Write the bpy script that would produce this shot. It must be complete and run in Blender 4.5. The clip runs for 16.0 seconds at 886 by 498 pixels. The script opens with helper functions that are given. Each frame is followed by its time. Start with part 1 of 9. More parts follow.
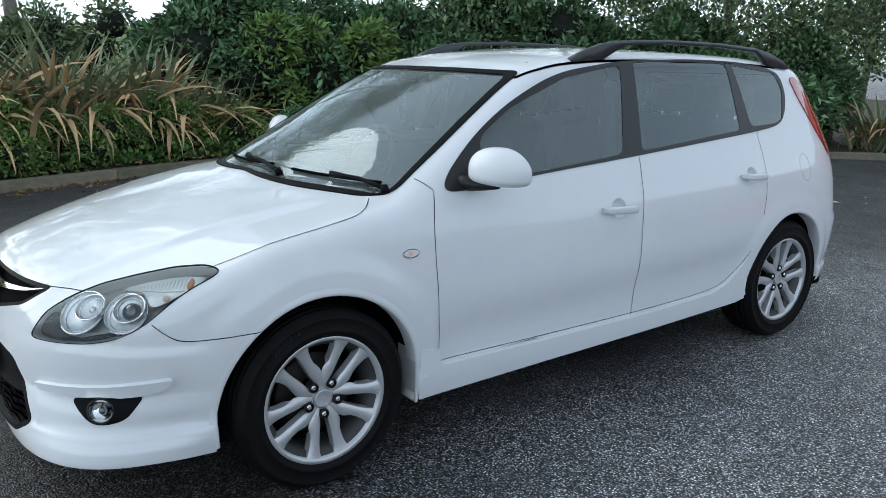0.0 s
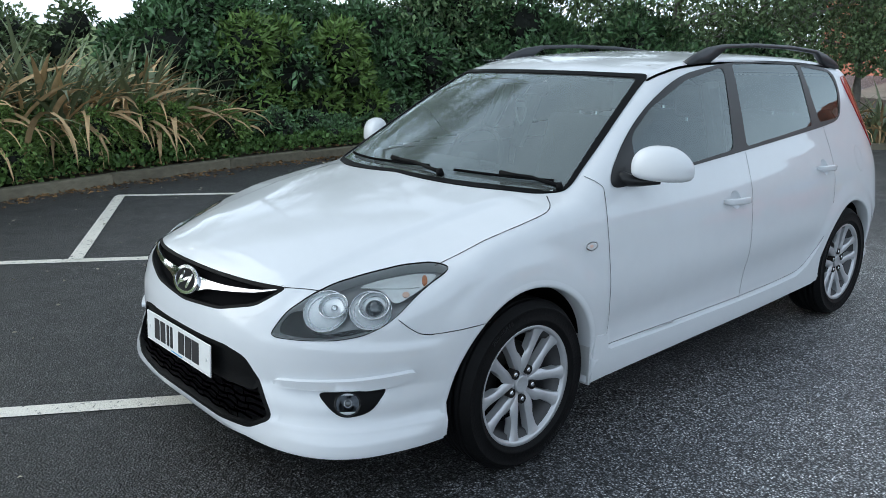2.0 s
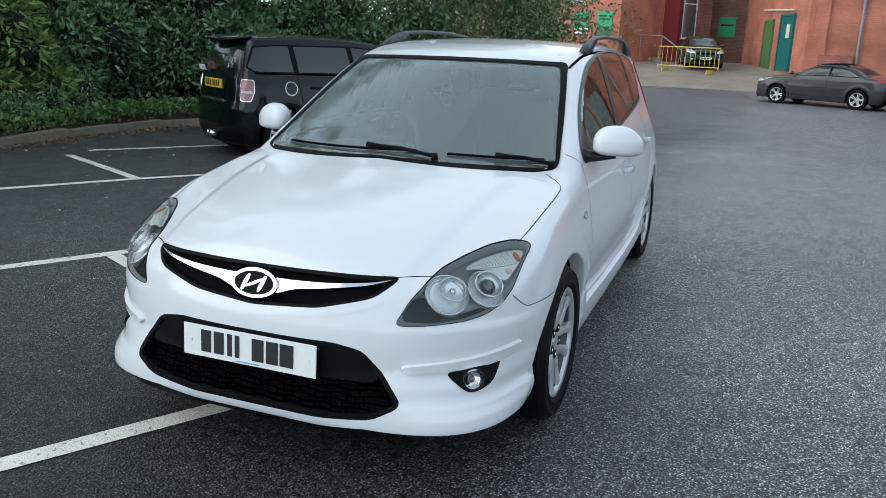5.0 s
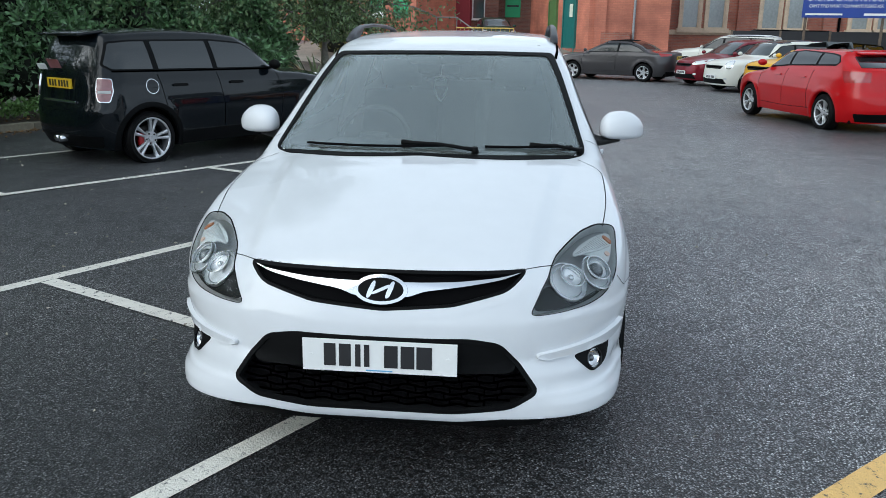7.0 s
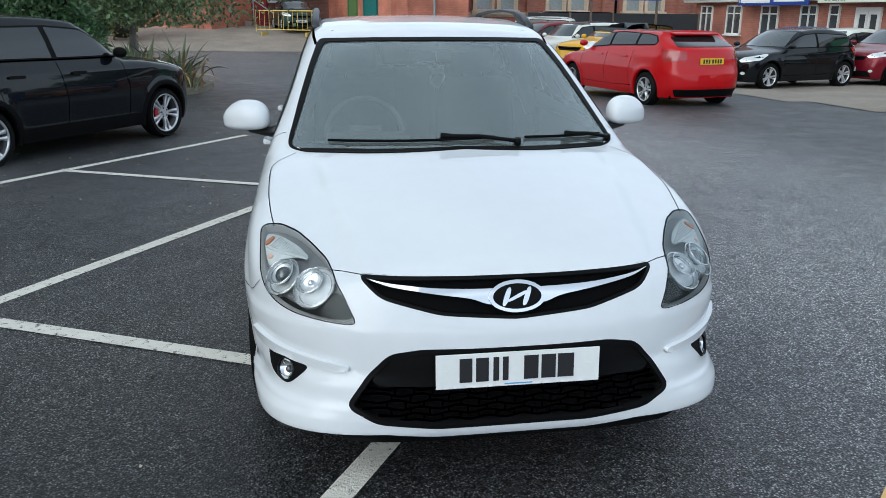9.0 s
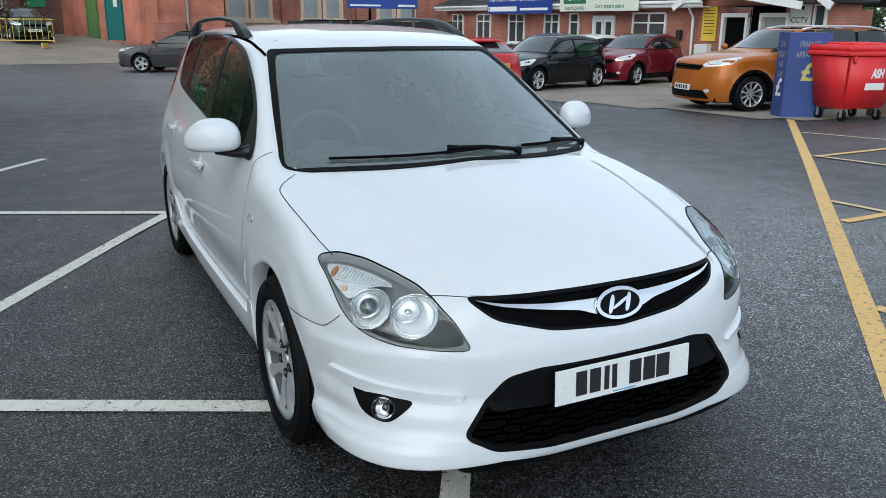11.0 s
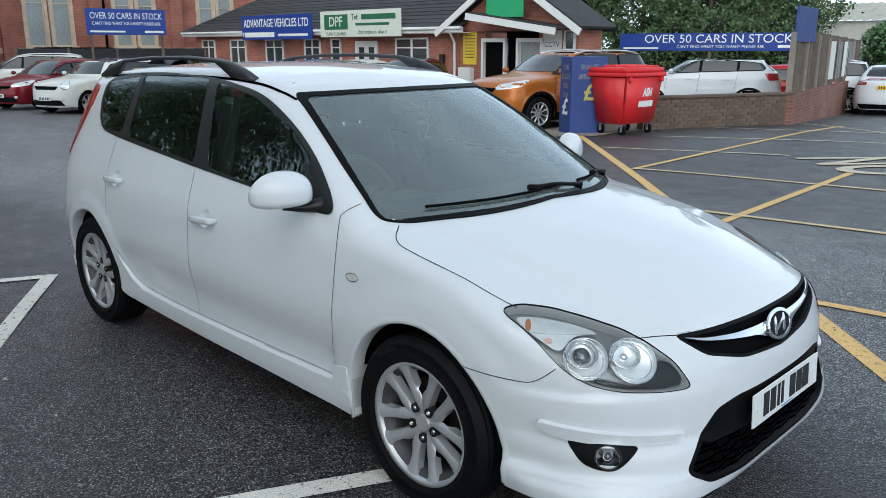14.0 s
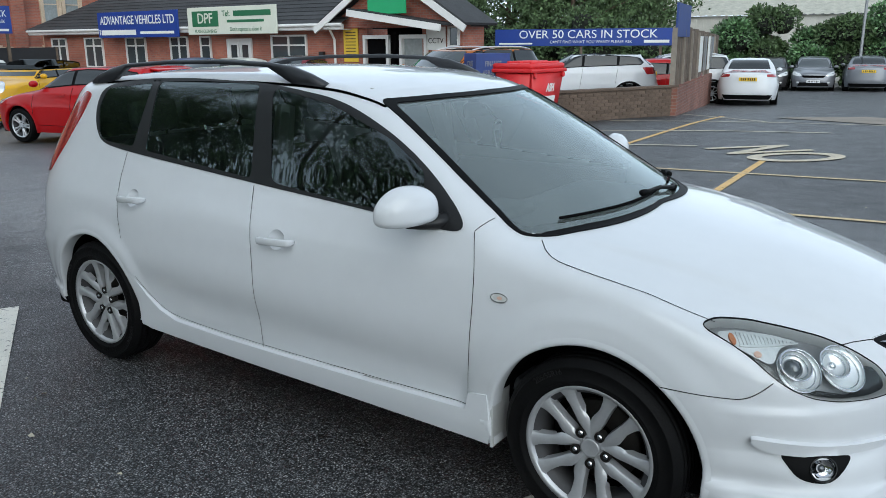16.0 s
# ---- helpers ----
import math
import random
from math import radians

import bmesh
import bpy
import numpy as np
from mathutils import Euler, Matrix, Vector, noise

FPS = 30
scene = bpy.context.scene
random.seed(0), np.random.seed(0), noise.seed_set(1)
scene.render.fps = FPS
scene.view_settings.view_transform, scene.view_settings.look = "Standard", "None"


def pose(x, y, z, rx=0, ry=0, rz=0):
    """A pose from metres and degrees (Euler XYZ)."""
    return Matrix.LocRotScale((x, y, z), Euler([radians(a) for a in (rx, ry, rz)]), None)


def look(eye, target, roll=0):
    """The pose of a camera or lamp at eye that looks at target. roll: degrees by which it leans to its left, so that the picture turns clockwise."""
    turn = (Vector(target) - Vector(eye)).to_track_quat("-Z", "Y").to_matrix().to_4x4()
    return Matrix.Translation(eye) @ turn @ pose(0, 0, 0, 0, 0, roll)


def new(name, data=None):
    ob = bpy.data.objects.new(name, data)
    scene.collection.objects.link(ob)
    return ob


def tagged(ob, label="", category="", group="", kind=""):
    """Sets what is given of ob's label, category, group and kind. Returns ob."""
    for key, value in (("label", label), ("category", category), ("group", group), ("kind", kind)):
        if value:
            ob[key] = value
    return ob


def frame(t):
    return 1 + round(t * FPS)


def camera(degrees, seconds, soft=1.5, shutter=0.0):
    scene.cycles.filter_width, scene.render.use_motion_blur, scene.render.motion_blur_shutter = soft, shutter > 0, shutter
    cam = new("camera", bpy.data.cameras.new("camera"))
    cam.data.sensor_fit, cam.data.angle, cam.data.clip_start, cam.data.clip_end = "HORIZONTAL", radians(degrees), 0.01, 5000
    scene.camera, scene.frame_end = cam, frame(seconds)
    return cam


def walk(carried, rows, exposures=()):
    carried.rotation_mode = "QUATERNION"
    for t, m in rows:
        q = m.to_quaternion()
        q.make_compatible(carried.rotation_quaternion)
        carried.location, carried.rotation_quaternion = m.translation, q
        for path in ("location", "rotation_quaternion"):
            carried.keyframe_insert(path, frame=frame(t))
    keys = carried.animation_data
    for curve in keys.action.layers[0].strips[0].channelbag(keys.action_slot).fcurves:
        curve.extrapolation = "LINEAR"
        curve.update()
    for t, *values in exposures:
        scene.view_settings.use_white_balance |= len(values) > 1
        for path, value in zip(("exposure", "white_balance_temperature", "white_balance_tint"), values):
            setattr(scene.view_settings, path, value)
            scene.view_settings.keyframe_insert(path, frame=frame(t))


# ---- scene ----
cam = camera(57.8, 16.0, 0.2)
PATH = [
    (0, (2.479, 3.113, 1.45), (1.35, 1.53, 0.982), 1.1),
    (0.5, (2.782, 3.085, 1.486), (1.636, 1.518, 1.002), 0.7),
    (1, (3.001, 3.025, 1.499), (1.856, 1.462, 1.004), 0.5),
    (1.5, (3.17, 2.85, 1.421), (1.977, 1.316, 0.947), 0.4),
    (2, (3.335, 2.67, 1.47), (2.052, 1.21, 0.998), 0.7),
    (2.5, (3.553, 2.554, 1.473), (2.156, 1.202, 1.004), 1.1),
    (3, (3.766, 2.456, 1.482), (2.262, 1.225, 1.01), 1.3),
    (3.5, (3.883, 2.27, 1.449), (2.287, 1.159, 0.982), 1.1),
    (4, (4.008, 2.02, 1.476), (2.331, 1.044, 0.992), 1.4),
    (4.5, (4.201, 1.791, 1.481), (2.456, 0.943, 0.994), 1.3),
    (4.7, (4.266, 1.687, 1.487), (2.499, 0.894, 0.99), 1.7),
    (6.8, (4.721, 0.625, 1.553), (2.814, 0.346, 1.018), 0.7),
    (7, (4.7, 0.507, 1.528), (2.787, 0.28, 0.992), 0.7),
    (7.5, (4.599, 0.25, 1.528), (2.677, 0.149, 0.983), 1.0),
    (8, (4.627, -0.011, 1.531), (2.706, 0.011, 0.976), 1.1),
    (8.2, (4.623, -0.129, 1.536), (2.704, -0.058, 0.976), 1.1),
    (10.3, (4.278, -1.232, 1.517), (2.474, -0.578, 0.952), 0.5),
    (10.5, (4.273, -1.341, 1.523), (2.492, -0.625, 0.962), 0.8),
    (11, (4.089, -1.536, 1.523), (2.363, -0.687, 0.976), 0.5),
    (11.5, (3.968, -1.725, 1.541), (2.301, -0.76, 1.003), 0.5),
    (12, (3.87, -2.006, 1.555), (2.266, -0.937, 1.022), 0.3),
    (12.5, (3.792, -2.18, 1.56), (2.249, -1.023, 1.032), 0.3),
    (13, (3.57, -2.283, 1.549), (2.086, -1.048, 1.029), 0.2),
    (13.5, (3.395, -2.398, 1.565), (1.963, -1.097, 1.06), 0.1),
    (14, (3.228, -2.593, 1.584), (1.85, -1.229, 1.093), 0.0),
    (14.5, (3.069, -2.767, 1.598), (1.749, -1.343, 1.121), 0.0),
    (15, (2.86, -2.855, 1.58), (1.606, -1.375, 1.096), -0.3),
    (15.5, (2.593, -2.91, 1.59), (1.417, -1.371, 1.09), -0.5),
    (16, (2.342, -3.07, 1.608), (1.227, -1.487, 1.107), -0.4),
]
walk(cam, [(t, look(eye, target, roll)) for t, eye, target, roll in PATH], [(0, 0.86, 6010, 4), (4, 0.88, 6005, 4), (8, 0.81, 5990, 4), (12.5, 0.74, 5975, 4), (16, 0.67, 5970, 4)])

# ---- world and light: an overcast sky, a wide pale sun ----
world = bpy.data.worlds.new("overcast_sky")
scene.world = world
world.use_nodes = True
wn, wl = world.node_tree.nodes, world.node_tree.links
SUN_EL, SUN_AZ = radians(30), radians(145)
sky = wn.new("ShaderNodeTexSky")
sky.sky_type, sky.sun_disc, sky.sun_elevation, sky.sun_rotation = "NISHITA", False, SUN_EL, SUN_AZ
sky.air_density, sky.dust_density = 1.0, 3.0
w_geo = wn.new("ShaderNodeTexCoord")
w_map = wn.new("ShaderNodeMapping")
w_map.inputs["Scale"].default_value = (1.0, 1.0, 2.6)
w_noise = wn.new("ShaderNodeTexNoise")
w_noise.inputs["Scale"].default_value, w_noise.inputs["Detail"].default_value, w_noise.inputs["Roughness"].default_value = 2.2, 6.0, 0.55
w_ramp = wn.new("ShaderNodeValToRGB")
w_ramp.color_ramp.elements[0].position, w_ramp.color_ramp.elements[0].color = 0.34, (5.3, 5.9, 6.8, 1)
w_ramp.color_ramp.elements[1].position, w_ramp.color_ramp.elements[1].color = 0.66, (7.9, 8.5, 9.3, 1)
w_mix = wn.new("ShaderNodeMixRGB")
w_mix.inputs["Fac"].default_value = 0.86
wl.new(w_geo.outputs["Generated"], w_map.inputs["Vector"])
wl.new(w_map.outputs["Vector"], w_noise.inputs["Vector"])
wl.new(w_noise.outputs["Fac"], w_ramp.inputs["Fac"])
wl.new(sky.outputs["Color"], w_mix.inputs["Color1"])
wl.new(w_ramp.outputs["Color"], w_mix.inputs["Color2"])
# the cloud is thinner and brighter low down than overhead
w_sep = wn.new("ShaderNodeSeparateXYZ")
w_fall = wn.new("ShaderNodeMapRange")
w_fall.inputs["From Min"].default_value, w_fall.inputs["From Max"].default_value = 0.0, 1.0
w_fall.inputs["To Min"].default_value, w_fall.inputs["To Max"].default_value = 1.45, 0.52
w_scale = wn.new("ShaderNodeVectorMath")
w_scale.operation = "SCALE"
wl.new(w_geo.outputs["Generated"], w_sep.inputs[0])
wl.new(w_sep.outputs["Z"], w_fall.inputs["Value"])
wl.new(w_mix.outputs["Color"], w_scale.inputs[0])
wl.new(w_fall.outputs["Result"], w_scale.inputs["Scale"])
wl.new(w_scale.outputs["Vector"], wn["Background"].inputs["Color"])
wn["Background"].inputs["Strength"].default_value = 0.092
sun = new("sun", bpy.data.lights.new("sun", "SUN"))
sun.data.energy, sun.data.angle, sun.data.color = 1.15, radians(70), (1.0, 0.97, 0.92)
sun.matrix_world = look((0, 0, 30), (0.0 - math.sin(SUN_AZ) * math.cos(SUN_EL), 0.0 - math.cos(SUN_AZ) * math.cos(SUN_EL), 30 - math.sin(SUN_EL)))


# ---- small tools ----
def link(name, mesh, parent=None, label=""):
    ob = new(name, mesh)
    if parent is not None:
        ob.parent = parent
    if label:
        ob["label"] = label
    return ob


def mesh_of(name, verts, faces, materials, smooth=False, slots=None, normals=None):
    me = bpy.data.meshes.new(name)
    me.from_pydata([tuple(map(float, v)) for v in verts], [], [tuple(int(i) for i in f) for f in faces])
    for m in materials if isinstance(materials, (list, tuple)) else [materials]:
        me.materials.append(m)
    if smooth:
        me.polygons.foreach_set("use_smooth", [True] * len(me.polygons))
    if slots is not None:
        me.polygons.foreach_set("material_index", [int(s) for s in slots])
    me.update()
    if normals is not None:
        me.normals_split_custom_set_from_vertices([tuple(map(float, n)) for n in normals])
    return me


def part(name, bm, material, parent, label="", smooth=False):
    """Links a bmesh as one mesh object under a thing or a part."""
    me = bpy.data.meshes.new(name)
    bmesh.ops.recalc_face_normals(bm, faces=bm.faces[:])
    if smooth:
        for f in bm.faces:
            f.smooth = True
    bm.to_mesh(me)
    bm.free()
    me.materials.append(material)
    return link(name, me, parent, label)


def empty(name, m, label="", category="", group="", kind=""):
    ob = new(name)
    ob.matrix_basis = m
    return tagged(ob, label, category, group, kind)


def box(size, centre=(0, 0, 0), bevel=0.0, turn=None):
    bm = bmesh.new()
    bmesh.ops.create_cube(bm, size=1.0)
    bmesh.ops.scale(bm, vec=size, verts=bm.verts)
    if bevel:
        bmesh.ops.bevel(bm, geom=bm.edges[:], offset=bevel, segments=2, affect="EDGES", profile=0.6)
    if turn is not None:
        bmesh.ops.transform(bm, matrix=turn, verts=bm.verts)
    bmesh.ops.translate(bm, vec=centre, verts=bm.verts)
    return bm


def join(*bms):
    """Several bmeshes as one."""
    out = bms[0]
    for b in bms[1:]:
        me = bpy.data.meshes.new("tmp")
        b.to_mesh(me)
        b.free()
        out.from_mesh(me)
        bpy.data.meshes.remove(me)
    return out


def rod(a, b, r, r2=None, sides=10, caps=True):
    bm = bmesh.new()
    a, b = Vector(a), Vector(b)
    d = b - a
    bmesh.ops.create_cone(bm, cap_ends=caps, segments=sides, radius1=r, radius2=r if r2 is None else r2, depth=d.length,
                          matrix=Matrix.Translation((a + b) / 2) @ d.to_track_quat("Z", "Y").to_matrix().to_4x4())
    return bm


def tube(points, radius, sides=8):
    """A round tube along a line of points; radius a number or one for each."""
    pts = [Vector(p) for p in points]
    rad = radius if isinstance(radius, (list, tuple)) else [radius] * len(pts)
    bm = bmesh.new()
    rings = []
    for i, p in enumerate(pts):
        d = (pts[min(i + 1, len(pts) - 1)] - pts[max(i - 1, 0)]).normalized()
        q = d.to_track_quat("Z", "Y").to_matrix()
        rings.append([bm.verts.new(p + q @ Vector((math.cos(a) * rad[i], math.sin(a) * rad[i], 0))) for a in (2 * math.pi * k / sides for k in range(sides))])
    for r0, r1 in zip(rings, rings[1:]):
        for k in range(sides):
            bm.faces.new((r0[k], r0[(k + 1) % sides], r1[(k + 1) % sides], r1[k]))
    bm.faces.new(rings[0][::-1])
    bm.faces.new(rings[-1])
    return bm


def revolve(profile, sides=48, axis="Y", closed=False):
    """Verts and faces of a profile of (radius, along) turned round an axis."""
    verts, faces, n = [], [], len(profile)
    for k in range(sides):
        a = 2 * math.pi * k / sides
        for r, h in profile:
            verts.append((r * math.cos(a), h, r * math.sin(a)) if axis == "Y" else (r * math.cos(a), r * math.sin(a), h))
    for k in range(sides):
        for i in range(n if closed else n - 1):
            a, b = k * n + i, k * n + (i + 1) % n
            c, d = ((k + 1) % sides) * n + (i + 1) % n, ((k + 1) % sides) * n + i
            faces.append((a, b, c, d))
    return verts, faces


def slab(points, z0, z1):
    """A flat prism over an outline."""
    bm = bmesh.new()
    low = [bm.verts.new((x, y, z0)) for x, y in points]
    high = [bm.verts.new((x, y, z1)) for x, y in points]
    n = len(points)
    bm.faces.new(high)
    bm.faces.new(low[::-1])
    for i in range(n):
        bm.faces.new((low[i], low[(i + 1) % n], high[(i + 1) % n], high[i]))
    return bm


def lettering(text, size, material, parent, m, align="CENTER", name="lettering", squeeze=1.0, bold=0.0):
    cu = bpy.data.curves.new(name, "FONT")
    cu.body, cu.size, cu.align_x, cu.align_y, cu.extrude, cu.offset = text, size, align, "CENTER", 0.002, bold
    tmp = new("tmp_text", cu)
    me = bpy.data.meshes.new_from_object(tmp.evaluated_get(bpy.context.evaluated_depsgraph_get()))
    bpy.data.objects.remove(tmp)
    bpy.data.curves.remove(cu)
    me.materials.clear()
    me.materials.append(material)
    ob = link(name, me, parent)
    ob.matrix_basis = m @ Matrix.Diagonal((squeeze, 1, 1, 1))
    return ob


# ---- materials ----
def material(name, colour, rough=0.6, metal=0.0, vary=0.0, scale=8.0, bump=0.0, bump_scale=60.0, coat=0.0, second=None, dirt=0.0, spec=0.5, random_tint=0.0):
    """A principled surface whose colour drifts at two scales, with fine relief."""
    m = bpy.data.materials.new(name)
    m.use_nodes = True
    nodes, links = m.node_tree.nodes, m.node_tree.links
    b = nodes["Principled BSDF"]
    b.inputs["Roughness"].default_value, b.inputs["Metallic"].default_value = rough, metal
    b.inputs["Coat Weight"].default_value, b.inputs["Specular IOR Level"].default_value = coat, spec
    b.inputs["Coat Roughness"].default_value = 0.03
    b.inputs["Base Color"].default_value = (*colour, 1)
    co = nodes.new("ShaderNodeTexCoord")
    if vary or second:
        n1, n2 = nodes.new("ShaderNodeTexNoise"), nodes.new("ShaderNodeTexNoise")
        n1.inputs["Scale"].default_value, n2.inputs["Scale"].default_value = scale, scale * 9
        n1.inputs["Detail"].default_value = n2.inputs["Detail"].default_value = 4
        add = nodes.new("ShaderNodeMath")
        add.operation = "MULTIPLY_ADD"
        add.inputs[1].default_value, add.inputs[2].default_value = 0.45, 0.0
        ramp = nodes.new("ShaderNodeValToRGB")
        dark = second or tuple(c * (1 - vary) for c in colour)
        ramp.color_ramp.elements[0].position, ramp.color_ramp.elements[0].color = 0.3, (*dark, 1)
        ramp.color_ramp.elements[1].position, ramp.color_ramp.elements[1].color = 0.7, (*(tuple(min(1, c * (1 + vary * 0.6)) for c in colour)), 1)
        mix = nodes.new("ShaderNodeMath")
        mix.operation = "MULTIPLY_ADD"
        mix.inputs[1].default_value = 0.55
        for n in (n1, n2):
            links.new(co.outputs["Object"], n.inputs["Vector"])
        links.new(n2.outputs["Fac"], add.inputs[0])
        links.new(n1.outputs["Fac"], mix.inputs[0])
        links.new(add.outputs[0], mix.inputs[2])
        links.new(mix.outputs[0], ramp.inputs["Fac"])
        out = ramp.outputs["Color"]
        if random_tint:
            info = nodes.new("ShaderNodeObjectInfo")
            geo = nodes.new("ShaderNodeNewGeometry")
            both = nodes.new("ShaderNodeMath")
            both.operation = "ADD"
            links.new(info.outputs["Random"], both.inputs[0])
            links.new(geo.outputs["Random Per Island"], both.inputs[1])
            fr = nodes.new("ShaderNodeMath")
            fr.operation = "FRACT"
            links.new(both.outputs[0], fr.inputs[0])
            rng = nodes.new("ShaderNodeMapRange")
            rng.inputs["To Min"].default_value, rng.inputs["To Max"].default_value = 1 - random_tint, 1 + random_tint
            links.new(fr.outputs[0], rng.inputs["Value"])
            mul = nodes.new("ShaderNodeVectorMath")
            mul.operation = "SCALE"
            links.new(out, mul.inputs[0])
            links.new(rng.outputs["Result"], mul.inputs["Scale"])
            out = mul.outputs["Vector"]
        links.new(out, b.inputs["Base Color"])
        rr = nodes.new("ShaderNodeMapRange")
        rr.inputs["To Min"].default_value, rr.inputs["To Max"].default_value = max(0.02, rough - 0.5 * vary * rough), min(1, rough + 0.5 * vary * rough)
        links.new(n2.outputs["Fac"], rr.inputs["Value"])
        links.new(rr.outputs["Result"], b.inputs["Roughness"])
    if bump:
        nb = nodes.new("ShaderNodeTexNoise")
        nb.inputs["Scale"].default_value, nb.inputs["Detail"].default_value = bump_scale, 5
        bp = nodes.new("ShaderNodeBump")
        bp.inputs["Strength"].default_value, bp.inputs["Distance"].default_value = min(1, bump), 0.01
        links.new(co.outputs["Object"], nb.inputs["Vector"])
        links.new(nb.outputs["Fac"], bp.inputs["Height"])
        links.new(bp.outputs["Normal"], b.inputs["Normal"])
    return m


def glass_material(name, tint=(0.9, 0.95, 0.93), rough=0.0, clear=0.8, ior=1.62, haze=0.0):
    """Thin glazing: a see-through tint with a sharp reflection by Fresnel."""
    m = bpy.data.materials.new(name)
    m.use_nodes = True
    nodes, links = m.node_tree.nodes, m.node_tree.links
    nodes.remove(nodes["Principled BSDF"])
    see, gl, fr, mix = nodes.new("ShaderNodeBsdfTransparent"), nodes.new("ShaderNodeBsdfGlossy"), nodes.new("ShaderNodeFresnel"), nodes.new("ShaderNodeMixShader")
    see.inputs["Color"].default_value = (*tuple(c * clear for c in tint), 1)
    gl.inputs["Roughness"].default_value = rough
    gl.inputs["Color"].default_value = (0.88, 0.98, 1.0, 1)
    fr.inputs["IOR"].default_value = ior
    links.new(fr.outputs[0], mix.inputs[0])
    links.new(see.outputs[0], mix.inputs[1])
    links.new(gl.outputs[0], mix.inputs[2])
    out = mix.outputs[0]
    # pale veil over the glass: reflected glare put into a diffuse film
    if haze:
        film, veil = nodes.new("ShaderNodeBsdfDiffuse"), nodes.new("ShaderNodeMixShader")
        film.inputs["Color"].default_value, veil.inputs[0].default_value = (0.60, 0.68, 0.67, 1), haze
        links.new(out, veil.inputs[1])
        links.new(film.outputs[0], veil.inputs[2])
        out = veil.outputs[0]
    links.new(out, nodes["Material Output"].inputs["Surface"])
    return m


def asphalt_material():
    """Dark stone-mastic surfacing: packed chippings 5 to 10 mm across, glinting a little where damp, with worn and dusty patches."""
    m = bpy.data.materials.new("asphalt")
    m.use_nodes = True
    nodes, links = m.node_tree.nodes, m.node_tree.links
    b = nodes["Principled BSDF"]
    co = nodes.new("ShaderNodeTexCoord")
    vor = nodes.new("ShaderNodeTexVoronoi")
    vor.inputs["Scale"].default_value = 118
    fine = nodes.new("ShaderNodeTexNoise")
    fine.inputs["Scale"].default_value, fine.inputs["Detail"].default_value = 160, 3
    big = nodes.new("ShaderNodeTexNoise")
    big.inputs["Scale"].default_value, big.inputs["Detail"].default_value, big.inputs["Distortion"].default_value = 0.28, 5, 0.6
    mid = nodes.new("ShaderNodeTexNoise")
    mid.inputs["Scale"].default_value, mid.inputs["Detail"].default_value = 3.0, 4
    for n in (vor, fine, big, mid):
        links.new(co.outputs["Object"], n.inputs["Vector"])
    chip = nodes.new("ShaderNodeValToRGB")
    chip.color_ramp.elements[0].position, chip.color_ramp.elements[0].color = 0.10, (0.045, 0.047, 0.050, 1)
    chip.color_ramp.elements[1].position, chip.color_ramp.elements[1].color = 0.98, (0.230, 0.234, 0.238, 1)
    mid_el = chip.color_ramp.elements.new(0.72)
    mid_el.color = (0.098, 0.101, 0.106, 1)
    one = nodes.new("ShaderNodeSeparateColor")
    links.new(vor.outputs["Color"], one.inputs[0])
    links.new(one.outputs[0], chip.inputs["Fac"])
    wear = nodes.new("ShaderNodeValToRGB")
    wear.color_ramp.elements[0].position, wear.color_ramp.elements[0].color = 0.36, (0.92, 0.92, 0.94, 1)
    wear.color_ramp.elements[1].position, wear.color_ramp.elements[1].color = 0.74, (1.45, 1.42, 1.36, 1)
    links.new(big.outputs["Fac"], wear.inputs["Fac"])
    mul = nodes.new("ShaderNodeMixRGB")
    mul.blend_type = "MULTIPLY"
    mul.inputs["Fac"].default_value = 1.0
    # black bitumen in the voids between the chippings; their shade is in the colour too
    void = nodes.new("ShaderNodeMapRange")
    void.inputs["From Min"].default_value, void.inputs["From Max"].default_value = 0.30, 0.55
    void.inputs["To Min"].default_value, void.inputs["To Max"].default_value = 1.0, 0.08
    links.new(vor.outputs["Distance"], void.inputs["Value"])
    tar = nodes.new("ShaderNodeVectorMath")
    tar.operation = "SCALE"
    links.new(chip.outputs["Color"], tar.inputs[0])
    links.new(void.outputs["Result"], tar.inputs["Scale"])
    links.new(tar.outputs["Vector"], mul.inputs["Color1"])
    links.new(wear.outputs["Color"], mul.inputs["Color2"])
    # the driven lane is paler than the bays: wear, plus damp sheen put into the colour
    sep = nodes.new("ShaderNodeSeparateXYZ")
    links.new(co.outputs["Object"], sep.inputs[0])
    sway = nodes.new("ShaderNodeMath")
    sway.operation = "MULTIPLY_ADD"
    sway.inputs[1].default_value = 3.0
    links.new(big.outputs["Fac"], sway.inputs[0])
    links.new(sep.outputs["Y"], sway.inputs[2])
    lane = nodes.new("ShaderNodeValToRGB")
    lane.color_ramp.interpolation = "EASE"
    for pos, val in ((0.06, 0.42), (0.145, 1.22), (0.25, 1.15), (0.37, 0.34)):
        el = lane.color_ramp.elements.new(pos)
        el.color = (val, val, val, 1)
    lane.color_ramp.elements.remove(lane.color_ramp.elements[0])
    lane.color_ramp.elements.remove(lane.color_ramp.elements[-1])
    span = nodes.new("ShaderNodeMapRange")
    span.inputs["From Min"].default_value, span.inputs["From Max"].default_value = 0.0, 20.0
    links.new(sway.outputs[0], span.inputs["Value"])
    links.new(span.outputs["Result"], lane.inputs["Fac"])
    # the tone is raised by position towards the far buildings
    tone_src = nodes.new("ShaderNodeMapRange")
    tone_src.inputs["From Min"].default_value, tone_src.inputs["From Max"].default_value = -7.0, -17.0
    tone_src.inputs["To Min"].default_value, tone_src.inputs["To Max"].default_value = 0.0, 0.85
    links.new(sep.outputs["X"], tone_src.inputs["Value"])
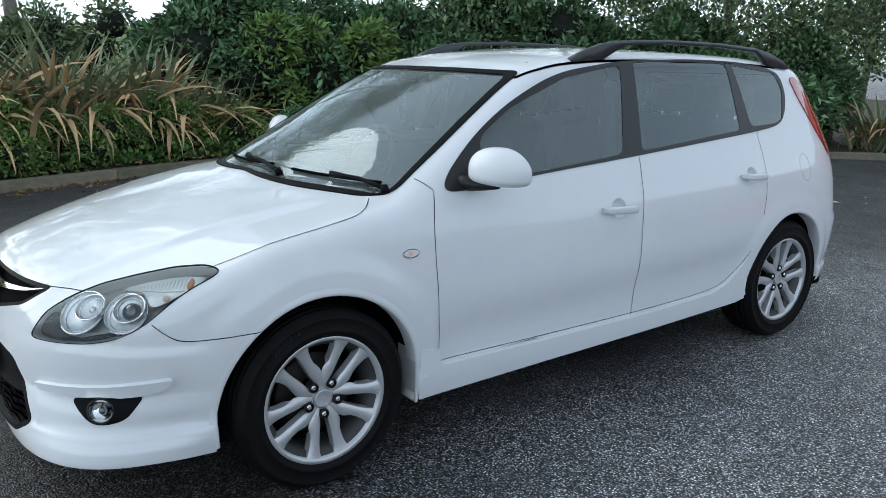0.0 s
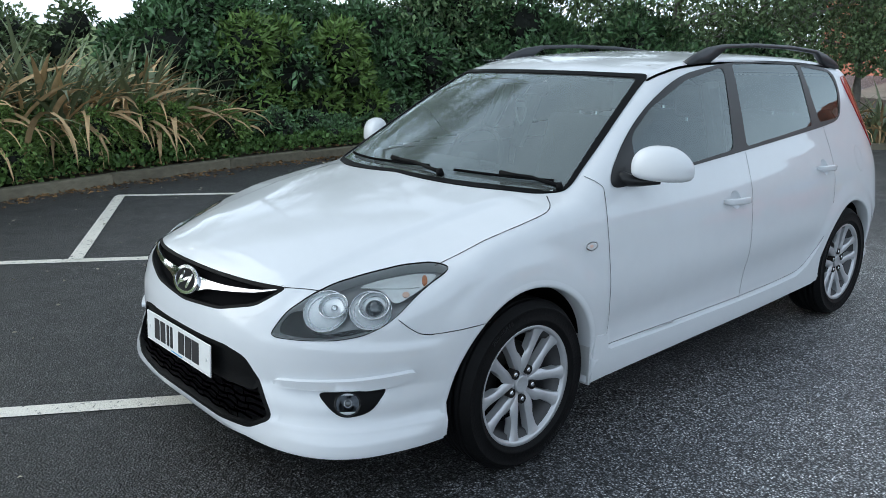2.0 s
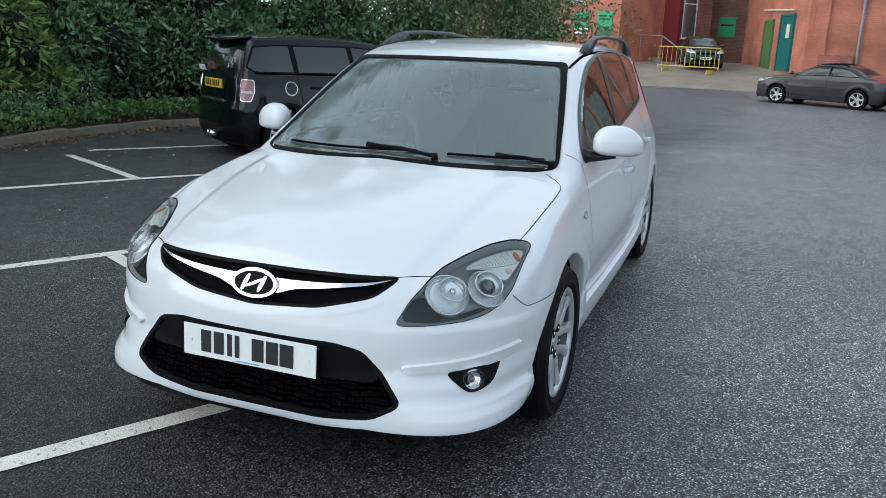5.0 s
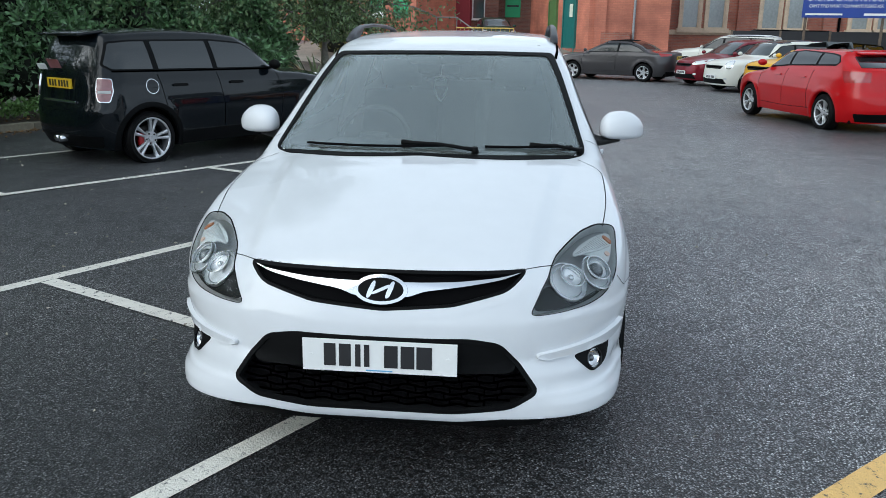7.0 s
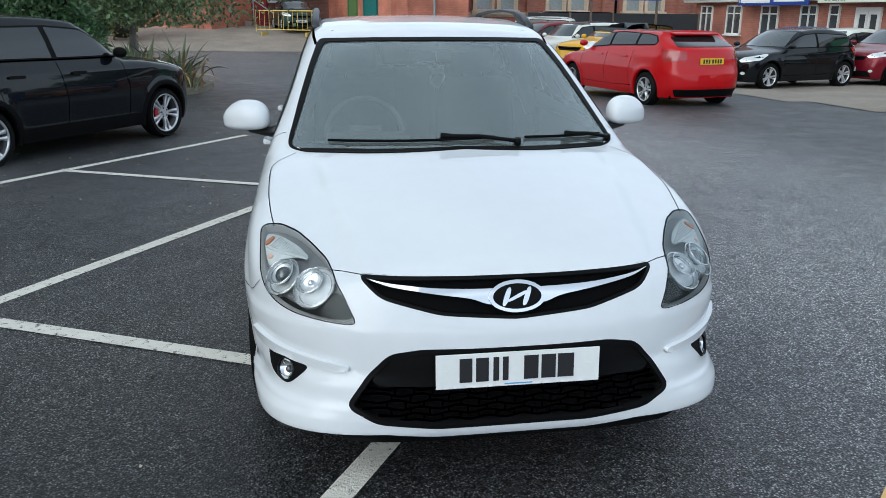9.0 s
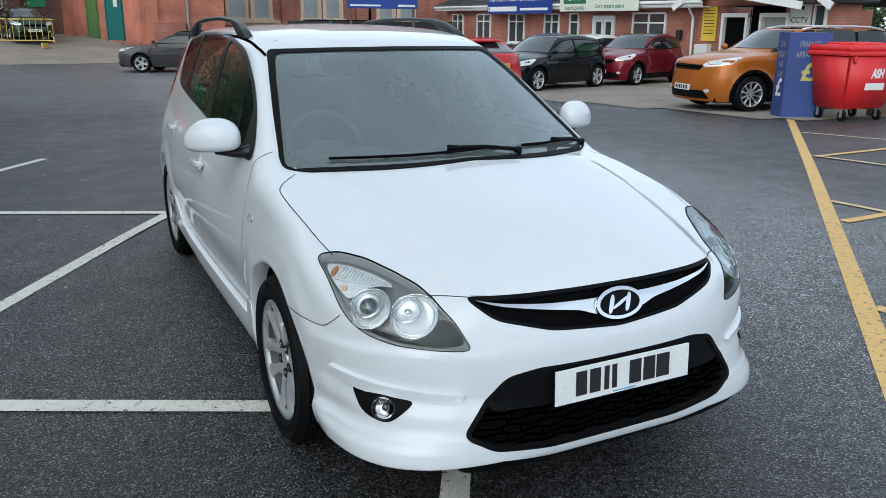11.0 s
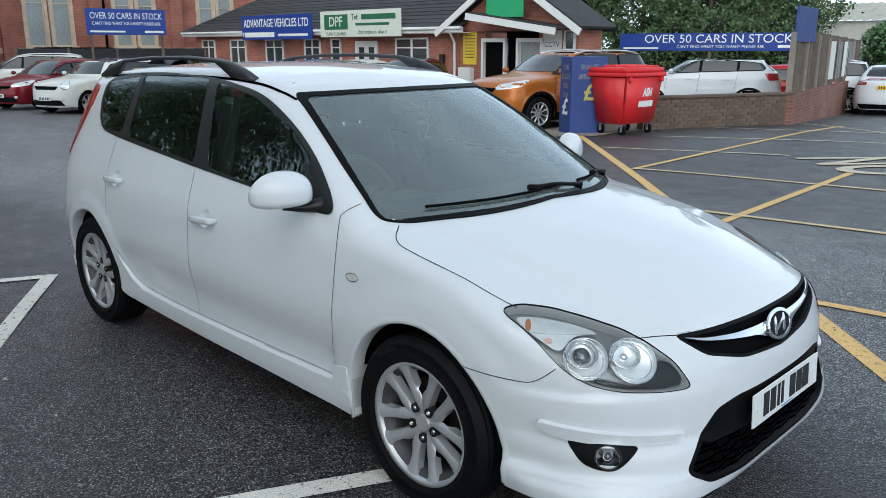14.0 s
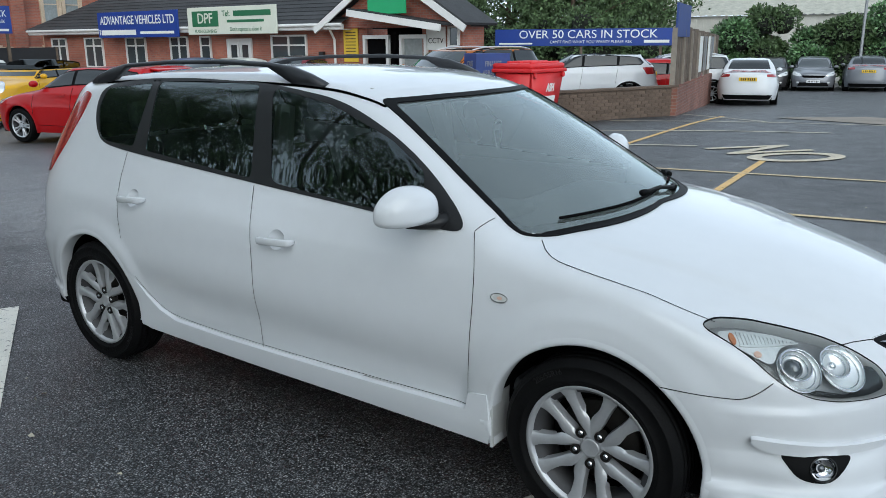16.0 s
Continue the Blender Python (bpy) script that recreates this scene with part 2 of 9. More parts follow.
    # and lowered by position ahead of the bays
    ahead_tone = nodes.new("ShaderNodeMapRange")
    ahead_tone.inputs["From Min"].default_value, ahead_tone.inputs["From Max"].default_value = 0.2, 2.8
    ahead_tone.inputs["To Min"].default_value, ahead_tone.inputs["To Max"].default_value = 1.0, 0.43
    links.new(sep.outputs["X"], ahead_tone.inputs["Value"])
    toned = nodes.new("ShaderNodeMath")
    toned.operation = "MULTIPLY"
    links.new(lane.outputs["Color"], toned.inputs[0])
    links.new(ahead_tone.outputs["Result"], toned.inputs[1])
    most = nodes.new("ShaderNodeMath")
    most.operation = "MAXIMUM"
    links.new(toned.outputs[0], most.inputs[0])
    links.new(tone_src.outputs["Result"], most.inputs[1])
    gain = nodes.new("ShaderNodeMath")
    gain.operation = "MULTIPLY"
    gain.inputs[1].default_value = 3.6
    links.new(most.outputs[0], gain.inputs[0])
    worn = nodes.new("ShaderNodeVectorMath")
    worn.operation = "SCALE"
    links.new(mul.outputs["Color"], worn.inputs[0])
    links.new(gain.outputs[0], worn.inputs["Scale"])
    # hand-sized mottling where the binder is richer or leaner
    mott = nodes.new("ShaderNodeTexNoise")
    mott.inputs["Scale"].default_value, mott.inputs["Detail"].default_value, mott.inputs["Roughness"].default_value = 9.0, 5, 0.65
    links.new(co.outputs["Object"], mott.inputs["Vector"])
    lean = nodes.new("ShaderNodeMapRange")
    lean.inputs["From Min"].default_value, lean.inputs["From Max"].default_value = 0.3, 0.7
    lean.inputs["To Min"].default_value, lean.inputs["To Max"].default_value = 0.70, 1.30
    links.new(mott.outputs["Fac"], lean.inputs["Value"])
    patchy = nodes.new("ShaderNodeVectorMath")
    patchy.operation = "SCALE"
    links.new(worn.outputs["Vector"], patchy.inputs[0])
    links.new(lean.outputs["Result"], patchy.inputs["Scale"])
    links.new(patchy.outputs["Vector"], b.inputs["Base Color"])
    ro = nodes.new("ShaderNodeMapRange")
    ro.inputs["To Min"].default_value, ro.inputs["To Max"].default_value = 0.30, 0.62
    links.new(mid.outputs["Fac"], ro.inputs["Value"])
    links.new(ro.outputs["Result"], b.inputs["Roughness"])
    inv = nodes.new("ShaderNodeMath")
    inv.operation = "MULTIPLY_ADD"
    inv.inputs[1].default_value, inv.inputs[2].default_value = -1.0, 1.0
    links.new(vor.outputs["Distance"], inv.inputs[0])
    hs = nodes.new("ShaderNodeMath")
    hs.operation = "MULTIPLY_ADD"
    hs.inputs[1].default_value = 0.4
    links.new(fine.outputs["Fac"], hs.inputs[0])
    links.new(inv.outputs[0], hs.inputs[2])
    bp = nodes.new("ShaderNodeBump")
    bp.inputs["Strength"].default_value, bp.inputs["Distance"].default_value = 1.0, 0.0048
    links.new(hs.outputs[0], bp.inputs["Height"])
    links.new(bp.outputs["Normal"], b.inputs["Normal"])
    return m


def paint_line_material(name, colour, under=(0.05, 0.05, 0.055)):
    """Thermoplastic road paint, worn through to the chippings in specks."""
    m = material(name, colour, 0.6, vary=0.12, scale=3.0, bump=0.7, bump_scale=120)
    nodes, links = m.node_tree.nodes, m.node_tree.links
    b = nodes["Principled BSDF"]
    tone_src = b.inputs["Base Color"].links[0].from_socket
    co, n = nodes.new("ShaderNodeTexCoord"), nodes.new("ShaderNodeTexNoise")
    n.inputs["Scale"].default_value, n.inputs["Detail"].default_value, n.inputs["Roughness"].default_value = 26, 8, 0.75
    r = nodes.new("ShaderNodeValToRGB")
    r.color_ramp.elements[0].position, r.color_ramp.elements[1].position = 0.36, 0.44
    mix = nodes.new("ShaderNodeMixRGB")
    mix.inputs["Color1"].default_value = (*under, 1)
    links.new(co.outputs["Object"], n.inputs["Vector"])
    links.new(n.outputs["Fac"], r.inputs["Fac"])
    links.new(r.outputs["Color"], mix.inputs["Fac"])
    links.new(tone_src, mix.inputs["Color2"])
    links.new(mix.outputs["Color"], b.inputs["Base Color"])
    return m


def car_paint(name, colour, metallic=0.0, coat=0.55):
    m = material(name, colour, 0.34, metallic, vary=0.03, scale=1.5, coat=coat, spec=0.15)
    return m


ASPHALT = asphalt_material()
WHITE_LINE = paint_line_material("white_road_paint", (0.78, 0.75, 0.67))
YELLOW_LINE = paint_line_material("yellow_road_paint", (0.74, 0.47, 0.16))
FADED_LINE = paint_line_material("faded_road_paint", (0.58, 0.51, 0.38))
CREAM_LINE = paint_line_material("cream_road_paint", (0.66, 0.50, 0.27))
CONCRETE = material("weathered_concrete", (0.27, 0.235, 0.195), 0.85, vary=0.35, scale=0.9, bump=0.5, bump_scale=30)
KERB = material("mossy_kerb_concrete", (0.19, 0.17, 0.12), 0.9, vary=0.45, scale=2.5, bump=0.6, bump_scale=40, random_tint=0.15)
SOIL = material("leaf_strewn_soil", (0.045, 0.032, 0.02), 0.95, vary=0.6, scale=3.0, bump=1.0, bump_scale=25)
WHITE_PAINT = car_paint("white_car_paint", (0.65, 0.67, 0.695), 0.0, 0.9)
BLACK_PAINT = material("black_car_paint", (0.003, 0.005, 0.007), 0.25, vary=0.1, scale=2, coat=0.55, spec=0.05)
TRIM = material("satin_black_plastic", (0.005, 0.0053, 0.0057), 0.5, vary=0.2, scale=20, bump=0.1, bump_scale=400, spec=0.07)
WINDOW_FRAME = material("satin_window_frame", (0.013, 0.0135, 0.0145), 0.36, vary=0.15, scale=20, spec=0.35)
GAP = material("shut_gap", (0.01, 0.01, 0.012), 0.9)
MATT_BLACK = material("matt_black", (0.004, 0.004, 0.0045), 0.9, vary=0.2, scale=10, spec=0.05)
RAIL = material("graphite_roof_rail", (0.035, 0.037, 0.042), 0.42, 0.2, vary=0.15, scale=10)
RUBBER = material("tyre_rubber", (0.005, 0.005, 0.0054), 0.6, vary=0.4, scale=14, bump=0.2, bump_scale=120, spec=0.12)
RUBBER_MARK = material("raised_tyre_rubber", (0.016, 0.016, 0.017), 0.5, vary=0.2, scale=20, spec=0.2)
# darker copy of the alloy: shade inside the wheel barrels put into the colour
BARREL = material("shaded_barrel_alloy", (0.06, 0.06, 0.063), 0.55, 0.3, vary=0.2, scale=12)
ALLOY = material("silver_alloy", (0.50, 0.51, 0.53), 0.34, 0.50, vary=0.10, scale=8, coat=0.25)
FRIT = material("printed_black_border", (0.008, 0.009, 0.010), 0.25, vary=0.1, scale=12, spec=0.3)
GRID = material("grille_mesh_plastic", (0.028, 0.029, 0.032), 0.45, vary=0.2, scale=20, spec=0.3)
CLEAR_LAMP = material("clear_indicator", (0.74, 0.76, 0.76), 0.22, 0.25, vary=0.12, scale=60, coat=0.5)
PROJECTOR = material("projector_glass", (0.09, 0.10, 0.11), 0.05, 0.5, coat=1.0)
PALE_AMBER = material("pale_amber_lens", (0.62, 0.42, 0.33), 0.3, coat=0.5)
DARK_METAL = material("brake_dust_metal", (0.03, 0.027, 0.025), 0.6, 0.6, vary=0.4, scale=20)
CHROME = material("chrome", (0.66, 0.67, 0.69), 0.08, 1.0)
GLASS = glass_material("car_glass", (0.84, 0.95, 0.93), 0.0, 0.97, 2.35, 0.11)
SIDE_GLASS = glass_material("tinted_side_glass", (0.78, 0.92, 0.90), 0.0, 0.66, 1.9, 0.0)
DARK_GLASS = glass_material("privacy_glass", (0.5, 0.55, 0.56), 0.0, 0.2)
LENS = glass_material("lamp_lens", (0.98, 0.99, 0.99), 0.0, 0.99, 1.35)
LAMP_SILVER = material("lamp_silver", (0.90, 0.91, 0.92), 0.30, 0.6, vary=0.1, scale=40)
LAMP_BLACK = material("lamp_black_bezel", (0.010, 0.011, 0.012), 0.5, vary=0.1, scale=12, spec=0.2)
LAMP_SHELL = material("lamp_shell", (0.24, 0.245, 0.25), 0.35, 0.3, vary=0.1, scale=20)
LAMP_GREY = material("lamp_grey_bezel", (0.50, 0.51, 0.51), 0.4, 0.0, vary=0.1, scale=20)
AMBER = material("amber_bulb", (0.45, 0.16, 0.06), 0.3, coat=0.5)
RED_LENS = material("red_lamp_lens", (0.32, 0.012, 0.014), 0.15, coat=1.0, vary=0.2, scale=20)
PLATE_WHITE = material("plate_white", (0.74, 0.75, 0.74), 0.45, vary=0.04, scale=6)
PLATE_YELLOW = material("plate_yellow", (0.72, 0.47, 0.02), 0.45, vary=0.04, scale=6)
INK = material("black_ink", (0.012, 0.012, 0.014), 0.5)
CLOTH = material("dark_seat_cloth", (0.085, 0.090, 0.098), 0.9, vary=0.25, scale=30, bump=0.3, bump_scale=300)
DASH = material("dashboard_plastic", (0.12, 0.125, 0.13), 0.7, vary=0.15, scale=20, bump=0.2, bump_scale=200)
HEADLINING = material("pale_headlining", (0.42, 0.42, 0.41), 0.9, vary=0.08, scale=10)

# ---- the ground: one sheet that dips gently away and rises to the far buildings ----
def step(a):
    a = min(1.0, max(0.0, a))
    return a * a * (3 - 2 * a)


def ground_z(x, y):
    dip = -0.30 * min(1.0, max(0.0, (-x - 2) / 16))
    away = (0.35 * step((y - 12) / 13) + 0.016 * max(0.0, min(y, 60.0) - 25)) * step((x + 16) / 6)
    return dip - away + 0.95 * step((-27 - x) / 13) * step((9 - y) / 8)


def build_ground():
    xs = [-400, -150, -80, -60, -50] + [-45 + 1.5 * i for i in range(38)] + [15, 25, 60, 150, 400]
    ys = [-400, -150, -60, -40] + [-30 + 1.5 * i for i in range(54)] + [60, 90, 150, 400]
    verts = [(x, y, ground_z(x, y)) for x in xs for y in ys]
    n = len(ys)
    faces = [(i * n + j, (i + 1) * n + j, (i + 1) * n + j + 1, i * n + j + 1) for i in range(len(xs) - 1) for j in range(n - 1)]
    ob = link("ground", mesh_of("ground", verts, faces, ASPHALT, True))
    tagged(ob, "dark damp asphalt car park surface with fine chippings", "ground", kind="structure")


build_ground()


def strip(name, a, b, width, mat, label, lift=0.004, square=True):
    """A painted line on the ground from a to b."""
    a, b = Vector((*a, 0)), Vector((*b, 0))
    d = (b - a).normalized()
    s = Vector((-d.y, d.x, 0)) * width / 2
    n = max(1, int((b - a).length / 0.4))
    verts, faces = [], []
    for i in range(n + 1):
        p = a.lerp(b, i / n)
        wob = 0.004 * math.sin(i * 2.3 + a.x * 5)
        for q in (p + s * (1 + wob), p - s * (1 - wob)):
            verts.append((q.x, q.y, ground_z(q.x, q.y) + lift))
    faces = [(2 * i, 2 * i + 1, 2 * i + 3, 2 * i + 2) for i in range(n)]
    ob = link(name, mesh_of(name, verts, faces, mat))
    return tagged(ob, label, "road marking", "bay markings", "structure")


WL = "worn cream-white painted bay line on the asphalt"
YL = "worn yellow painted box line on the asphalt"
for k, (a, b) in enumerate((
        ((4.6, -4.98), (-2.70, -0.69)), ((0.46, -5.74), (-6.4, -1.62)), ((3.6, -1.36), (1.42, -0.13)), ((-3.2, -6.25), (-5.2, -5.12)))):
    strip("bay_line", a, b, 0.10, WHITE_LINE, WL, 0.004)
for a, b in (((-2.66, -0.74), (-3.80, -3.14)), ((1.64, -3.26), (0.44, -5.70)), ((0.37, -2.42), (1.44, -0.16)), ((-1.90, -4.28), (-2.75, -6.1))):
    strip("bay_line", a, b, 0.10, WHITE_LINE, WL, 0.0065)
strip("box_line", (-5.85, 10.05), (2.75, 0.95), 0.12, YELLOW_LINE, YL, 0.004)
for a, b in (((-2.54, 6.68), (-3.02, 15.6)), ((-0.10, 4.10), (-0.36, 8.50)), ((1.36, 2.50), (3.30, 2.72))):
    strip("box_line", a, b, 0.09, YELLOW_LINE, YL, 0.0065)
PALE = "faded cream painted bay line on the asphalt"
for a, b in (((-2.56, 6.72), (1.60, 7.42)), ((-0.68, 4.66), (3.00, 5.18))):
    strip("bay_line", a, b, 0.075, CREAM_LINE, "faded yellow-cream painted bay line on the asphalt", 0.0085)
for a, b in (((-4.36, 8.58), (-1.60, 9.42)), ((-4.60, 10.78), (-0.20, 12.42)), ((-4.66, 13.10), (0.50, 14.72)), ((-4.27, 16.20), (-1.60, 14.00))):
    strip("bay_line", a, b, 0.075, FADED_LINE, PALE, 0.0085)


def floor_word(text, size, at, turn, stretch, mat, label):
    ob = lettering(text, size, mat, None, Matrix.Translation((at[0], at[1], ground_z(*at) + 0.006)) @ Matrix.Rotation(radians(turn), 4, "Z") @ Matrix.Diagonal((1, stretch, 1, 1)), name="floor_lettering", bold=0.01)
    m = ob.matrix_basis.copy()
    for v in ob.data.vertices:
        w = m @ v.co
        v.co.z += ground_z(w.x, w.y) - ground_z(*at) + 0.006
    tagged(ob, label, "road marking", "bay markings", "structure")


floor_word("NO", 1.07, (-0.42, 9.13), -41, 1.9, FADED_LINE, "worn white floor lettering on the asphalt")
bm = bmesh.new()
bm.faces.new([bm.verts.new((x, y, ground_z(x, y) + 0.012)) for x, y in ((-1.9, 15.6), (0.2, 14.9), (2.6, 14.0), (3.4, 15.6), (1.2, 17.0), (-0.4, 17.6))])
tagged(part("faded_patch", bm, CONCRETE, None), "faded pinkish painted patch on the lane", "road marking", "bay markings", "structure")

# ---- cars: one smooth closed form for each, skinned, split into panels and fitted with parts ----
import functools

from mathutils.geometry import delaunay_2d_cdt


def curve(*keys):
    """A smooth line through (x, value) keys, for arrays; flat-ended, without overshoot."""
    k = np.array(sorted(keys), float)
    x, v = k[:, 0], k[:, 1]
    d = np.diff(v) / np.diff(x)
    m = np.zeros_like(v)
    m[0], m[-1] = d[0], d[-1]
    same = d[:-1] * d[1:] > 0
    with np.errstate(divide="ignore", invalid="ignore"):
        m[1:-1] = np.where(same, 2 * d[:-1] * d[1:] / np.where(same, d[:-1] + d[1:], 1), 0)

    def at(q):
        q = np.asarray(q, float)
        i = np.clip(np.searchsorted(x, q) - 1, 0, len(d) - 1)
        h = x[i + 1] - x[i]
        t = np.clip((q - x[i]) / h, 0, 1)
        out = v[i] * (1 + 2 * t) * (1 - t) ** 2 + m[i] * h * t * (1 - t) ** 2 + v[i + 1] * t * t * (3 - 2 * t) - m[i + 1] * h * t * t * (1 - t)
        return out + np.where(q < x[0], (q - x[0]) * m[0], 0) + np.where(q > x[-1], (q - x[-1]) * m[-1], 0)
    return at


class Shape:
    """The outer form of a car: nose to +x, left to +y, ground at z 0, origin midway between the axles."""

    def __init__(self, half, prof, plan, nose, tail, top, drop, wheels, wheel_r, arch_r, front_x0=1.55, rear_x0=-1.55, nf=2.6, nr=3.2, bend=(0.2, 1.5, 0.42), k=0.055, flare=0.012, square=0.0, swell=None, fold=None):
        self.swell, self.fold = swell, fold
        self.half, self.prof, self.plan, self.nose, self.tail, self.top, self.drop = half, prof, plan, nose, tail, top, drop
        self.wheels, self.wheel_r, self.arch_r = wheels, wheel_r, arch_r
        self.fx, self.rx, self.nf, self.nr, self.bend, self.k, self.flare, self.square = front_x0, rear_x0, nf, nr, bend, k, flare, square

    def f(self, p):
        x, y, z = p[:, 0], np.abs(p[:, 1]), p[:, 2]
        w = self.half * self.prof(z) * self.plan(x)
        for wx in self.wheels:
            r = np.hypot(x - wx, z - self.wheel_r)
            w = w + self.flare * np.exp(-((r - self.arch_r - 0.02) / 0.055) ** 2)
        if self.swell:
            w = w + self.swell(x, y, z)
        nf = self.nf + self.square * np.clip((0.44 - z) / 0.20, 0, 1)
        front = np.clip((x - self.fx) / (self.nose(z) - self.fx), 0, 9)
        rear = np.clip((self.rx - x) / (self.rx - self.tail(z)), 0, 9)
        n = np.where(x > 0, nf, self.nr)
        plan = w / n * ((y / w) ** n + front ** nf + rear ** self.nr - 1)
        b0, b1, s = self.bend
        shift = s * np.clip((x - b0 + 0.3) / 0.3, 0, 1) * np.clip((b1 - x) / 0.35, 0, 1)
        top = z - (self.top(x + shift * np.minimum(y, 0.9) ** 2) - self.drop(x) * (y / 0.8) ** 2)
        if self.fold:
            top = top + self.fold(x, y)
        top = top * 0.9
        h = np.clip(1 - np.abs(plan - top) / self.k, 0, 1)
        return np.maximum(plan, top) + h * h * self.k / 4

    def hit(self, o, d, inside, far=3.2, steps=110):
        """Where rays from o along d cross the skin first."""
        o, d = np.asarray(o, float), np.asarray(d, float)
        t0 = np.zeros(len(o))
        t1 = np.full(len(o), far)
        found = np.zeros(len(o), bool)
        prev = np.zeros(len(o))
        for s in np.linspace(0, far, steps)[1:]:
            v = self.f(o + d * s)
            now = (v > 0) if inside else (v < 0)
            new_ = now & ~found
            t0[new_], t1[new_] = prev[new_], s
            found |= now
            prev[:] = s
            if found.all():
                break
        for _ in range(22):
            m = (t0 + t1) / 2
            v = self.f(o + d * m[:, None])
            past = (v > 0) if inside else (v < 0)
            t1 = np.where(past, m, t1)
            t0 = np.where(past, t0, m)
        return o + d * t1[:, None]

    def normals(self, p):
        e = 2e-3
        g = np.stack([self.f(p + e * a) - self.f(p - e * a) for a in np.eye(3)], 1)
        return g / (np.linalg.norm(g, axis=1, keepdims=True) + 1e-9)

    def lift(self, view, uv):
        """Points of the skin behind (u, z) seen from a side: view an angle in degrees from the nose, or 'top' with (x, y)."""
        uv = np.asarray(uv, float)
        if view == "top":
            o = np.column_stack([uv, np.full(len(uv), 2.6)])
            return self.hit(o, np.tile((0, 0, -1.0), (len(uv), 1)), False)
        a = radians(view)
        out, ua = np.array([math.cos(a), math.sin(a), 0]), np.array([-math.sin(a), math.cos(a), 0])
        o = out * 3.0 + uv[:, :1] * ua + uv[:, 1:] * np.array([0, 0, 1.0])
        return self.hit(o, np.tile(-out, (len(uv), 1)), False, 3.4, 90)


def rounded(points, times=2, radius=0.028):
    """A closed outline with its corners turned in small arcs."""
    p = np.asarray(points, float)
    if not times:
        return p
    out = []
    for a, b, c in zip(np.roll(p, 1, 0), p, np.roll(p, -1, 0)):
        la, lc = np.linalg.norm(a - b), np.linalg.norm(c - b)
        s = b + (a - b) / (la + 1e-9) * min(radius, 0.45 * la)
        e = b + (c - b) / (lc + 1e-9) * min(radius, 0.45 * lc)
        out += [s * (1 - t) ** 2 + 2 * b * t * (1 - t) + e * t * t for t in (0, 0.25, 0.5, 0.75, 1)]
    return np.array(out)


def dense(points, gap, closed=False):
    p = [np.asarray(a, float) for a in points]
    if closed:
        p.append(p[0])
    out = []
    for a, b in zip(p, p[1:]):
        n = max(1, int(np.linalg.norm(b - a) / gap))
        out += [a + (b - a) * i / n for i in range(n)]
    if not closed:
        out.append(p[-1])
    return np.array(out)


def inside(poly, q):
    """Which points q lie in a polygon."""
    q, poly = np.asarray(q, float), np.asarray(poly, float)
    odd = np.zeros(len(q), bool)
    for (x0, y0), (x1, y1) in zip(poly, np.roll(poly, -1, 0)):
        hit = ((y0 > q[:, 1]) != (y1 > q[:, 1])) & (q[:, 0] < (x1 - x0) * (q[:, 1] - y0) / (y1 - y0 + 1e-12) + x0)
        odd ^= hit
    return odd


@functools.lru_cache(maxsize=None)
def sheet(shape, view, outline, off, depth, gap, hole, times):
    """The sheet of patch(), kept so that the two sides of a car share it."""
    loop = dense(rounded(outline, times), gap, True)
    loops = [loop]
    if hole is not None:
        loops.append(dense(rounded(hole, times), gap, True))
    lo, hi = loop.min(0), loop.max(0)
    gx, gy = np.meshgrid(np.arange(lo[0] + gap / 2, hi[0], gap), np.arange(lo[1] + gap / 2, hi[1], gap))
    grid = np.column_stack([gx.ravel(), gy.ravel()])

    def within(q):
        w = inside(loops[0], q)
        return w & ~inside(loops[1], q) if len(loops) > 1 else w
    grid = grid[within(grid)]
    if len(grid):
        rim = np.concatenate(loops)
        grid = grid[np.min(np.linalg.norm(grid[:, None] - rim[None], axis=2), 1) > gap * 0.45]
    pts, edges, k = [], [], 0
    for lp in loops:
        n = len(lp)
        edges += [(k + i, k + (i + 1) % n) for i in range(n)]
        pts += [Vector(p) for p in lp]
        k += n
    pts += [Vector(p) for p in grid]
    v2, _, tris, *_ = delaunay_2d_cdt(pts, edges, [], 0, 1e-6)
    v2 = np.array([(v.x, v.y) for v in v2])
    tris = np.array([t for t in tris if len(t) == 3])
    tris = tris[within(v2[tris].mean(1))]
    p = shape.lift(view, v2)
    nrm = shape.normals(p)
    p = p + nrm * off
    a = p[tris]
    fn = np.cross(a[:, 1] - a[:, 0], a[:, 2] - a[:, 0])
    flip = (fn * nrm[tris[:, 0]]).sum(1) < 0
    tris[flip] = tris[flip][:, ::-1]
    count = {}
    for t in tris:
        for i in range(3):
            e = (t[i], t[(i + 1) % 3])
            count[tuple(sorted(e))] = None if tuple(sorted(e)) in count else e
    border = [e for e in count.values() if e]
    verts, faces, normals = list(p), [tuple(t) for t in tris], list(nrm)
    if depth:
        ids, way = {}, {}
        for i, j in border:
            o = np.cross(p[j] - p[i], nrm[i])
            o /= np.linalg.norm(o) + 1e-9
            for q in (i, j):
                way[q] = way.get(q, 0) + o
        for q, o in way.items():
            o = o / (np.linalg.norm(o) + 1e-9)
            ids[q] = len(verts)
            verts += [p[q], p[q] - nrm[q] * depth]
            normals += [o * 0.9 + nrm[q] * 0.4, o]
        for i, j in border:
            faces.append((ids[j], ids[i], ids[i] + 1, ids[j] + 1))
    return verts, faces, normals


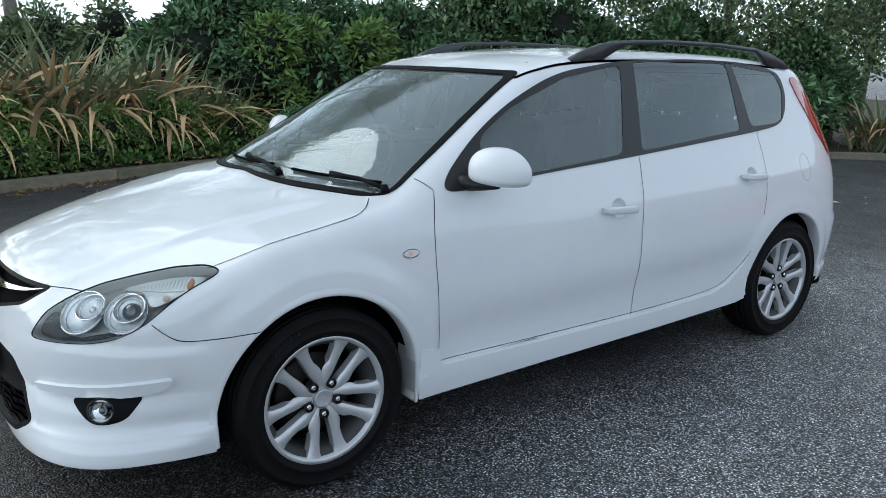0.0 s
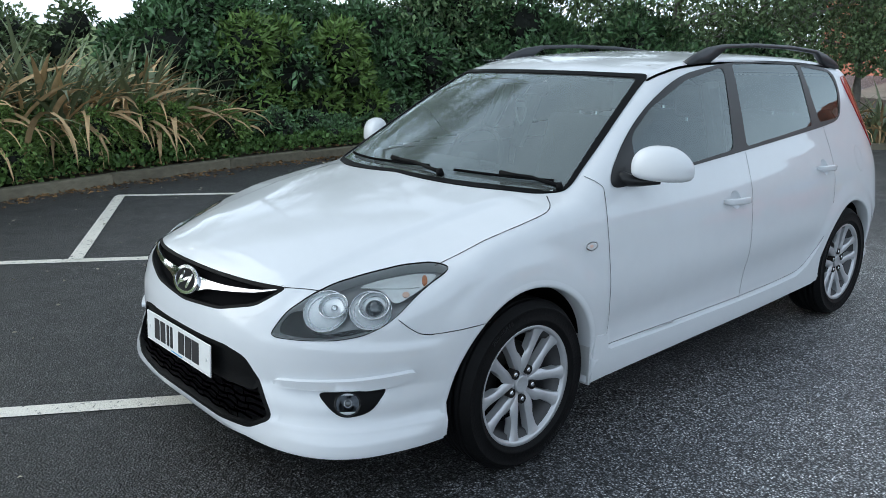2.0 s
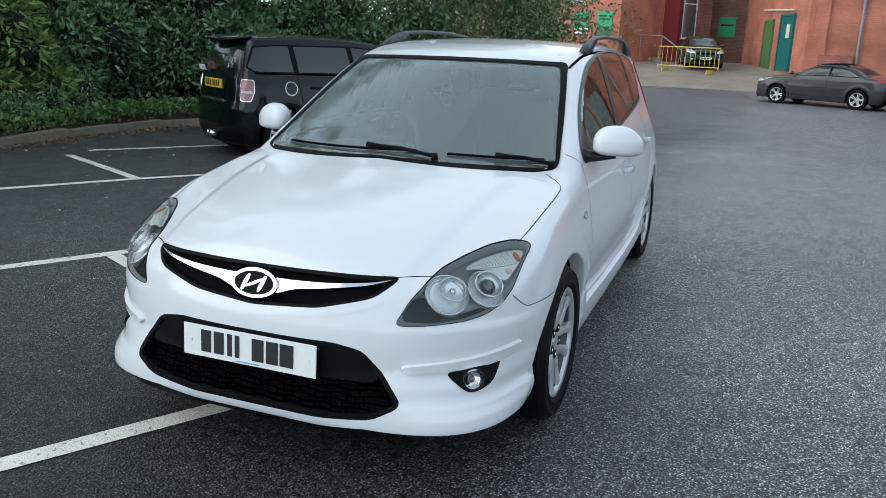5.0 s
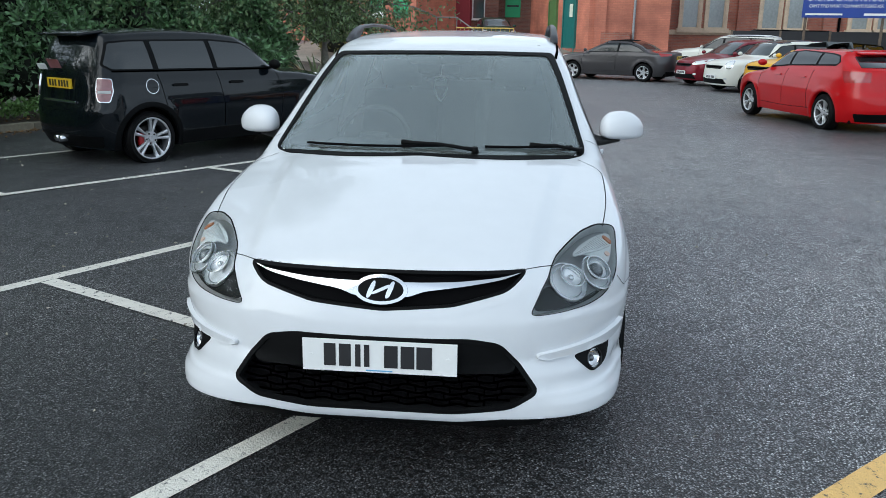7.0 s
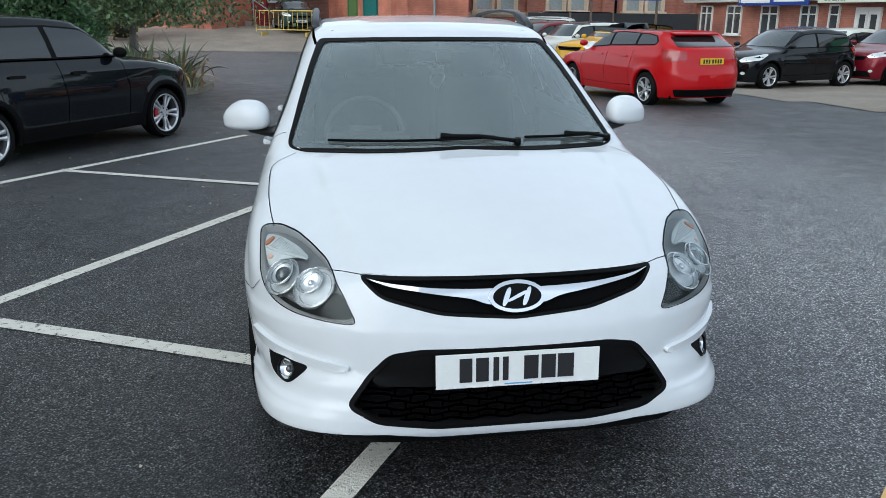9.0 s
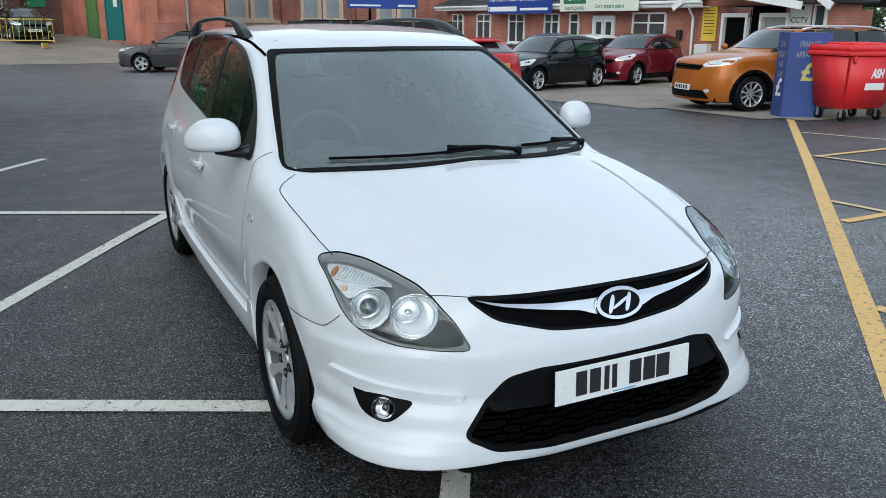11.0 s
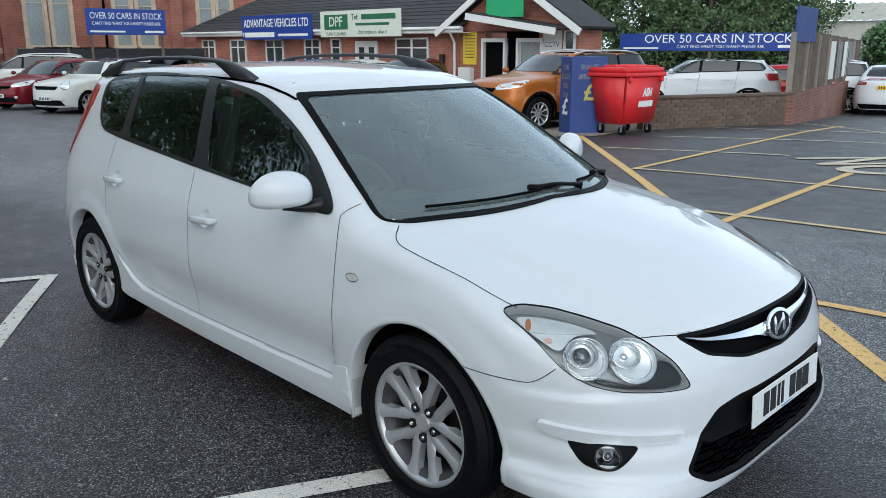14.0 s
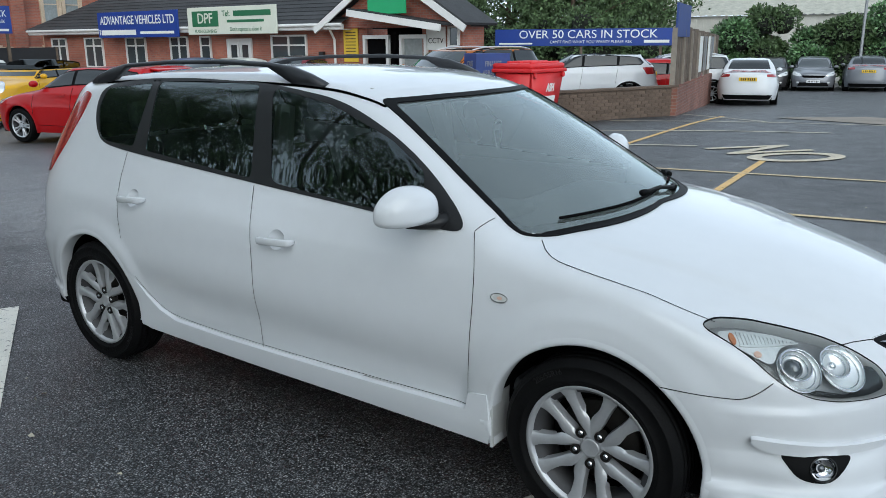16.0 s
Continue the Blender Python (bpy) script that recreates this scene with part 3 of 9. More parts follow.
def patch(shape, view, outline, off=0.003, depth=0.015, gap=0.03, hole=None, times=2):
    """Verts, faces, normals of a sheet laid on the skin within an outline, with a turned-in edge."""
    fixed = lambda pts: None if pts is None else tuple((float(a), float(b)) for a, b in pts)
    return sheet(shape, view, fixed(outline), off, depth, gap, fixed(hole), times)


def mirrored(data):
    verts, faces, normals = data
    return [(v[0], -v[1], v[2]) for v in verts], [f[::-1] for f in faces], [(n[0], -n[1], n[2]) for n in normals]


def lay(name, data, mat, parent, side=1, label=""):
    v, f, n = data if side > 0 else mirrored(data)
    return link(name, mesh_of(name, v, f, mat, True, normals=n), parent, label)


def ribbon(shape, view, line, width=0.004, off=0.0012, gap=0.03):
    """Verts, faces, normals of a narrow band along a line on the skin."""
    line = dense(line, gap)
    p = shape.lift(view, line)
    n = shape.normals(p)
    t = np.gradient(p, axis=0)
    s = np.cross(t, n)
    s /= np.linalg.norm(s, axis=1, keepdims=True) + 1e-9
    wd = np.asarray(width)
    wd = np.interp(np.linspace(0, 1, len(p)), np.linspace(0, 1, len(wd)), wd)[:, None] if wd.ndim else wd
    p = p + n * off
    verts = np.concatenate([p - s * wd / 2, p + s * wd / 2])
    k = len(p)
    return list(verts), [(i, i + 1, k + i + 1, k + i) for i in range(k - 1)], list(np.concatenate([n, n]))


def skin(shape, cell, zb, spine, x_f, x_r):
    """The whole left half as a grid: verts, quads, normals; columns run from nose to tail, rows from sill to centre line."""
    cols = []
    nf = int(1.9 / cell)
    for i in range(nf):
        a = math.pi / 2 * (i / nf) ** 0.9
        cols.append((x_f, math.cos(a), math.sin(a)))
    ns = int((x_f - x_r) / cell)
    cols += [(x_f + (x_r - x_f) * i / ns, 0.0, 1.0) for i in range(ns)]
    for i in range(nf + 1):
        a = math.pi / 2 * (1 + (i / nf) ** 1.1)
        cols.append((x_r, math.cos(a), math.sin(a)))
    cols = np.array(cols)
    nz, na = int((spine - 0.2) / cell), int(1.75 / cell)
    low = np.array([zb(c) for c in cols]) if callable(zb) else np.full(len(cols), zb)
    zb = low.min()
    rows = [("z", i / nz) for i in range(nz)] + [("a", math.pi / 2 * i / na) for i in range(na + 1)]
    o, d = [], []
    for kind, q in rows:
        oo = np.zeros((len(cols), 3))
        dd = np.zeros((len(cols), 3))
        oo[:, 0] = cols[:, 0]
        oo[:, 2] = low + (spine - low) * q if kind == "z" else spine
        c, s = (1.0, 0.0) if kind == "z" else (math.cos(q), math.sin(q))
        dd[:, 0], dd[:, 1], dd[:, 2] = cols[:, 1] * c, cols[:, 2] * c, s
        o.append(oo), d.append(dd)
    p = shape.hit(np.concatenate(o), np.concatenate(d), True, 2.4, 60)
    p[:, 1] = np.maximum(p[:, 1], 0)
    m = len(cols)
    quads = [(r * m + c, r * m + c + 1, (r + 1) * m + c + 1, (r + 1) * m + c) for r in range(len(rows) - 1) for c in range(m - 1)]
    return p, np.array(quads), shape.normals(p)


def arch_lip(shape, wx, parent, mat, side, r, z_low=0.20, z_ahead=0.20, reach=0.022):
    """The rolled lip round a wheel opening, and the dark liner behind it."""
    a0 = math.asin(max(-1, (z_low - shape.wheel_r) / r))
    ang = np.linspace(math.asin(max(-1, (z_ahead - shape.wheel_r) / r)), math.pi - a0, 46)
    rows = []
    for dr, off in ((reach, 0.0005 if reach < 0.03 else 0.004), (0.010, 0.0025 if reach < 0.03 else 0.006), (0.0, 0.003), (-0.005, -0.004), (-0.005, -0.06)):
        uv = np.column_stack([-(wx + (r + max(dr, 0)) * np.cos(ang)), shape.wheel_r + (r + max(dr, 0)) * np.sin(ang)])
        p = shape.lift(90, uv)
        p[:, 0] -= (max(dr, 0) - dr) * np.cos(ang)
        p[:, 2] -= (max(dr, 0) - dr) * np.sin(ang)
        p[:, 1] += off
        rows.append(p)
    n = len(ang)
    verts = np.concatenate(rows)
    faces = [(i * n + j, i * n + j + 1, (i + 1) * n + j + 1, (i + 1) * n + j) for i in range(4) for j in range(n - 1)]
    verts[:, 1] *= side
    link("arch_lip", mesh_of("arch_lip", verts, faces if side > 0 else [f[::-1] for f in faces], mat, True), parent)
    v, f = [], []
    for a, y0 in zip(ang, rows[-1][:, 1]):
        for y in (y0 + 0.02, y0 - 0.25):
            v.append((wx + (r + 0.005) * math.cos(a), side * y, shape.wheel_r + (r + 0.005) * math.sin(a)))
    f = [(2 * i, 2 * i + 1, 2 * i + 3, 2 * i + 2) for i in range(n - 1)]
    f.append(tuple(2 * i + 1 for i in range(n)))
    link("wheel_arch_liner", mesh_of("wheel_arch_liner", v, f, MATT_BLACK), parent)


def wheel_meshes(radius, rim_r, width, spokes, style, rim_mat, cap=True):
    """The shared meshes of a wheel whose outer face looks to +y, hub at the origin."""
    w = width / 2
    rr = rim_r
    prof = [(rr - 0.004, -w * 0.86), (rr + 0.012, -w * 0.97), (rr + (radius - rr) * 0.5, -w * 1.04), (radius - 0.018, -w * 0.93), (radius - 0.004, -w * 0.70)]
    for k in range(4):
        y = -w * 0.62 + k * w * 0.335
        prof += [(radius, y), (radius, y + w * 0.23), (radius - 0.007, y + w * 0.25), (radius - 0.007, y + w * 0.315)]
    band = radius - rr
    prof += [(radius, w * 0.70), (radius - 0.004, w * 0.76), (radius - 0.016, w * 0.92), (rr + band * 0.76, w * 0.985), (rr + band * 0.74, w * 1.02), (rr + band * 0.70, w * 1.022), (rr + band * 0.68, w * 1.005), (rr + band * 0.5, w * 1.035), (rr + band * 0.30, w * 1.015), (rr + band * 0.28, w * 1.035), (rr + band * 0.22, w * 1.03), (rr + band * 0.18, w * 0.99), (rr + 0.006, w * 0.95), (rr - 0.004, w * 0.88)]
    tyre = mesh_of("tyre", *revolve(prof, 64, "Y"), RUBBER, True)
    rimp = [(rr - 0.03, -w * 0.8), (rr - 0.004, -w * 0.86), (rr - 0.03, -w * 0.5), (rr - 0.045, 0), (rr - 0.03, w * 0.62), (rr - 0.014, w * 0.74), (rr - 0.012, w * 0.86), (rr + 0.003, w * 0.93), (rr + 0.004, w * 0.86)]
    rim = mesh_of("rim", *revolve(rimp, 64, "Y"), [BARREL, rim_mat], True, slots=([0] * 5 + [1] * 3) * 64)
    bm = bmesh.new()
    face = w * 0.60
    for k in range(spokes):
        a = 2 * math.pi * (k + 0.25) / spokes
        if style == "twin":
            a = 2 * math.pi * (k // 2) / (spokes / 2) + (0.17 if k % 2 else -0.17)
        if style == "petal":
            a = 2 * math.pi * (k // 2) / 5
        rows = []
        shape = ((0.042, 0.016, face - 0.012), (0.078, 0.0185, face + 0.006), (0.12, 0.0185, face + 0.010), (rr - 0.05, 0.0245, face + 0.010), (rr - 0.02, 0.034, face + 0.016), (rr - 0.006, 0.048, face + 0.022))
        if style == "petal":
            shape = ((0.030, 0.012, face - 0.002), (0.050, 0.0150, face + 0.004), (0.066, 0.0165, face + 0.008), (0.088, 0.0185, face + 0.011), (0.105, 0.0185, face + 0.013), (0.12, 0.0185, face + 0.014), (0.135, 0.0185, face + 0.015), (0.160, 0.0195, face + 0.017), (rr - 0.035, 0.0225, face + 0.020), (rr - 0.018, 0.0290, face + 0.023), (rr - 0.007, 0.040, face + 0.026))
        for t, wd, y in shape:
            if style == "petal":
                wd *= 1.02
            if style == "thin":
                wd *= 0.62
            if style == "twin":
                wd *= 0.75
            turn = a
            if style == "petal":
                turn = a + (1 if k % 2 else -1) * float(np.interp(t, [0.04, 0.06, 0.08, 0.10, 0.15, 0.21], [0.50, 0.455, 0.385, 0.335, 0.275, 0.250]))
            c2, s2 = math.cos(turn), math.sin(turn)
            ring = []
            web = float(np.interp(t, [0.06, 0.08, 0.10, 0.115, 0.135], [1.1, 1.2, 1.5, 1.35, 1.0])) if style == "petal" else 1.0
            lo, hi = (1.0, web) if k % 2 else (web, 1.0)
            down = [-0.034 + 0.026 * min(1.0, (side - 1.0) / 0.25) for side in (lo, hi)]
            for dw, dy in ((-wd * lo, down[0]), (-wd * 0.90 * lo, -0.005), (-wd * 0.40, 0.002), (wd * 0.40, 0.002), (wd * 0.90 * hi, -0.005), (wd * hi, down[1])):
                ring.append(bm.verts.new((t * c2 - dw * s2, y + dy, t * s2 + dw * c2)))
            rows.append(ring)
        for r0, r1 in zip(rows, rows[1:]):
            for i in range(5):
                bm.faces.new((r0[i], r0[i + 1], r1[i + 1], r1[i]))
    hr = 0.050 if style == "petal" else 0.088
    hv, hf = revolve([(hr, face - 0.035), (hr - 0.003, face - 0.010), (hr - 0.010, face + 0.002), (0.036, face + 0.003), (0.034, face - 0.004), (0.0, face - 0.004)], 40, "Y")
    hub = bmesh.new()
    vs = [hub.verts.new(v) for v in hv]
    for f in hf:
        try:
            hub.faces.new([vs[i] for i in f])
        except ValueError:
            pass
    bm = join(bm, hub)
    bmesh.ops.recalc_face_normals(bm, faces=bm.faces[:])
    for f in bm.faces:
        f.smooth = True
    sp = bpy.data.meshes.new("spokes")
    bm.to_mesh(sp)
    bm.free()
    sp.materials.append(rim_mat)
    sp.set_sharp_from_angle(angle=radians(38))
    capm = mesh_of("hub_cap", *revolve([(0.033, face - 0.006), (0.033, face + 0.009), (0.030, face + 0.012), (0.026, face + 0.010), (0.0, face + 0.011)], 28, "Y"), rim_mat, True)
    if style == "petal":
        nut = mesh_of("wheel_nut", *revolve([(0.0175, face - 0.02), (0.0175, face + 0.0125), (0.0150, face + 0.0135), (0.0135, face + 0.002), (0.0098, face + 0.002), (0.0098, face + 0.011), (0.006, face + 0.0145), (0.0, face + 0.0145)], 18, "Y"), [DARK_METAL, CHROME], slots=([0] * 4 + [1] * 3) * 18)
    else:
        nut = mesh_of("wheel_nut", *revolve([(0.012, face - 0.006), (0.012, face + 0.004), (0.008, face + 0.010), (0.0, face + 0.010)], 6, "Y"), DARK_METAL)
    disc = mesh_of("brake_disc", *revolve([(0.06, 0.0), (0.14, 0.0), (0.145, -0.01), (0.14, -0.022), (0.06, -0.022)], 40, "Y"), DARK_METAL, True)
    # added black disc stands in for the shade behind the spokes
    back = mesh_of("spoke_gap_shade", *revolve([(rr - 0.035, -w * 0.35), (0.0, -w * 0.35)], 24, "Y"), MATT_BLACK)
    return tyre, rim, sp, capm, nut, disc, back, face


def put_wheel(parent, meshes, m, spin=0.0, nuts=5, first=0.5):
    tyre, rim, sp, capm, nut, disc, back, face = meshes
    w = link("wheel", tyre.copy(), parent)
    w.data = tyre
    w.name = "wheel"
    w.matrix_basis = m @ Matrix.Rotation(spin, 4, "Y")
    for nm, me in (("rim", rim), ("spokes", sp), ("hub_cap", capm), ("brake_disc", disc), ("spoke_gap_shade", back)):
        link(nm, me, w)
    for k in range(nuts):
        o = link("wheel_nut", nut, w)
        a = 2 * math.pi * (k + first) / nuts
        o.matrix_basis = Matrix.Translation((0.057 * math.cos(a), 0, 0.057 * math.sin(a)))
    return w

# ---- the white estate car ----
def ease(a):
    a = np.clip(a, 0, 1)
    return a * a * (3 - 2 * a)


def hero_swell(x, y, z):
    """Raised rings round the wheel openings, the hollow along the foot of the doors, the ledge under the headlamps."""
    out = 0.0
    for wx, amount, reach in ((1.35, 0.010, 0.105), (-1.40, 0.008, 0.075)):
        d = np.hypot(x - wx, z - 0.312) - 0.372
        out = out + amount * ease((reach + 0.045 - d) / 0.085) * ease((2.02 - x) / 0.35) * ease((z - 0.22) / 0.10)
    line = 0.430 + 0.030 * (0.9 - x)
    length = ease((0.93 - x) / 0.12) * ease((x + 1.08) / 0.25)
    out = out - 0.011 * length * np.where(z > line, np.exp(-((z - line) / 0.075) ** 2), np.exp(-((z - line) / 0.09) ** 2))
    out = out + 0.012 * ease((0.600 - z) / 0.035) * ease((z - 0.44) / 0.10) * ease((y - 0.40) / 0.07) * ease((x - 1.70) / 0.12)
    lip = ease((x - 1.70) / 0.15) * ease((y - 0.38) / 0.10)
    out = out + lip * (0.012 * ease((0.310 - z) / 0.035) - 0.008 * np.exp(-((z - 0.345) / 0.03) ** 2))
    return out


def hero_fold(x, y):
    """The two creases of the bonnet, which close in towards the grille."""
    edge = np.interp(x, [1.05, 1.5, 2.2], [0.60, 0.555, 0.465])
    return 0.010 * ease((y - edge + 0.02) / 0.07) * ease((x - 1.12) / 0.22)


HERO_FORM = dict(
    half=0.8875,
    prof=curve((0.14, 0.90), (0.20, 0.945), (0.27, 0.966), (0.315, 0.970), (0.335, 0.953), (0.40, 0.966), (0.50, 0.982), (0.62, 0.992), (0.75, 0.978), (0.85, 0.956), (0.97, 0.905), (1.05, 0.866), (1.25, 0.776), (1.40, 0.702), (1.55, 0.60)),
    plan=curve((-2.3, 0.905), (-1.6, 0.945), (-0.8, 0.985), (0.0, 1.0), (0.9, 0.995), (1.6, 0.985), (2.2, 0.98)),
    nose=curve((0.12, 2.10), (0.19, 2.20), (0.24, 2.232), (0.33, 2.240), (0.45, 2.243), (0.55, 2.236), (0.65, 2.21), (0.75, 2.17), (0.85, 2.11), (1.0, 2.0)),
    tail=curve((0.2, -2.13), (0.3, -2.225), (0.45, -2.262), (0.58, -2.262), (0.64, -2.21), (0.9, -2.19), (1.0, -2.165), (1.2, -2.04), (1.42, -1.88), (1.55, -1.72)),
    top=curve((2.3, 0.66), (2.24, 0.71), (2.16, 0.768), (2.05, 0.815), (1.9, 0.862), (1.68, 0.91), (1.42, 0.953), (1.27, 0.978), (1.21, 1.005), (1.1, 1.065), (0.46, 1.395), (0.34, 1.437), (0.1, 1.472), (-0.5, 1.502), (-1.1, 1.492), (-1.6, 1.455), (-2.0, 1.41)),
    drop=curve((2.3, 0.22), (2.08, 0.19), (1.68, 0.11), (1.13, 0.035), (0.4, 0.04), (0.0, 0.05), (-2.0, 0.05)),
    wheels=(1.35, -1.40), wheel_r=0.312, arch_r=0.372, square=1.4, flare=0.003, swell=hero_swell, fold=hero_fold)
HERO = Shape(**HERO_FORM)
# the plain flank that the side skirt is moulded on
FLANK = Shape(**{**HERO_FORM, "prof": curve((0.14, 0.915), (0.22, 0.952), (0.30, 0.968), (0.40, 0.972), (0.50, 0.978), (0.62, 0.990), (0.85, 0.956)), "swell": None})

DLO = [(0.885, 0.955), (0.66, 1.142), (0.43, 1.277), (0.15, 1.388), (-0.28, 1.440), (-0.80, 1.452), (-1.20, 1.442), (-1.50, 1.405), (-1.53, 1.30), (-1.49, 1.20), (-1.41, 1.127), (-1.19, 1.104), (-0.2, 1.036), (0.36, 0.999)]
WIN_F = [(0.62, 1.148), (0.43, 1.256), (0.107, 1.366), (-0.255, 1.424), (-0.140, 1.050), (0.33, 1.012), (0.64, 0.994)]
WIN_R = [(-1.045, 1.432), (-0.70, 1.440), (-0.345, 1.434), (-0.265, 1.056), (-1.03, 1.116)]
WIN_Q = [(-1.092, 1.426), (-1.46, 1.390), (-1.500, 1.30), (-1.44, 1.16), (-1.37, 1.138), (-1.135, 1.128)]
LAMP = [(-0.768, 0.797), (-0.823, 0.803), (-0.92, 0.793), (-1.03, 0.771), (-1.13, 0.747), (-1.21, 0.716), (-1.28, 0.672), (-1.332, 0.603), (-1.322, 0.592), (-1.24, 0.594), (-1.12, 0.603), (-1.04, 0.618), (-0.975, 0.645), (-0.925, 0.680), (-0.88, 0.722), (-0.83, 0.757), (-0.775, 0.785)]
half_screen = [(0.30, 1.376), (0.540, 1.366), (0.60, 1.25), (0.652, 1.10), (0.684, 1.012), (0.668, 0.990), (0.378, 0.996)]
SCREEN = half_screen + [(0, 1.006)] + [(-y, z) for y, z in half_screen[::-1]] + [(0, 1.379)]
half_rim = [(0.30, 1.397), (0.573, 1.389), (0.622, 1.276), (0.668, 1.150), (0.703, 1.04), (0.722, 0.985), (0.716, 0.962), (0.65, 0.955), (0.50, 0.963)]
SCREEN_RIM = half_rim + [(0, 0.982)] + [(-y, z) for y, z in half_rim[::-1]] + [(0, 1.400)]
half_in = [(0.30, 1.384), (0.548, 1.375), (0.598, 1.272), (0.645, 1.146), (0.686, 1.038), (0.707, 0.984), (0.704, 0.966), (0.64, 0.957), (0.50, 0.965)]
SCREEN_IN = half_in + [(0, 0.984)] + [(-y, z) for y, z in half_in[::-1]] + [(0, 1.387)]
FOG = [(-0.795, 0.444), (-0.88, 0.436), (-1.020, 0.430), (-0.988, 0.395), (-0.945, 0.358), (-0.90, 0.356), (-0.845, 0.372)]
GRILLE = [(-0.487, 0.732), (-0.25, 0.737), (0, 0.738), (0.25, 0.737), (0.487, 0.732), (0.42, 0.675), (0.24, 0.630), (0, 0.612), (-0.24, 0.630), (-0.42, 0.675)]
INTAKE = [(-0.535, 0.330), (-0.47, 0.425), (-0.40, 0.503), (-0.30, 0.522), (0.30, 0.522), (0.40, 0.503), (0.47, 0.425), (0.535, 0.330), (0.44, 0.278), (0.25, 0.255), (-0.25, 0.255), (-0.44, 0.278)]
DLO = [tuple(q) for q in rounded(DLO, 2, 0.14)]
WIN_F = [tuple(q) for q in rounded(WIN_F, 2, 0.045)]
HANDLES = ((-0.045, 0.832), (-1.045, 0.895))
side_view = lambda pts: [(-x, z) for x, z in pts]


def shrunk(points, by):
    """An outline drawn in towards its middle by a distance."""
    p = rounded(points, 2)
    if np.sum(p[:, 0] * np.roll(p[:, 1], -1) - np.roll(p[:, 0], -1) * p[:, 1]) < 0:
        p = p[::-1]
    t = np.roll(p, -1, 0) - np.roll(p, 1, 0)
    t /= np.linalg.norm(t, axis=1, keepdims=True) + 1e-9
    return p + np.column_stack([-t[:, 1], t[:, 0]]) * by


def hero_regions(c, n):
    """The panel that each face of the skin belongs to; empty where the skin is open."""
    x, y, z = c[:, 0], c[:, 1], c[:, 2]
    name = np.full(len(c), "rear_quarter", dtype=object)
    name[(x > 0.905)] = "front_wing"
    seam = np.interp(x, [1.5, 1.618, 1.78, 1.845, 1.93, 2.3], [0.60, 0.611, 0.618, 0.632, 0.72, 0.74])
    name[(x > 1.35) & (z < seam)] = "front_bumper"
    yb = np.interp(x, [1.10, 1.18, 1.26, 1.47, 1.70, 1.95, 2.09, 2.2], [0.745, 0.775, 0.785, 0.79, 0.77, 0.66, 0.52, 0.50])
    name[(x > 1.02) & (z > 0.70) & (y < yb) & (n[:, 2] > 0.45)] = "bonnet"
    door = (x <= 0.905) & (z < 1.2) & (z > 0.335)
    name[door & (x > -0.19)] = "front_door"
    rear_edge = np.interp(z, [0.34, 0.40, 0.50, 0.60, 0.70, 0.85, 1.1], [-0.82, -0.90, -0.99, -1.05, -1.10, -1.165, -1.17])
    name[door & (x <= -0.19) & (x > rear_edge)] = "rear_door"
    name[(z <= 0.335) & (x < 1.0) & (x > -1.0)] = "sill"
    name[(z > 1.05) & (x < 0.9)] = "body_side"
    name[(x < -1.6) & (z < 0.68)] = "rear_bumper"
    name[(x < -1.6) & (z >= 0.68) & (y < 0.62)] = "tailgate"
    name[(n[:, 2] > 0.72) & (x < 0.6) & (z > 1.3)] = "roof"
    gone = np.zeros(len(c), bool)
    for wx in HERO.wheels:
        gone |= (np.hypot(x - wx, z - HERO.wheel_r) < HERO.arch_r + 0.006) & (y > 0.4)
    mid = shrunk(side_view(DLO), 0.010)
    gone |= inside(mid, np.column_stack([-x, z])) & (y > 0.4)
    gone |= inside(shrunk(SCREEN_RIM, 0.0075), np.column_stack([y, z])) & (x > 0.2) & (x < 1.5) & (n[:, 0] > 0.15)
    u = -math.sin(radians(50)) * x + math.cos(radians(50)) * y
    u45 = (y - x) * math.sqrt(0.5)
    gone |= inside(shrunk(FOG, 0.012), np.column_stack([u45, z])) & (x > 1.5)
    gone |= inside(shrunk(LAMP, -0.012), np.column_stack([u, z])) & (x > 1.5)
    gone |= (inside(shrunk(GRILLE, -0.012), np.column_stack([y, z])) | inside(shrunk(INTAKE, -0.012), np.column_stack([y, z]))) & (x > 1.9)
    gone |= inside([(-0.52, 1.36), (0.52, 1.36), (0.66, 1.06), (-0.66, 1.06)], np.column_stack([y, z])) & (x < -1.7)
    gone |= (z < 0.338) & (x < 0.935) & (x > -0.99) & (y > 0.4)
    for hx, hz in HANDLES:
        gone |= (np.hypot((x - hx) / 0.052, (z - hz - 0.004) / 0.047) < 1) & (y > 0.5)
    name[gone] = ""
    return name


def sidewall_lettering(text, radius, out):
    """Raised lettering bent round a tyre's sidewall, its outer face to +y."""
    ob = lettering(text, 0.026, RUBBER_MARK, None, Matrix.Identity(4))
    me = ob.data
    bpy.data.objects.remove(ob)
    for v in me.vertices:
        a, r = v.co.x / radius, radius + v.co.y
        v.co = Vector((-r * math.sin(a), out + v.co.z * 0.5, r * math.cos(a)))
    me.name = "sidewall_lettering"
    return me


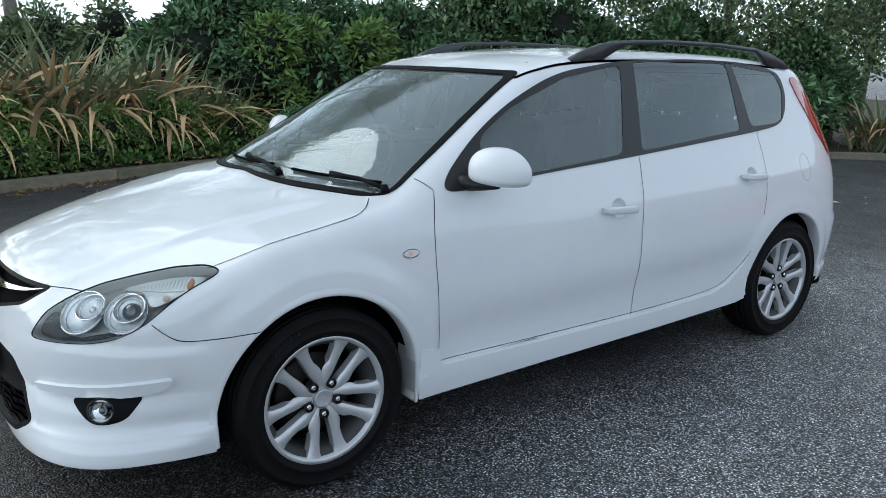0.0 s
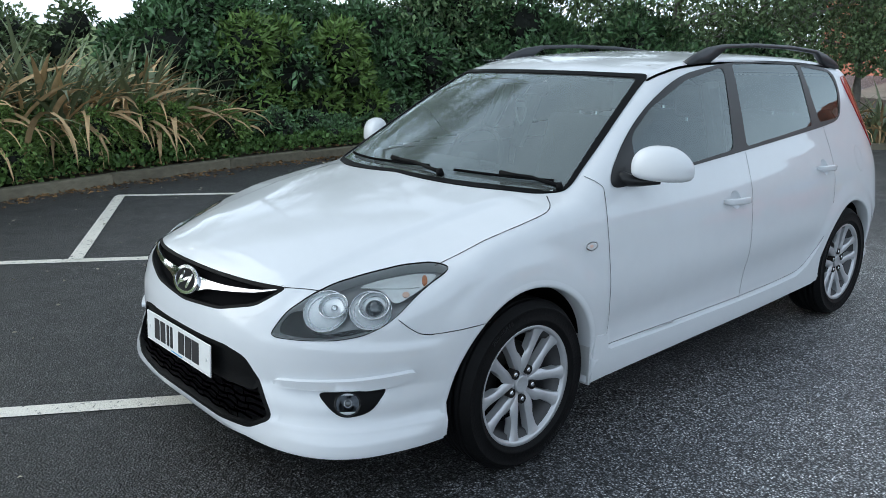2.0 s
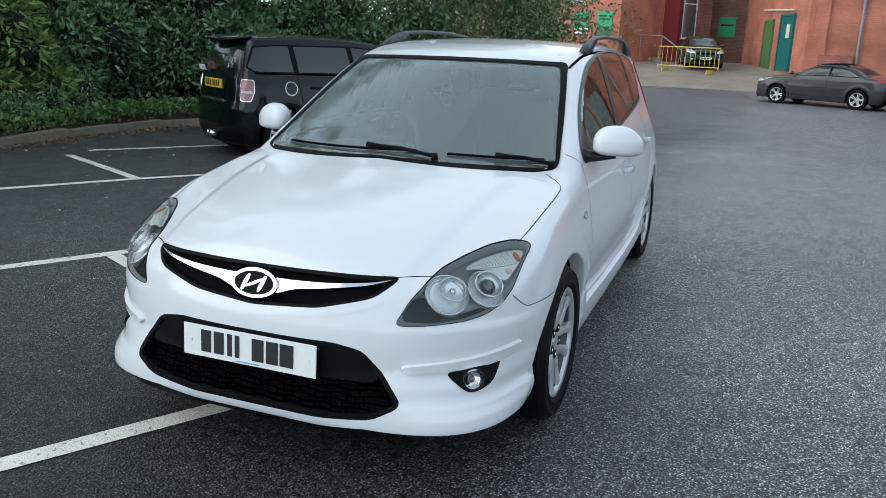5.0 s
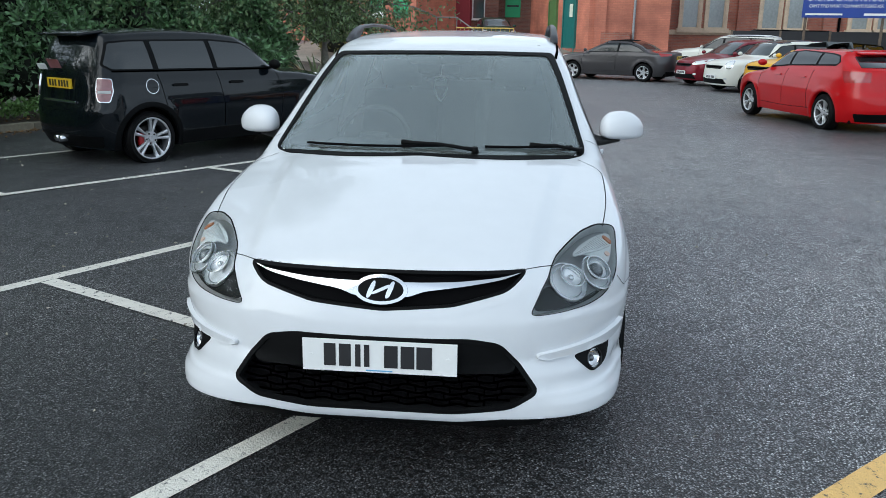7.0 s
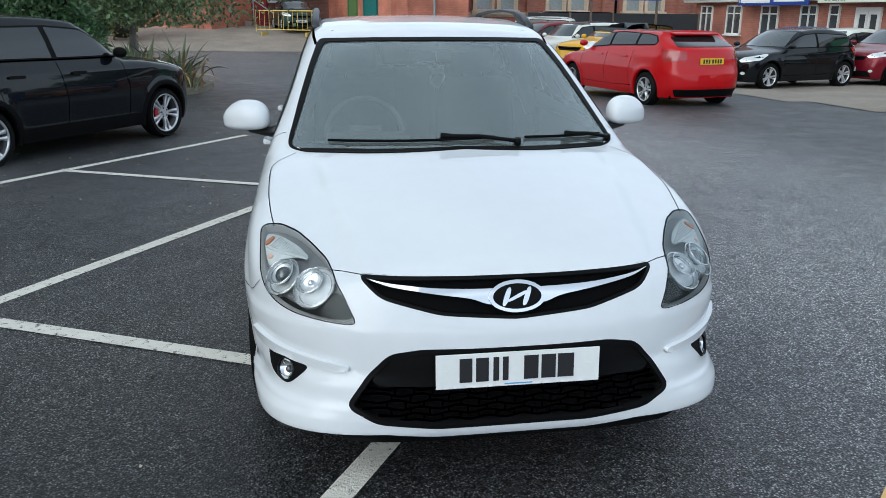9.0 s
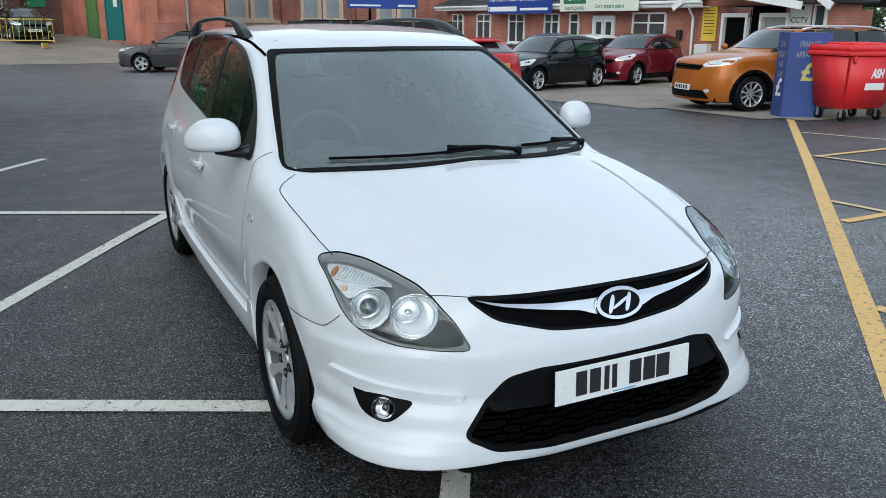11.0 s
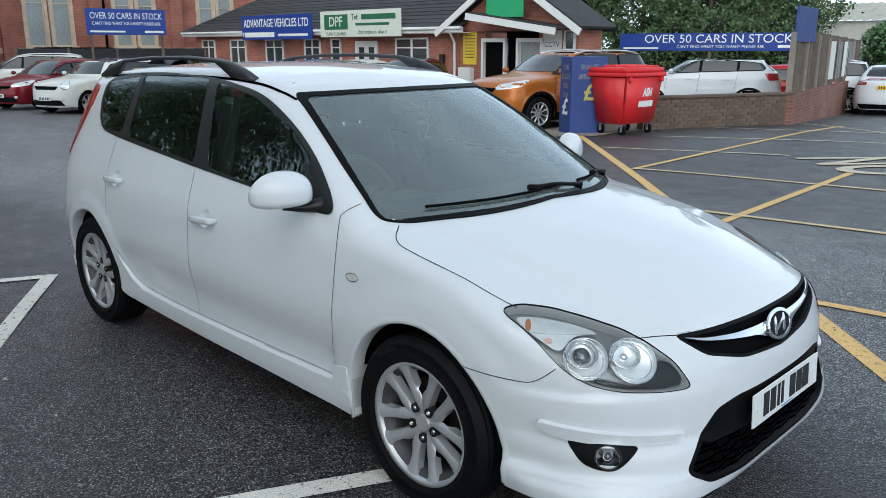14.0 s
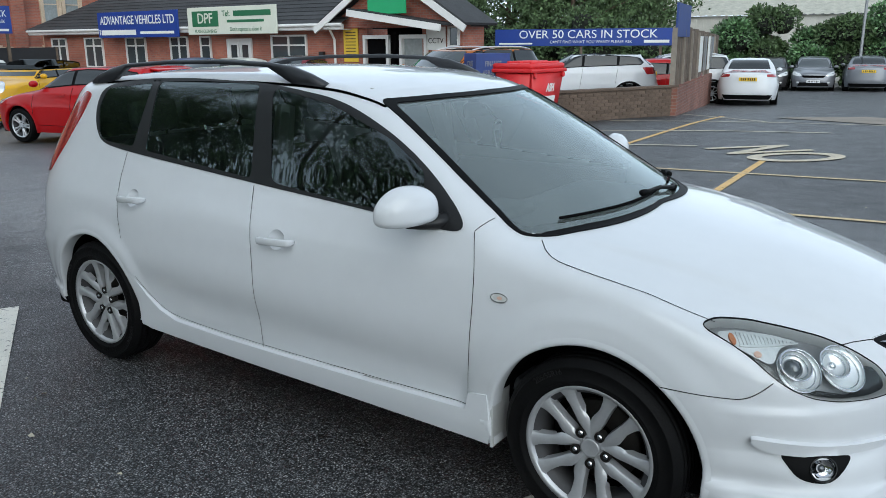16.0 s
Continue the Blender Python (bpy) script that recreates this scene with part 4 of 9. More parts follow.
def build_hero():
    car = empty("estate_car", Matrix.Translation((1.35, 0, 0)) @ Matrix.Rotation(0.010, 4, "Z") @ Matrix.Rotation(0.005, 4, "X") @ Matrix.Translation((-1.35, 0, 0)), "white five-door estate car with black roof rails and silver alloy wheels", "car")
    p, quads, nrm = skin(HERO, 0.0135, lambda c: 0.216 + 0.022 * float(ease(c[1] / 0.45)) if c[1] > 0 else 0.25 if c[1] < 0 else float(np.interp(c[0], [-1.0, -0.95, -0.8, 0.8, 1.0], [0.278, 0.276, 0.272, 0.238, 0.225])), 0.66, HERO.fx, HERO.rx)
    c = p[quads].mean(1)
    cn = nrm[quads].mean(1)
    names = hero_regions(c, cn)
    for nm in sorted(set(names) - {""}):
        sel = quads[names == nm]
        ids = np.unique(sel)
        back = np.zeros(len(p), int)
        back[ids] = np.arange(len(ids))
        f = [tuple(back[q]) for q in sel]
        data = (list(p[ids]), [q[::-1] for q in f], list(nrm[ids]))
        a = p[ids][np.array(f[0])]
        if np.dot(np.cross(a[1] - a[0], a[2] - a[0]), nrm[ids][f[0][0]]) > 0:
            data = (data[0], f, data[2])
        if nm in ("bonnet", "roof", "tailgate", "front_bumper", "rear_bumper"):
            v2, f2, n2 = mirrored(data)
            k = len(data[0])
            both = (data[0] + v2, data[1] + [tuple(i + k for i in q) for q in f2], data[2] + n2)
            lay(nm, both, WHITE_PAINT, car)
        else:
            lay(nm, data, WHITE_PAINT, car)
            lay(nm, data, WHITE_PAINT, car, -1)
    # dark floor and inner shell behind the gaps
    part("underbody", join(box((4.0, 1.42, 0.10), (0, 0, 0.23), 0.02), box((0.5, 1.3, 0.3), (1.75, 0, 0.36), 0.05)), MATT_BLACK, car)
    # glazing
    for s in (1, -1):
        frame_ = part_window_frames(car, s)
        lay("front_window", patch(HERO, 90, side_view(WIN_F), 0.001, 0.004, 0.05), SIDE_GLASS, car, s, "clear tinted side window glass")
        lay("rear_window", patch(HERO, 90, side_view(WIN_R), 0.001, 0.004, 0.05), SIDE_GLASS, car, s, "clear tinted side window glass")
        lay("quarter_window", patch(HERO, 90, side_view(WIN_Q), 0.001, 0.004, 0.05), SIDE_GLASS, car, s, "clear tinted side window glass")
    lay("windscreen_moulding", patch(HERO, 0, SCREEN_RIM, 0.0055, 0.010, 0.03, hole=SCREEN_IN, times=2), TRIM, car, 1, "black rubber windscreen moulding")
    lay("windscreen_border", patch(HERO, 0, shrunk(SCREEN_RIM, 0.006), -0.007, 0.0, 0.03, hole=SCREEN, times=0), FRIT, car, 1, "black printed border behind the windscreen edge")
    lay("mirror_patch", patch(HERO, 0, [(-0.18, 1.392), (0.18, 1.392), (0.16, 1.352), (0.12, 1.346), (-0.12, 1.346), (-0.16, 1.352)], -0.008, 0.0, 0.03), FRIT, car, 1, "black printed patch round the mirror foot")
    lay("windscreen", patch(HERO, 0, shrunk(SCREEN_RIM, 0.010), 0.0, 0.004, 0.05, times=0), GLASS, car, 1, "clear windscreen glass")
    lay("rear_windscreen", patch(HERO, 180, [(-0.54, 1.375), (0.54, 1.375), (0.69, 1.04), (-0.69, 1.04)], 0.003, 0.006, 0.06), DARK_GLASS, car, 1)
    # shut lines
    sv = lambda *pts: side_view(pts)
    flap = ellipse(1.56, 0.905, 0.050, 0.07, 24)
    lay("fuel_flap", ribbon(HERO, 90, flap + flap[:1], 0.0012), LAMP_GREY, car)
    for s in (1, -1):
        for view, line in ((90, sv((0.872, 0.975), (0.905, 0.86), (0.910, 0.70), (0.895, 0.50), (0.880, 0.335))),
                           (90, sv((-0.235, 1.03), (-0.205, 0.87), (-0.172, 0.70), (-0.166, 0.50), (-0.170, 0.335))),
                           (90, sv((0.880, 0.350), (-0.18, 0.351), (-0.74, 0.362), (-0.86, 0.396), (-0.955, 0.456), (-1.02, 0.530))),
                           (90, sv((-1.115, 0.70), (-1.155, 0.83), (-1.178, 0.97), (-1.17, 1.10))),
                           (90, sv((1.56, 0.606), (1.66, 0.607), (1.76, 0.604), (1.815, 0.608), (1.852, 0.632), (1.882, 0.662))),
                           (90, sv((0.874, 0.978), (0.893, 0.998), (0.913, 1.0145)))):
            lay("shut_line", ribbon(HERO, view, soft(line), 0.0024, 0.003), GAP, car, s)
        lay("shut_line", ribbon(HERO, "top", soft([(1.078, 0.690), (1.095, 0.712), (1.125, 0.750), (1.165, 0.778), (1.215, 0.790), (1.47, 0.787), (1.604, 0.773), (1.676, 0.761), (1.695, 0.7585)]), 0.0030, 0.002), GAP, car, s)
        lay("shut_line", ribbon(HERO, 0, [(0.470, 0.732), (0.525, 0.730), (0.572, 0.728)], 0.0030, 0.002), GAP, car, s)
        for wx in HERO.wheels:
            arch_lip(HERO, wx, car, WHITE_PAINT, s, HERO.arch_r, 0.225 if wx > 0 else 0.275, 0.238 if wx > 0 else 0.30)
        # door handles in their cups
        for hx, hz in HANDLES:
            handle(car, s, hx, hz)
        # side repeater
        flash = lay("side_repeater", patch(HERO, 90, ellipse(-1.011, 0.778, 0.031, 0.0135, 24), 0.005, 0.008, 0.010, times=0), CLEAR_LAMP, car, s, "small clear oval side indicator")
        lay("repeater_ring", ribbon(HERO, 90, ellipse(-1.011, 0.778, 0.032, 0.0145, 24) + [(-0.979, 0.778)], 0.0022, 0.0054), LAMP_SHELL, flash, s)
        lay("repeater_bulb", patch(HERO, 90, ellipse(-1.014, 0.778, 0.010, 0.006, 14), 0.0056, 0.004, 0.008, times=0), PALE_AMBER, flash, s)
        side_skirt(car, s)
        lay("tail_lamp", patch(HERO, 130, [(0.83, 1.36), (0.885, 1.375), (0.99, 1.22), (1.10, 1.03), (1.11, 0.93), (0.98, 0.95), (0.90, 1.10), (0.845, 1.25)], 0.006, 0.012, 0.03), RED_LENS, car, s, "tall red tail lamp")
        head_lamp(car, s)
        door_mirror(car, s)
        rail(car, s)
        lay("bumper_strip", patch(HERO, 45, [(-0.712, 0.500), (-0.90, 0.480), (-1.165, 0.460), (-1.150, 0.430), (-0.95, 0.434), (-0.775, 0.452), (-0.725, 0.472)], 0.017, 0.025, 0.025), WHITE_PAINT, car, s, "raised body-colour bumper strip")
        fog(car, s)
        lay("roof_ditch", ribbon(HERO, "top", [(0.335, 0.588), (0.22, 0.598), (0.05, 0.598), (-0.5, 0.592), (-1.5, 0.575)], 0.014, 0.002), TRIM, car, s)
        lay("lamp_collar", patch(HERO, 50, shrunk(LAMP, -0.036), 0.0008, 0.0, 0.02, hole=shrunk(LAMP, -0.002), times=0), WHITE_PAINT, car, s)
    lay("grille_collar", patch(HERO, 0, shrunk(GRILLE, -0.034), 0.0012, 0.0, 0.02, hole=shrunk(GRILLE, -0.002), times=0), WHITE_PAINT, car)
    lay("intake_collar", patch(HERO, 0, shrunk(INTAKE, -0.036), 0.0006, 0.0, 0.02, hole=shrunk(INTAKE, -0.001), times=0), WHITE_PAINT, car)
    front_face(car)
    wipers(car)
    cabin(car)
    ws = wheel_meshes(0.316, 0.221, 0.205, 10, "petal", ALLOY)
    size_mark = sidewall_lettering("205/55R16", 0.276, 0.205 / 2 * 1.036)
    for wx in HERO.wheels:
        for s in (1, -1):
            m = Matrix.Translation((wx, s * (0.772 if wx > 0 else 0.728), 0.316)) @ (Matrix.Identity(4) if s > 0 else Matrix.Rotation(math.pi, 4, "Z"))
            w = put_wheel(car, ws, m, 0.35 if wx > 0 else 0.9, 5, 0.0)
            for turn in (0.2, 0.2 + math.pi):
                link("sidewall_lettering", size_mark, w).matrix_basis = Matrix.Rotation(turn, 4, "Y")
    return car


def part_window_frames(car, s):
    """Black pillars and frames round the side glass, one sheet a side."""
    loops = [rounded(side_view(w), 2) for w in (WIN_F, WIN_R, WIN_Q)]
    outer = dense(rounded(side_view(DLO), 2), 0.03, True)
    loops = [dense(l, 0.03, True) for l in loops]
    pts, edges, k = [], [], 0
    for lp in [outer] + loops:
        n = len(lp)
        edges += [(k + i, k + (i + 1) % n) for i in range(n)]
        pts += [Vector(p) for p in lp]
        k += n
    lo, hi = outer.min(0), outer.max(0)
    gx, gy = np.meshgrid(np.arange(lo[0], hi[0], 0.024), np.arange(lo[1], hi[1], 0.024))
    grid = np.column_stack([gx.ravel(), gy.ravel()])
    ok = inside(outer, grid)
    for lp in loops:
        ok &= ~inside(lp, grid)
    grid = grid[ok]
    rim = np.concatenate([outer] + loops)
    grid = grid[np.min(np.linalg.norm(grid[:, None] - rim[None], axis=2), 1) > 0.010]
    pts += [Vector(q) for q in grid]
    v2, _, tris, *_ = delaunay_2d_cdt(pts, edges, [], 0, 1e-6)
    v2 = np.array([(v.x, v.y) for v in v2])
    tris = np.array([t for t in tris if len(t) == 3])
    mid = v2[tris].mean(1)
    ok = inside(outer, mid)
    for lp in loops:
        ok &= ~inside(lp, mid)
    tris = tris[ok]
    p = HERO.lift(90, v2)
    n = HERO.normals(p)
    p = p + n * 0.003
    a = p[tris]
    flip = (np.cross(a[:, 1] - a[:, 0], a[:, 2] - a[:, 0]) * n[tris[:, 0]]).sum(1) < 0
    tris[flip] = tris[flip][:, ::-1]
    return lay("window_frame", (list(p), [tuple(t) for t in tris], list(n)), WINDOW_FRAME, car, s, "satin black window frames and pillars")


def side_skirt(car, s):
    """The deep body-colour skirt under the doors, stepped behind the front wheel and swept up to the rear one."""
    top = [(0.968, 0.418), (0.892, 0.408), (0.876, 0.340), (0.40, 0.338), (-0.40, 0.342), (-0.74, 0.352), (-0.86, 0.385), (-0.955, 0.445), (-1.028, 0.512), (-1.042, 0.492)]
    low = [(-1.030, 0.44), (-1.020, 0.36), (-1.018, 0.286), (-0.95, 0.272), (0.30, 0.244), (0.86, 0.226), (0.966, 0.222), (0.976, 0.30)]
    lay("side_skirt", patch(FLANK, 90, side_view(top + low), 0.010, 0.034, 0.03, times=0), WHITE_PAINT, car, s, "raised body-colour side skirt")
    part("mud_flap", box((0.012, 0.12, 0.20), (0.982, s * 0.800, 0.315), 0.004), LAMP_GREY, car, "dusty white mud flap")


def handle(car, s, hx, hz):
    """A broad pull handle standing off the door over its dished cup."""
    cz = hz + 0.004
    lay("cup_edge", patch(HERO, 90, ellipse(-hx, cz, 0.072, 0.067, 32), 0.0006, 0.0, 0.012, hole=ellipse(-hx, cz, 0.046, 0.041, 32), times=0), WHITE_PAINT, car, s)
    ring = np.array(ellipse(0, 0, 0.046, 0.041, 32))
    rows = []
    for k, sink in ((1.0, 0.0), (0.92, 0.004), (0.78, 0.012), (0.55, 0.019), (0.28, 0.022), (0.02, 0.023)):
        q = HERO.lift(90, ring * k + np.array([-hx, cz]))
        rows.append(q - HERO.normals(q) * (sink - 0.0006))
    v = np.concatenate(rows)
    f = [(i * 32 + j, i * 32 + (j + 1) % 32, (i + 1) * 32 + (j + 1) % 32, (i + 1) * 32 + j) for i in range(5) for j in range(32)]
    v, f = mirror_y([tuple(q) for q in v], f, s)
    link("handle_cup", mesh_of("handle_cup", v, f, WHITE_PAINT, True), car, "dished cup behind the handle")
    at = HERO.lift(90, np.array([[-hx - d, hz] for d in (-0.104, -0.098, -0.085, -0.06, 0.0, 0.06, 0.085, 0.098, 0.104)]))
    bm = bmesh.new()
    rings = []
    for (x, y, z), out, tall in zip(at, (0.002, 0.016, 0.027, 0.033, 0.036, 0.034, 0.030, 0.020, 0.004), (0.007, 0.012, 0.015, 0.0165, 0.0155, 0.0150, 0.0150, 0.0125, 0.008)):
        zz = z + 0.002 + 0.05 * (x - hx)
        rings.append([bm.verts.new((x, s * (y + out + 0.008 * math.copysign(abs(math.cos(t)) ** 0.7, math.cos(t))), zz + tall * math.copysign(abs(math.sin(t)) ** 0.8, math.sin(t)))) for t in (2 * math.pi * k / 14 for k in range(14))])
    for r0, r1 in zip(rings, rings[1:]):
        for k in range(14):
            bm.faces.new((r0[k], r0[(k + 1) % 14], r1[(k + 1) % 14], r1[k]))
    bm.faces.new(rings[0][::-1])
    bm.faces.new(rings[-1])
    part("door_handle", bm, WHITE_PAINT, car, "", True)


def ellipse(cx, cz, a, b, n=28):
    return [(cx + a * math.cos(2 * math.pi * k / n), cz + b * math.sin(2 * math.pi * k / n)) for k in range(n)]


def bowl(shape, view, u, z, r, deep, back):
    """A round reflector sunk behind the skin and parallel to it: verts, faces, middle and axes."""
    p = shape.lift(view, np.array([[u, z]]))
    out = shape.normals(p)[0]
    ua = np.cross(np.array([0, 0, 1.0]), out)
    ua /= np.linalg.norm(ua)
    up = np.cross(out, ua)
    c = p[0] - out * back
    prof = [(r, 0.0), (r * 0.97, -0.006), (r * 0.80, -deep * 0.55), (r * 0.5, -deep * 0.9), (0.0, -deep)]
    v, f = revolve(prof, 36, "Z")
    return [c + ua * p_[0] + up * p_[1] + out * p_[2] for p_ in v], f, c, out, ua, up


def soft(line):
    """A line with its corners cut round."""
    q = np.array(line, float)
    for _ in range(3):
        a, b = q[:-1] * 0.75 + q[1:] * 0.25, q[:-1] * 0.25 + q[1:] * 0.75
        q = np.concatenate([q[:1], np.stack([a, b], 1).reshape(-1, 2)[1:-1], q[-1:]])
    return [tuple(p) for p in q]


def mirror_y(verts, faces, s):
    return (verts, faces) if s > 0 else ([(v[0], -v[1], v[2]) for v in verts], [f[::-1] for f in faces])


def head_lamp(car, s):
    """A clear teardrop lens over a grey housing, a projector, a round reflector and a ribbed indicator."""
    lamp = lay("headlamp", patch(HERO, 50, LAMP, 0.002, 0.004, 0.03), LENS, car, s, "clear-lensed teardrop headlamp with twin round reflectors")
    lay("lamp_housing", patch(HERO, 50, shrunk(LAMP, -0.004), -0.034, 0.0, 0.014, times=0), LAMP_SHELL, lamp, s, "satin grey lamp housing")
    lay("lamp_seal", patch(HERO, 50, shrunk(LAMP, -0.002), 0.0028, 0.004, 0.02, hole=shrunk(LAMP, 0.0002), times=0), TRIM, lamp, s)
    lay("lamp_wall", patch(HERO, 50, shrunk(LAMP, -0.001), 0.0, 0.036, 0.02, hole=shrunk(LAMP, 0.0012), times=0), LAMP_GREY, lamp, s)
    under = [(-1.015 + 0.067 * math.cos(radians(a)), 0.695 + 0.067 * math.sin(radians(a))) for a in range(-15, -126, -22)]
    under += [(-1.158 + 0.073 * math.cos(radians(a)), 0.688 + 0.073 * math.sin(radians(a))) for a in range(-60, -181, -24)]
    lay("lamp_bezel", patch(HERO, 50, [(-1.290, 0.668), (-1.322, 0.604), (-1.24, 0.599), (-1.12, 0.608), (-1.045, 0.623), (-0.985, 0.650), (-0.945, 0.684)] + under, -0.016, 0.0, 0.012), LAMP_BLACK, lamp, s, "satin black lower lamp bezel")
    for kind, cu, cz, r, back, fill in (("reflector", -1.158, 0.688, 0.072, 0.013, LAMP_SILVER), ("reflector", -1.132, 0.700, 0.046, 0.005, LAMP_SILVER), ("reflector", -1.015, 0.695, 0.066, 0.013, LAMP_SILVER), ("projector_ring", -1.004, 0.704, 0.048, 0.003, LAMP_SILVER)):
        v, f, c, out, ua, up = bowl(HERO, 50, cu, cz, r, 0.018 if r > 0.05 else 0.024, back)
        v, f = mirror_y([tuple(q) for q in v], f, s)
        link(kind, mesh_of(kind, v, f, fill, True), lamp)
        for rr, lift in ((r, 0.001), (r * 0.82, -0.008)):
            ring = [c + ua * (rr * math.cos(t)) + up * (rr * math.sin(t)) + out * lift for t in (2 * math.pi * k / 32 for k in range(33))]
            part("reflector_rim", tube([(q[0], s * q[1], q[2]) for q in ring], 0.0022, 6), CHROME, lamp, "", True)
        if r < 0.05:
            bm = bmesh.new()
            bmesh.ops.create_uvsphere(bm, u_segments=20, v_segments=12, radius=0.031 if kind == "projector_ring" else 0.013)
            q = c - out * (0.026 if kind == "projector_ring" else 0.018)
            bmesh.ops.translate(bm, vec=(q[0], s * q[1], q[2]), verts=bm.verts)
            part("projector" if kind == "projector_ring" else "bulb_shield", bm, PROJECTOR if kind == "projector_ring" else CHROME, lamp, "", True)
    lay("indicator_reflector", patch(HERO, 50, [(-0.797, 0.786), (-0.87, 0.784), (-0.978, 0.768), (-1.060, 0.748), (-0.975, 0.743), (-0.938, 0.706), (-0.85, 0.752)], -0.012, 0.0, 0.02), CLEAR_LAMP, lamp, s, "faceted silver indicator reflector")
    lay("indicator_bulb", patch(HERO, 50, ellipse(-0.846, 0.768, 0.009, 0.011, 12), -0.006, 0.01, 0.008, times=0), AMBER, lamp, s, "amber indicator bulb")
    lay("side_light_bulb", patch(HERO, 50, ellipse(-0.905, 0.735, 0.012, 0.007, 12), -0.009, 0.01, 0.008, times=0), PALE_AMBER, lamp, s, "pale amber inner reflector")
    for k in range(15):
        u = -0.872 - k * 0.0115
        hi, lo = 0.781 - k * 0.0022, 0.757 - k * 0.0009
        lay("reflector_rib", patch(HERO, 50, [(u, hi), (u + 0.0045, hi), (u + 0.0085, lo), (u + 0.004, lo)], -0.0085, 0.0035, 0.01, times=0), CLEAR_LAMP, lamp, s)
    lay("reflector_line", patch(HERO, 50, [(-0.86, 0.757), (-0.93, 0.752), (-1.05, 0.747), (-1.05, 0.744), (-0.93, 0.748), (-0.86, 0.753)], -0.0085, 0.0035, 0.01, times=0), CLEAR_LAMP, lamp, s)


def fog(car, s):
    hole = ellipse(-0.920, 0.399, 0.040, 0.034, 24)
    f = lay("fog_lamp_recess", patch(HERO, 45, FOG, 0.002, 0.006, 0.02, hole=hole), TRIM, car, s, "black fog lamp recess")
    v, fc, c, out, ua, up = bowl(HERO, 45, -0.920, 0.399, 0.041, 0.028, 0.002)
    v, fc = mirror_y([tuple(q) for q in v], fc, s)
    link("fog_lamp", mesh_of("fog_lamp", v, fc, CHROME, True), f)
    ring = [c + ua * (0.040 * math.cos(t)) + up * (0.036 * math.sin(t)) + out * 0.003 for t in (2 * math.pi * k / 24 for k in range(25))]
    part("fog_lamp_rim", tube([(q[0], s * q[1], q[2]) for q in ring], 0.003, 8), FRIT, f, "", True)
    bm = bmesh.new()
    bmesh.ops.create_uvsphere(bm, u_segments=14, v_segments=10, radius=0.013)
    q = c - out * 0.014
    bmesh.ops.translate(bm, vec=(q[0], s * q[1], q[2]), verts=bm.verts)
    part("fog_bulb", bm, PROJECTOR, f, "", True)


def door_mirror(car, s):
    """A body-colour mirror, flat below, arched above and drawn out low at its outer end, on a black foot."""
    bm = bmesh.new()
    bmesh.ops.create_uvsphere(bm, u_segments=40, v_segments=26, radius=1.0)
    for v in bm.verts:
        x, y, z = v.co
        y2 = math.copysign(abs(y) ** (0.80 if y > 0 else 0.62), y)
        arch = 0.094 * (1 - 0.34 * max(0.0, y2) ** 2 - 0.10 * max(0.0, -y2) ** 2)
        up = arch * abs(z) ** 0.80 if z > 0 else -0.052 * abs(z) ** 0.55
        deep = (0.082 - 0.018 * max(0.0, y2)) if x > 0 else 0.050
        v.co = (0.660 + deep * math.copysign(abs(x) ** 0.9, x) - 0.032 * y2, s * (0.918 + 0.110 * y2), 1.043 - 0.004 * y2 + up * 0.95)
    mir = part("door_mirror", bm, WHITE_PAINT, car, "white rounded door mirror on a black foot", True)
    part("mirror_glass", box((0.006, 0.13, 0.080), (0.618, s * 0.905, 1.055), 0.002), CHROME, mir)
    part("mirror_foot", tube([(0.745, s * 0.755, 1.000), (0.715, s * 0.80, 0.990), (0.690, s * 0.84, 0.988), (0.665, s * 0.91, 0.992)], [0.036, 0.026, 0.020, 0.010], 12), WINDOW_FRAME, mir, "", True)


def rail(car, s):
    """A raised roof rail: a flat bar that sweeps down into its two feet."""
    xs = [0.02, -0.06, -0.16, -0.30, -0.60, -1.00, -1.32, -1.46, -1.56, -1.62]
    up = [0.004, 0.030, 0.054, 0.066, 0.074, 0.074, 0.068, 0.052, 0.028, 0.004]
    base = HERO.lift("top", [(x, 0.585 - 0.012 * abs(x)) for x in xs])
    bm = bmesh.new()
    rings = []
    for i, ((x, y, z), u) in enumerate(zip(base, up)):
        t = 0.018 if u > 0.05 else 0.020
        w = 0.017 if u > 0.05 else 0.020
        lo = -u - 0.004 if i in (0, 1, 2, 7, 8, 9) else -t * 0.5
        rings.append([bm.verts.new((x, s * (y + a), z + u + b)) for a, b in ((-w, lo), (-w, t * 0.3), (-w * 0.5, t * 0.62), (w * 0.5, t * 0.62), (w, t * 0.3), (w, lo))])
    for r0, r1 in zip(rings, rings[1:]):
        for i in range(6):
            bm.faces.new((r0[i], r0[(i + 1) % 6], r1[(i + 1) % 6], r1[i]))
    bm.faces.new(rings[0][::-1])
    bm.faces.new(rings[-1])
    part("roof_rail", bm, RAIL, car, "graphite black roof rail", True)


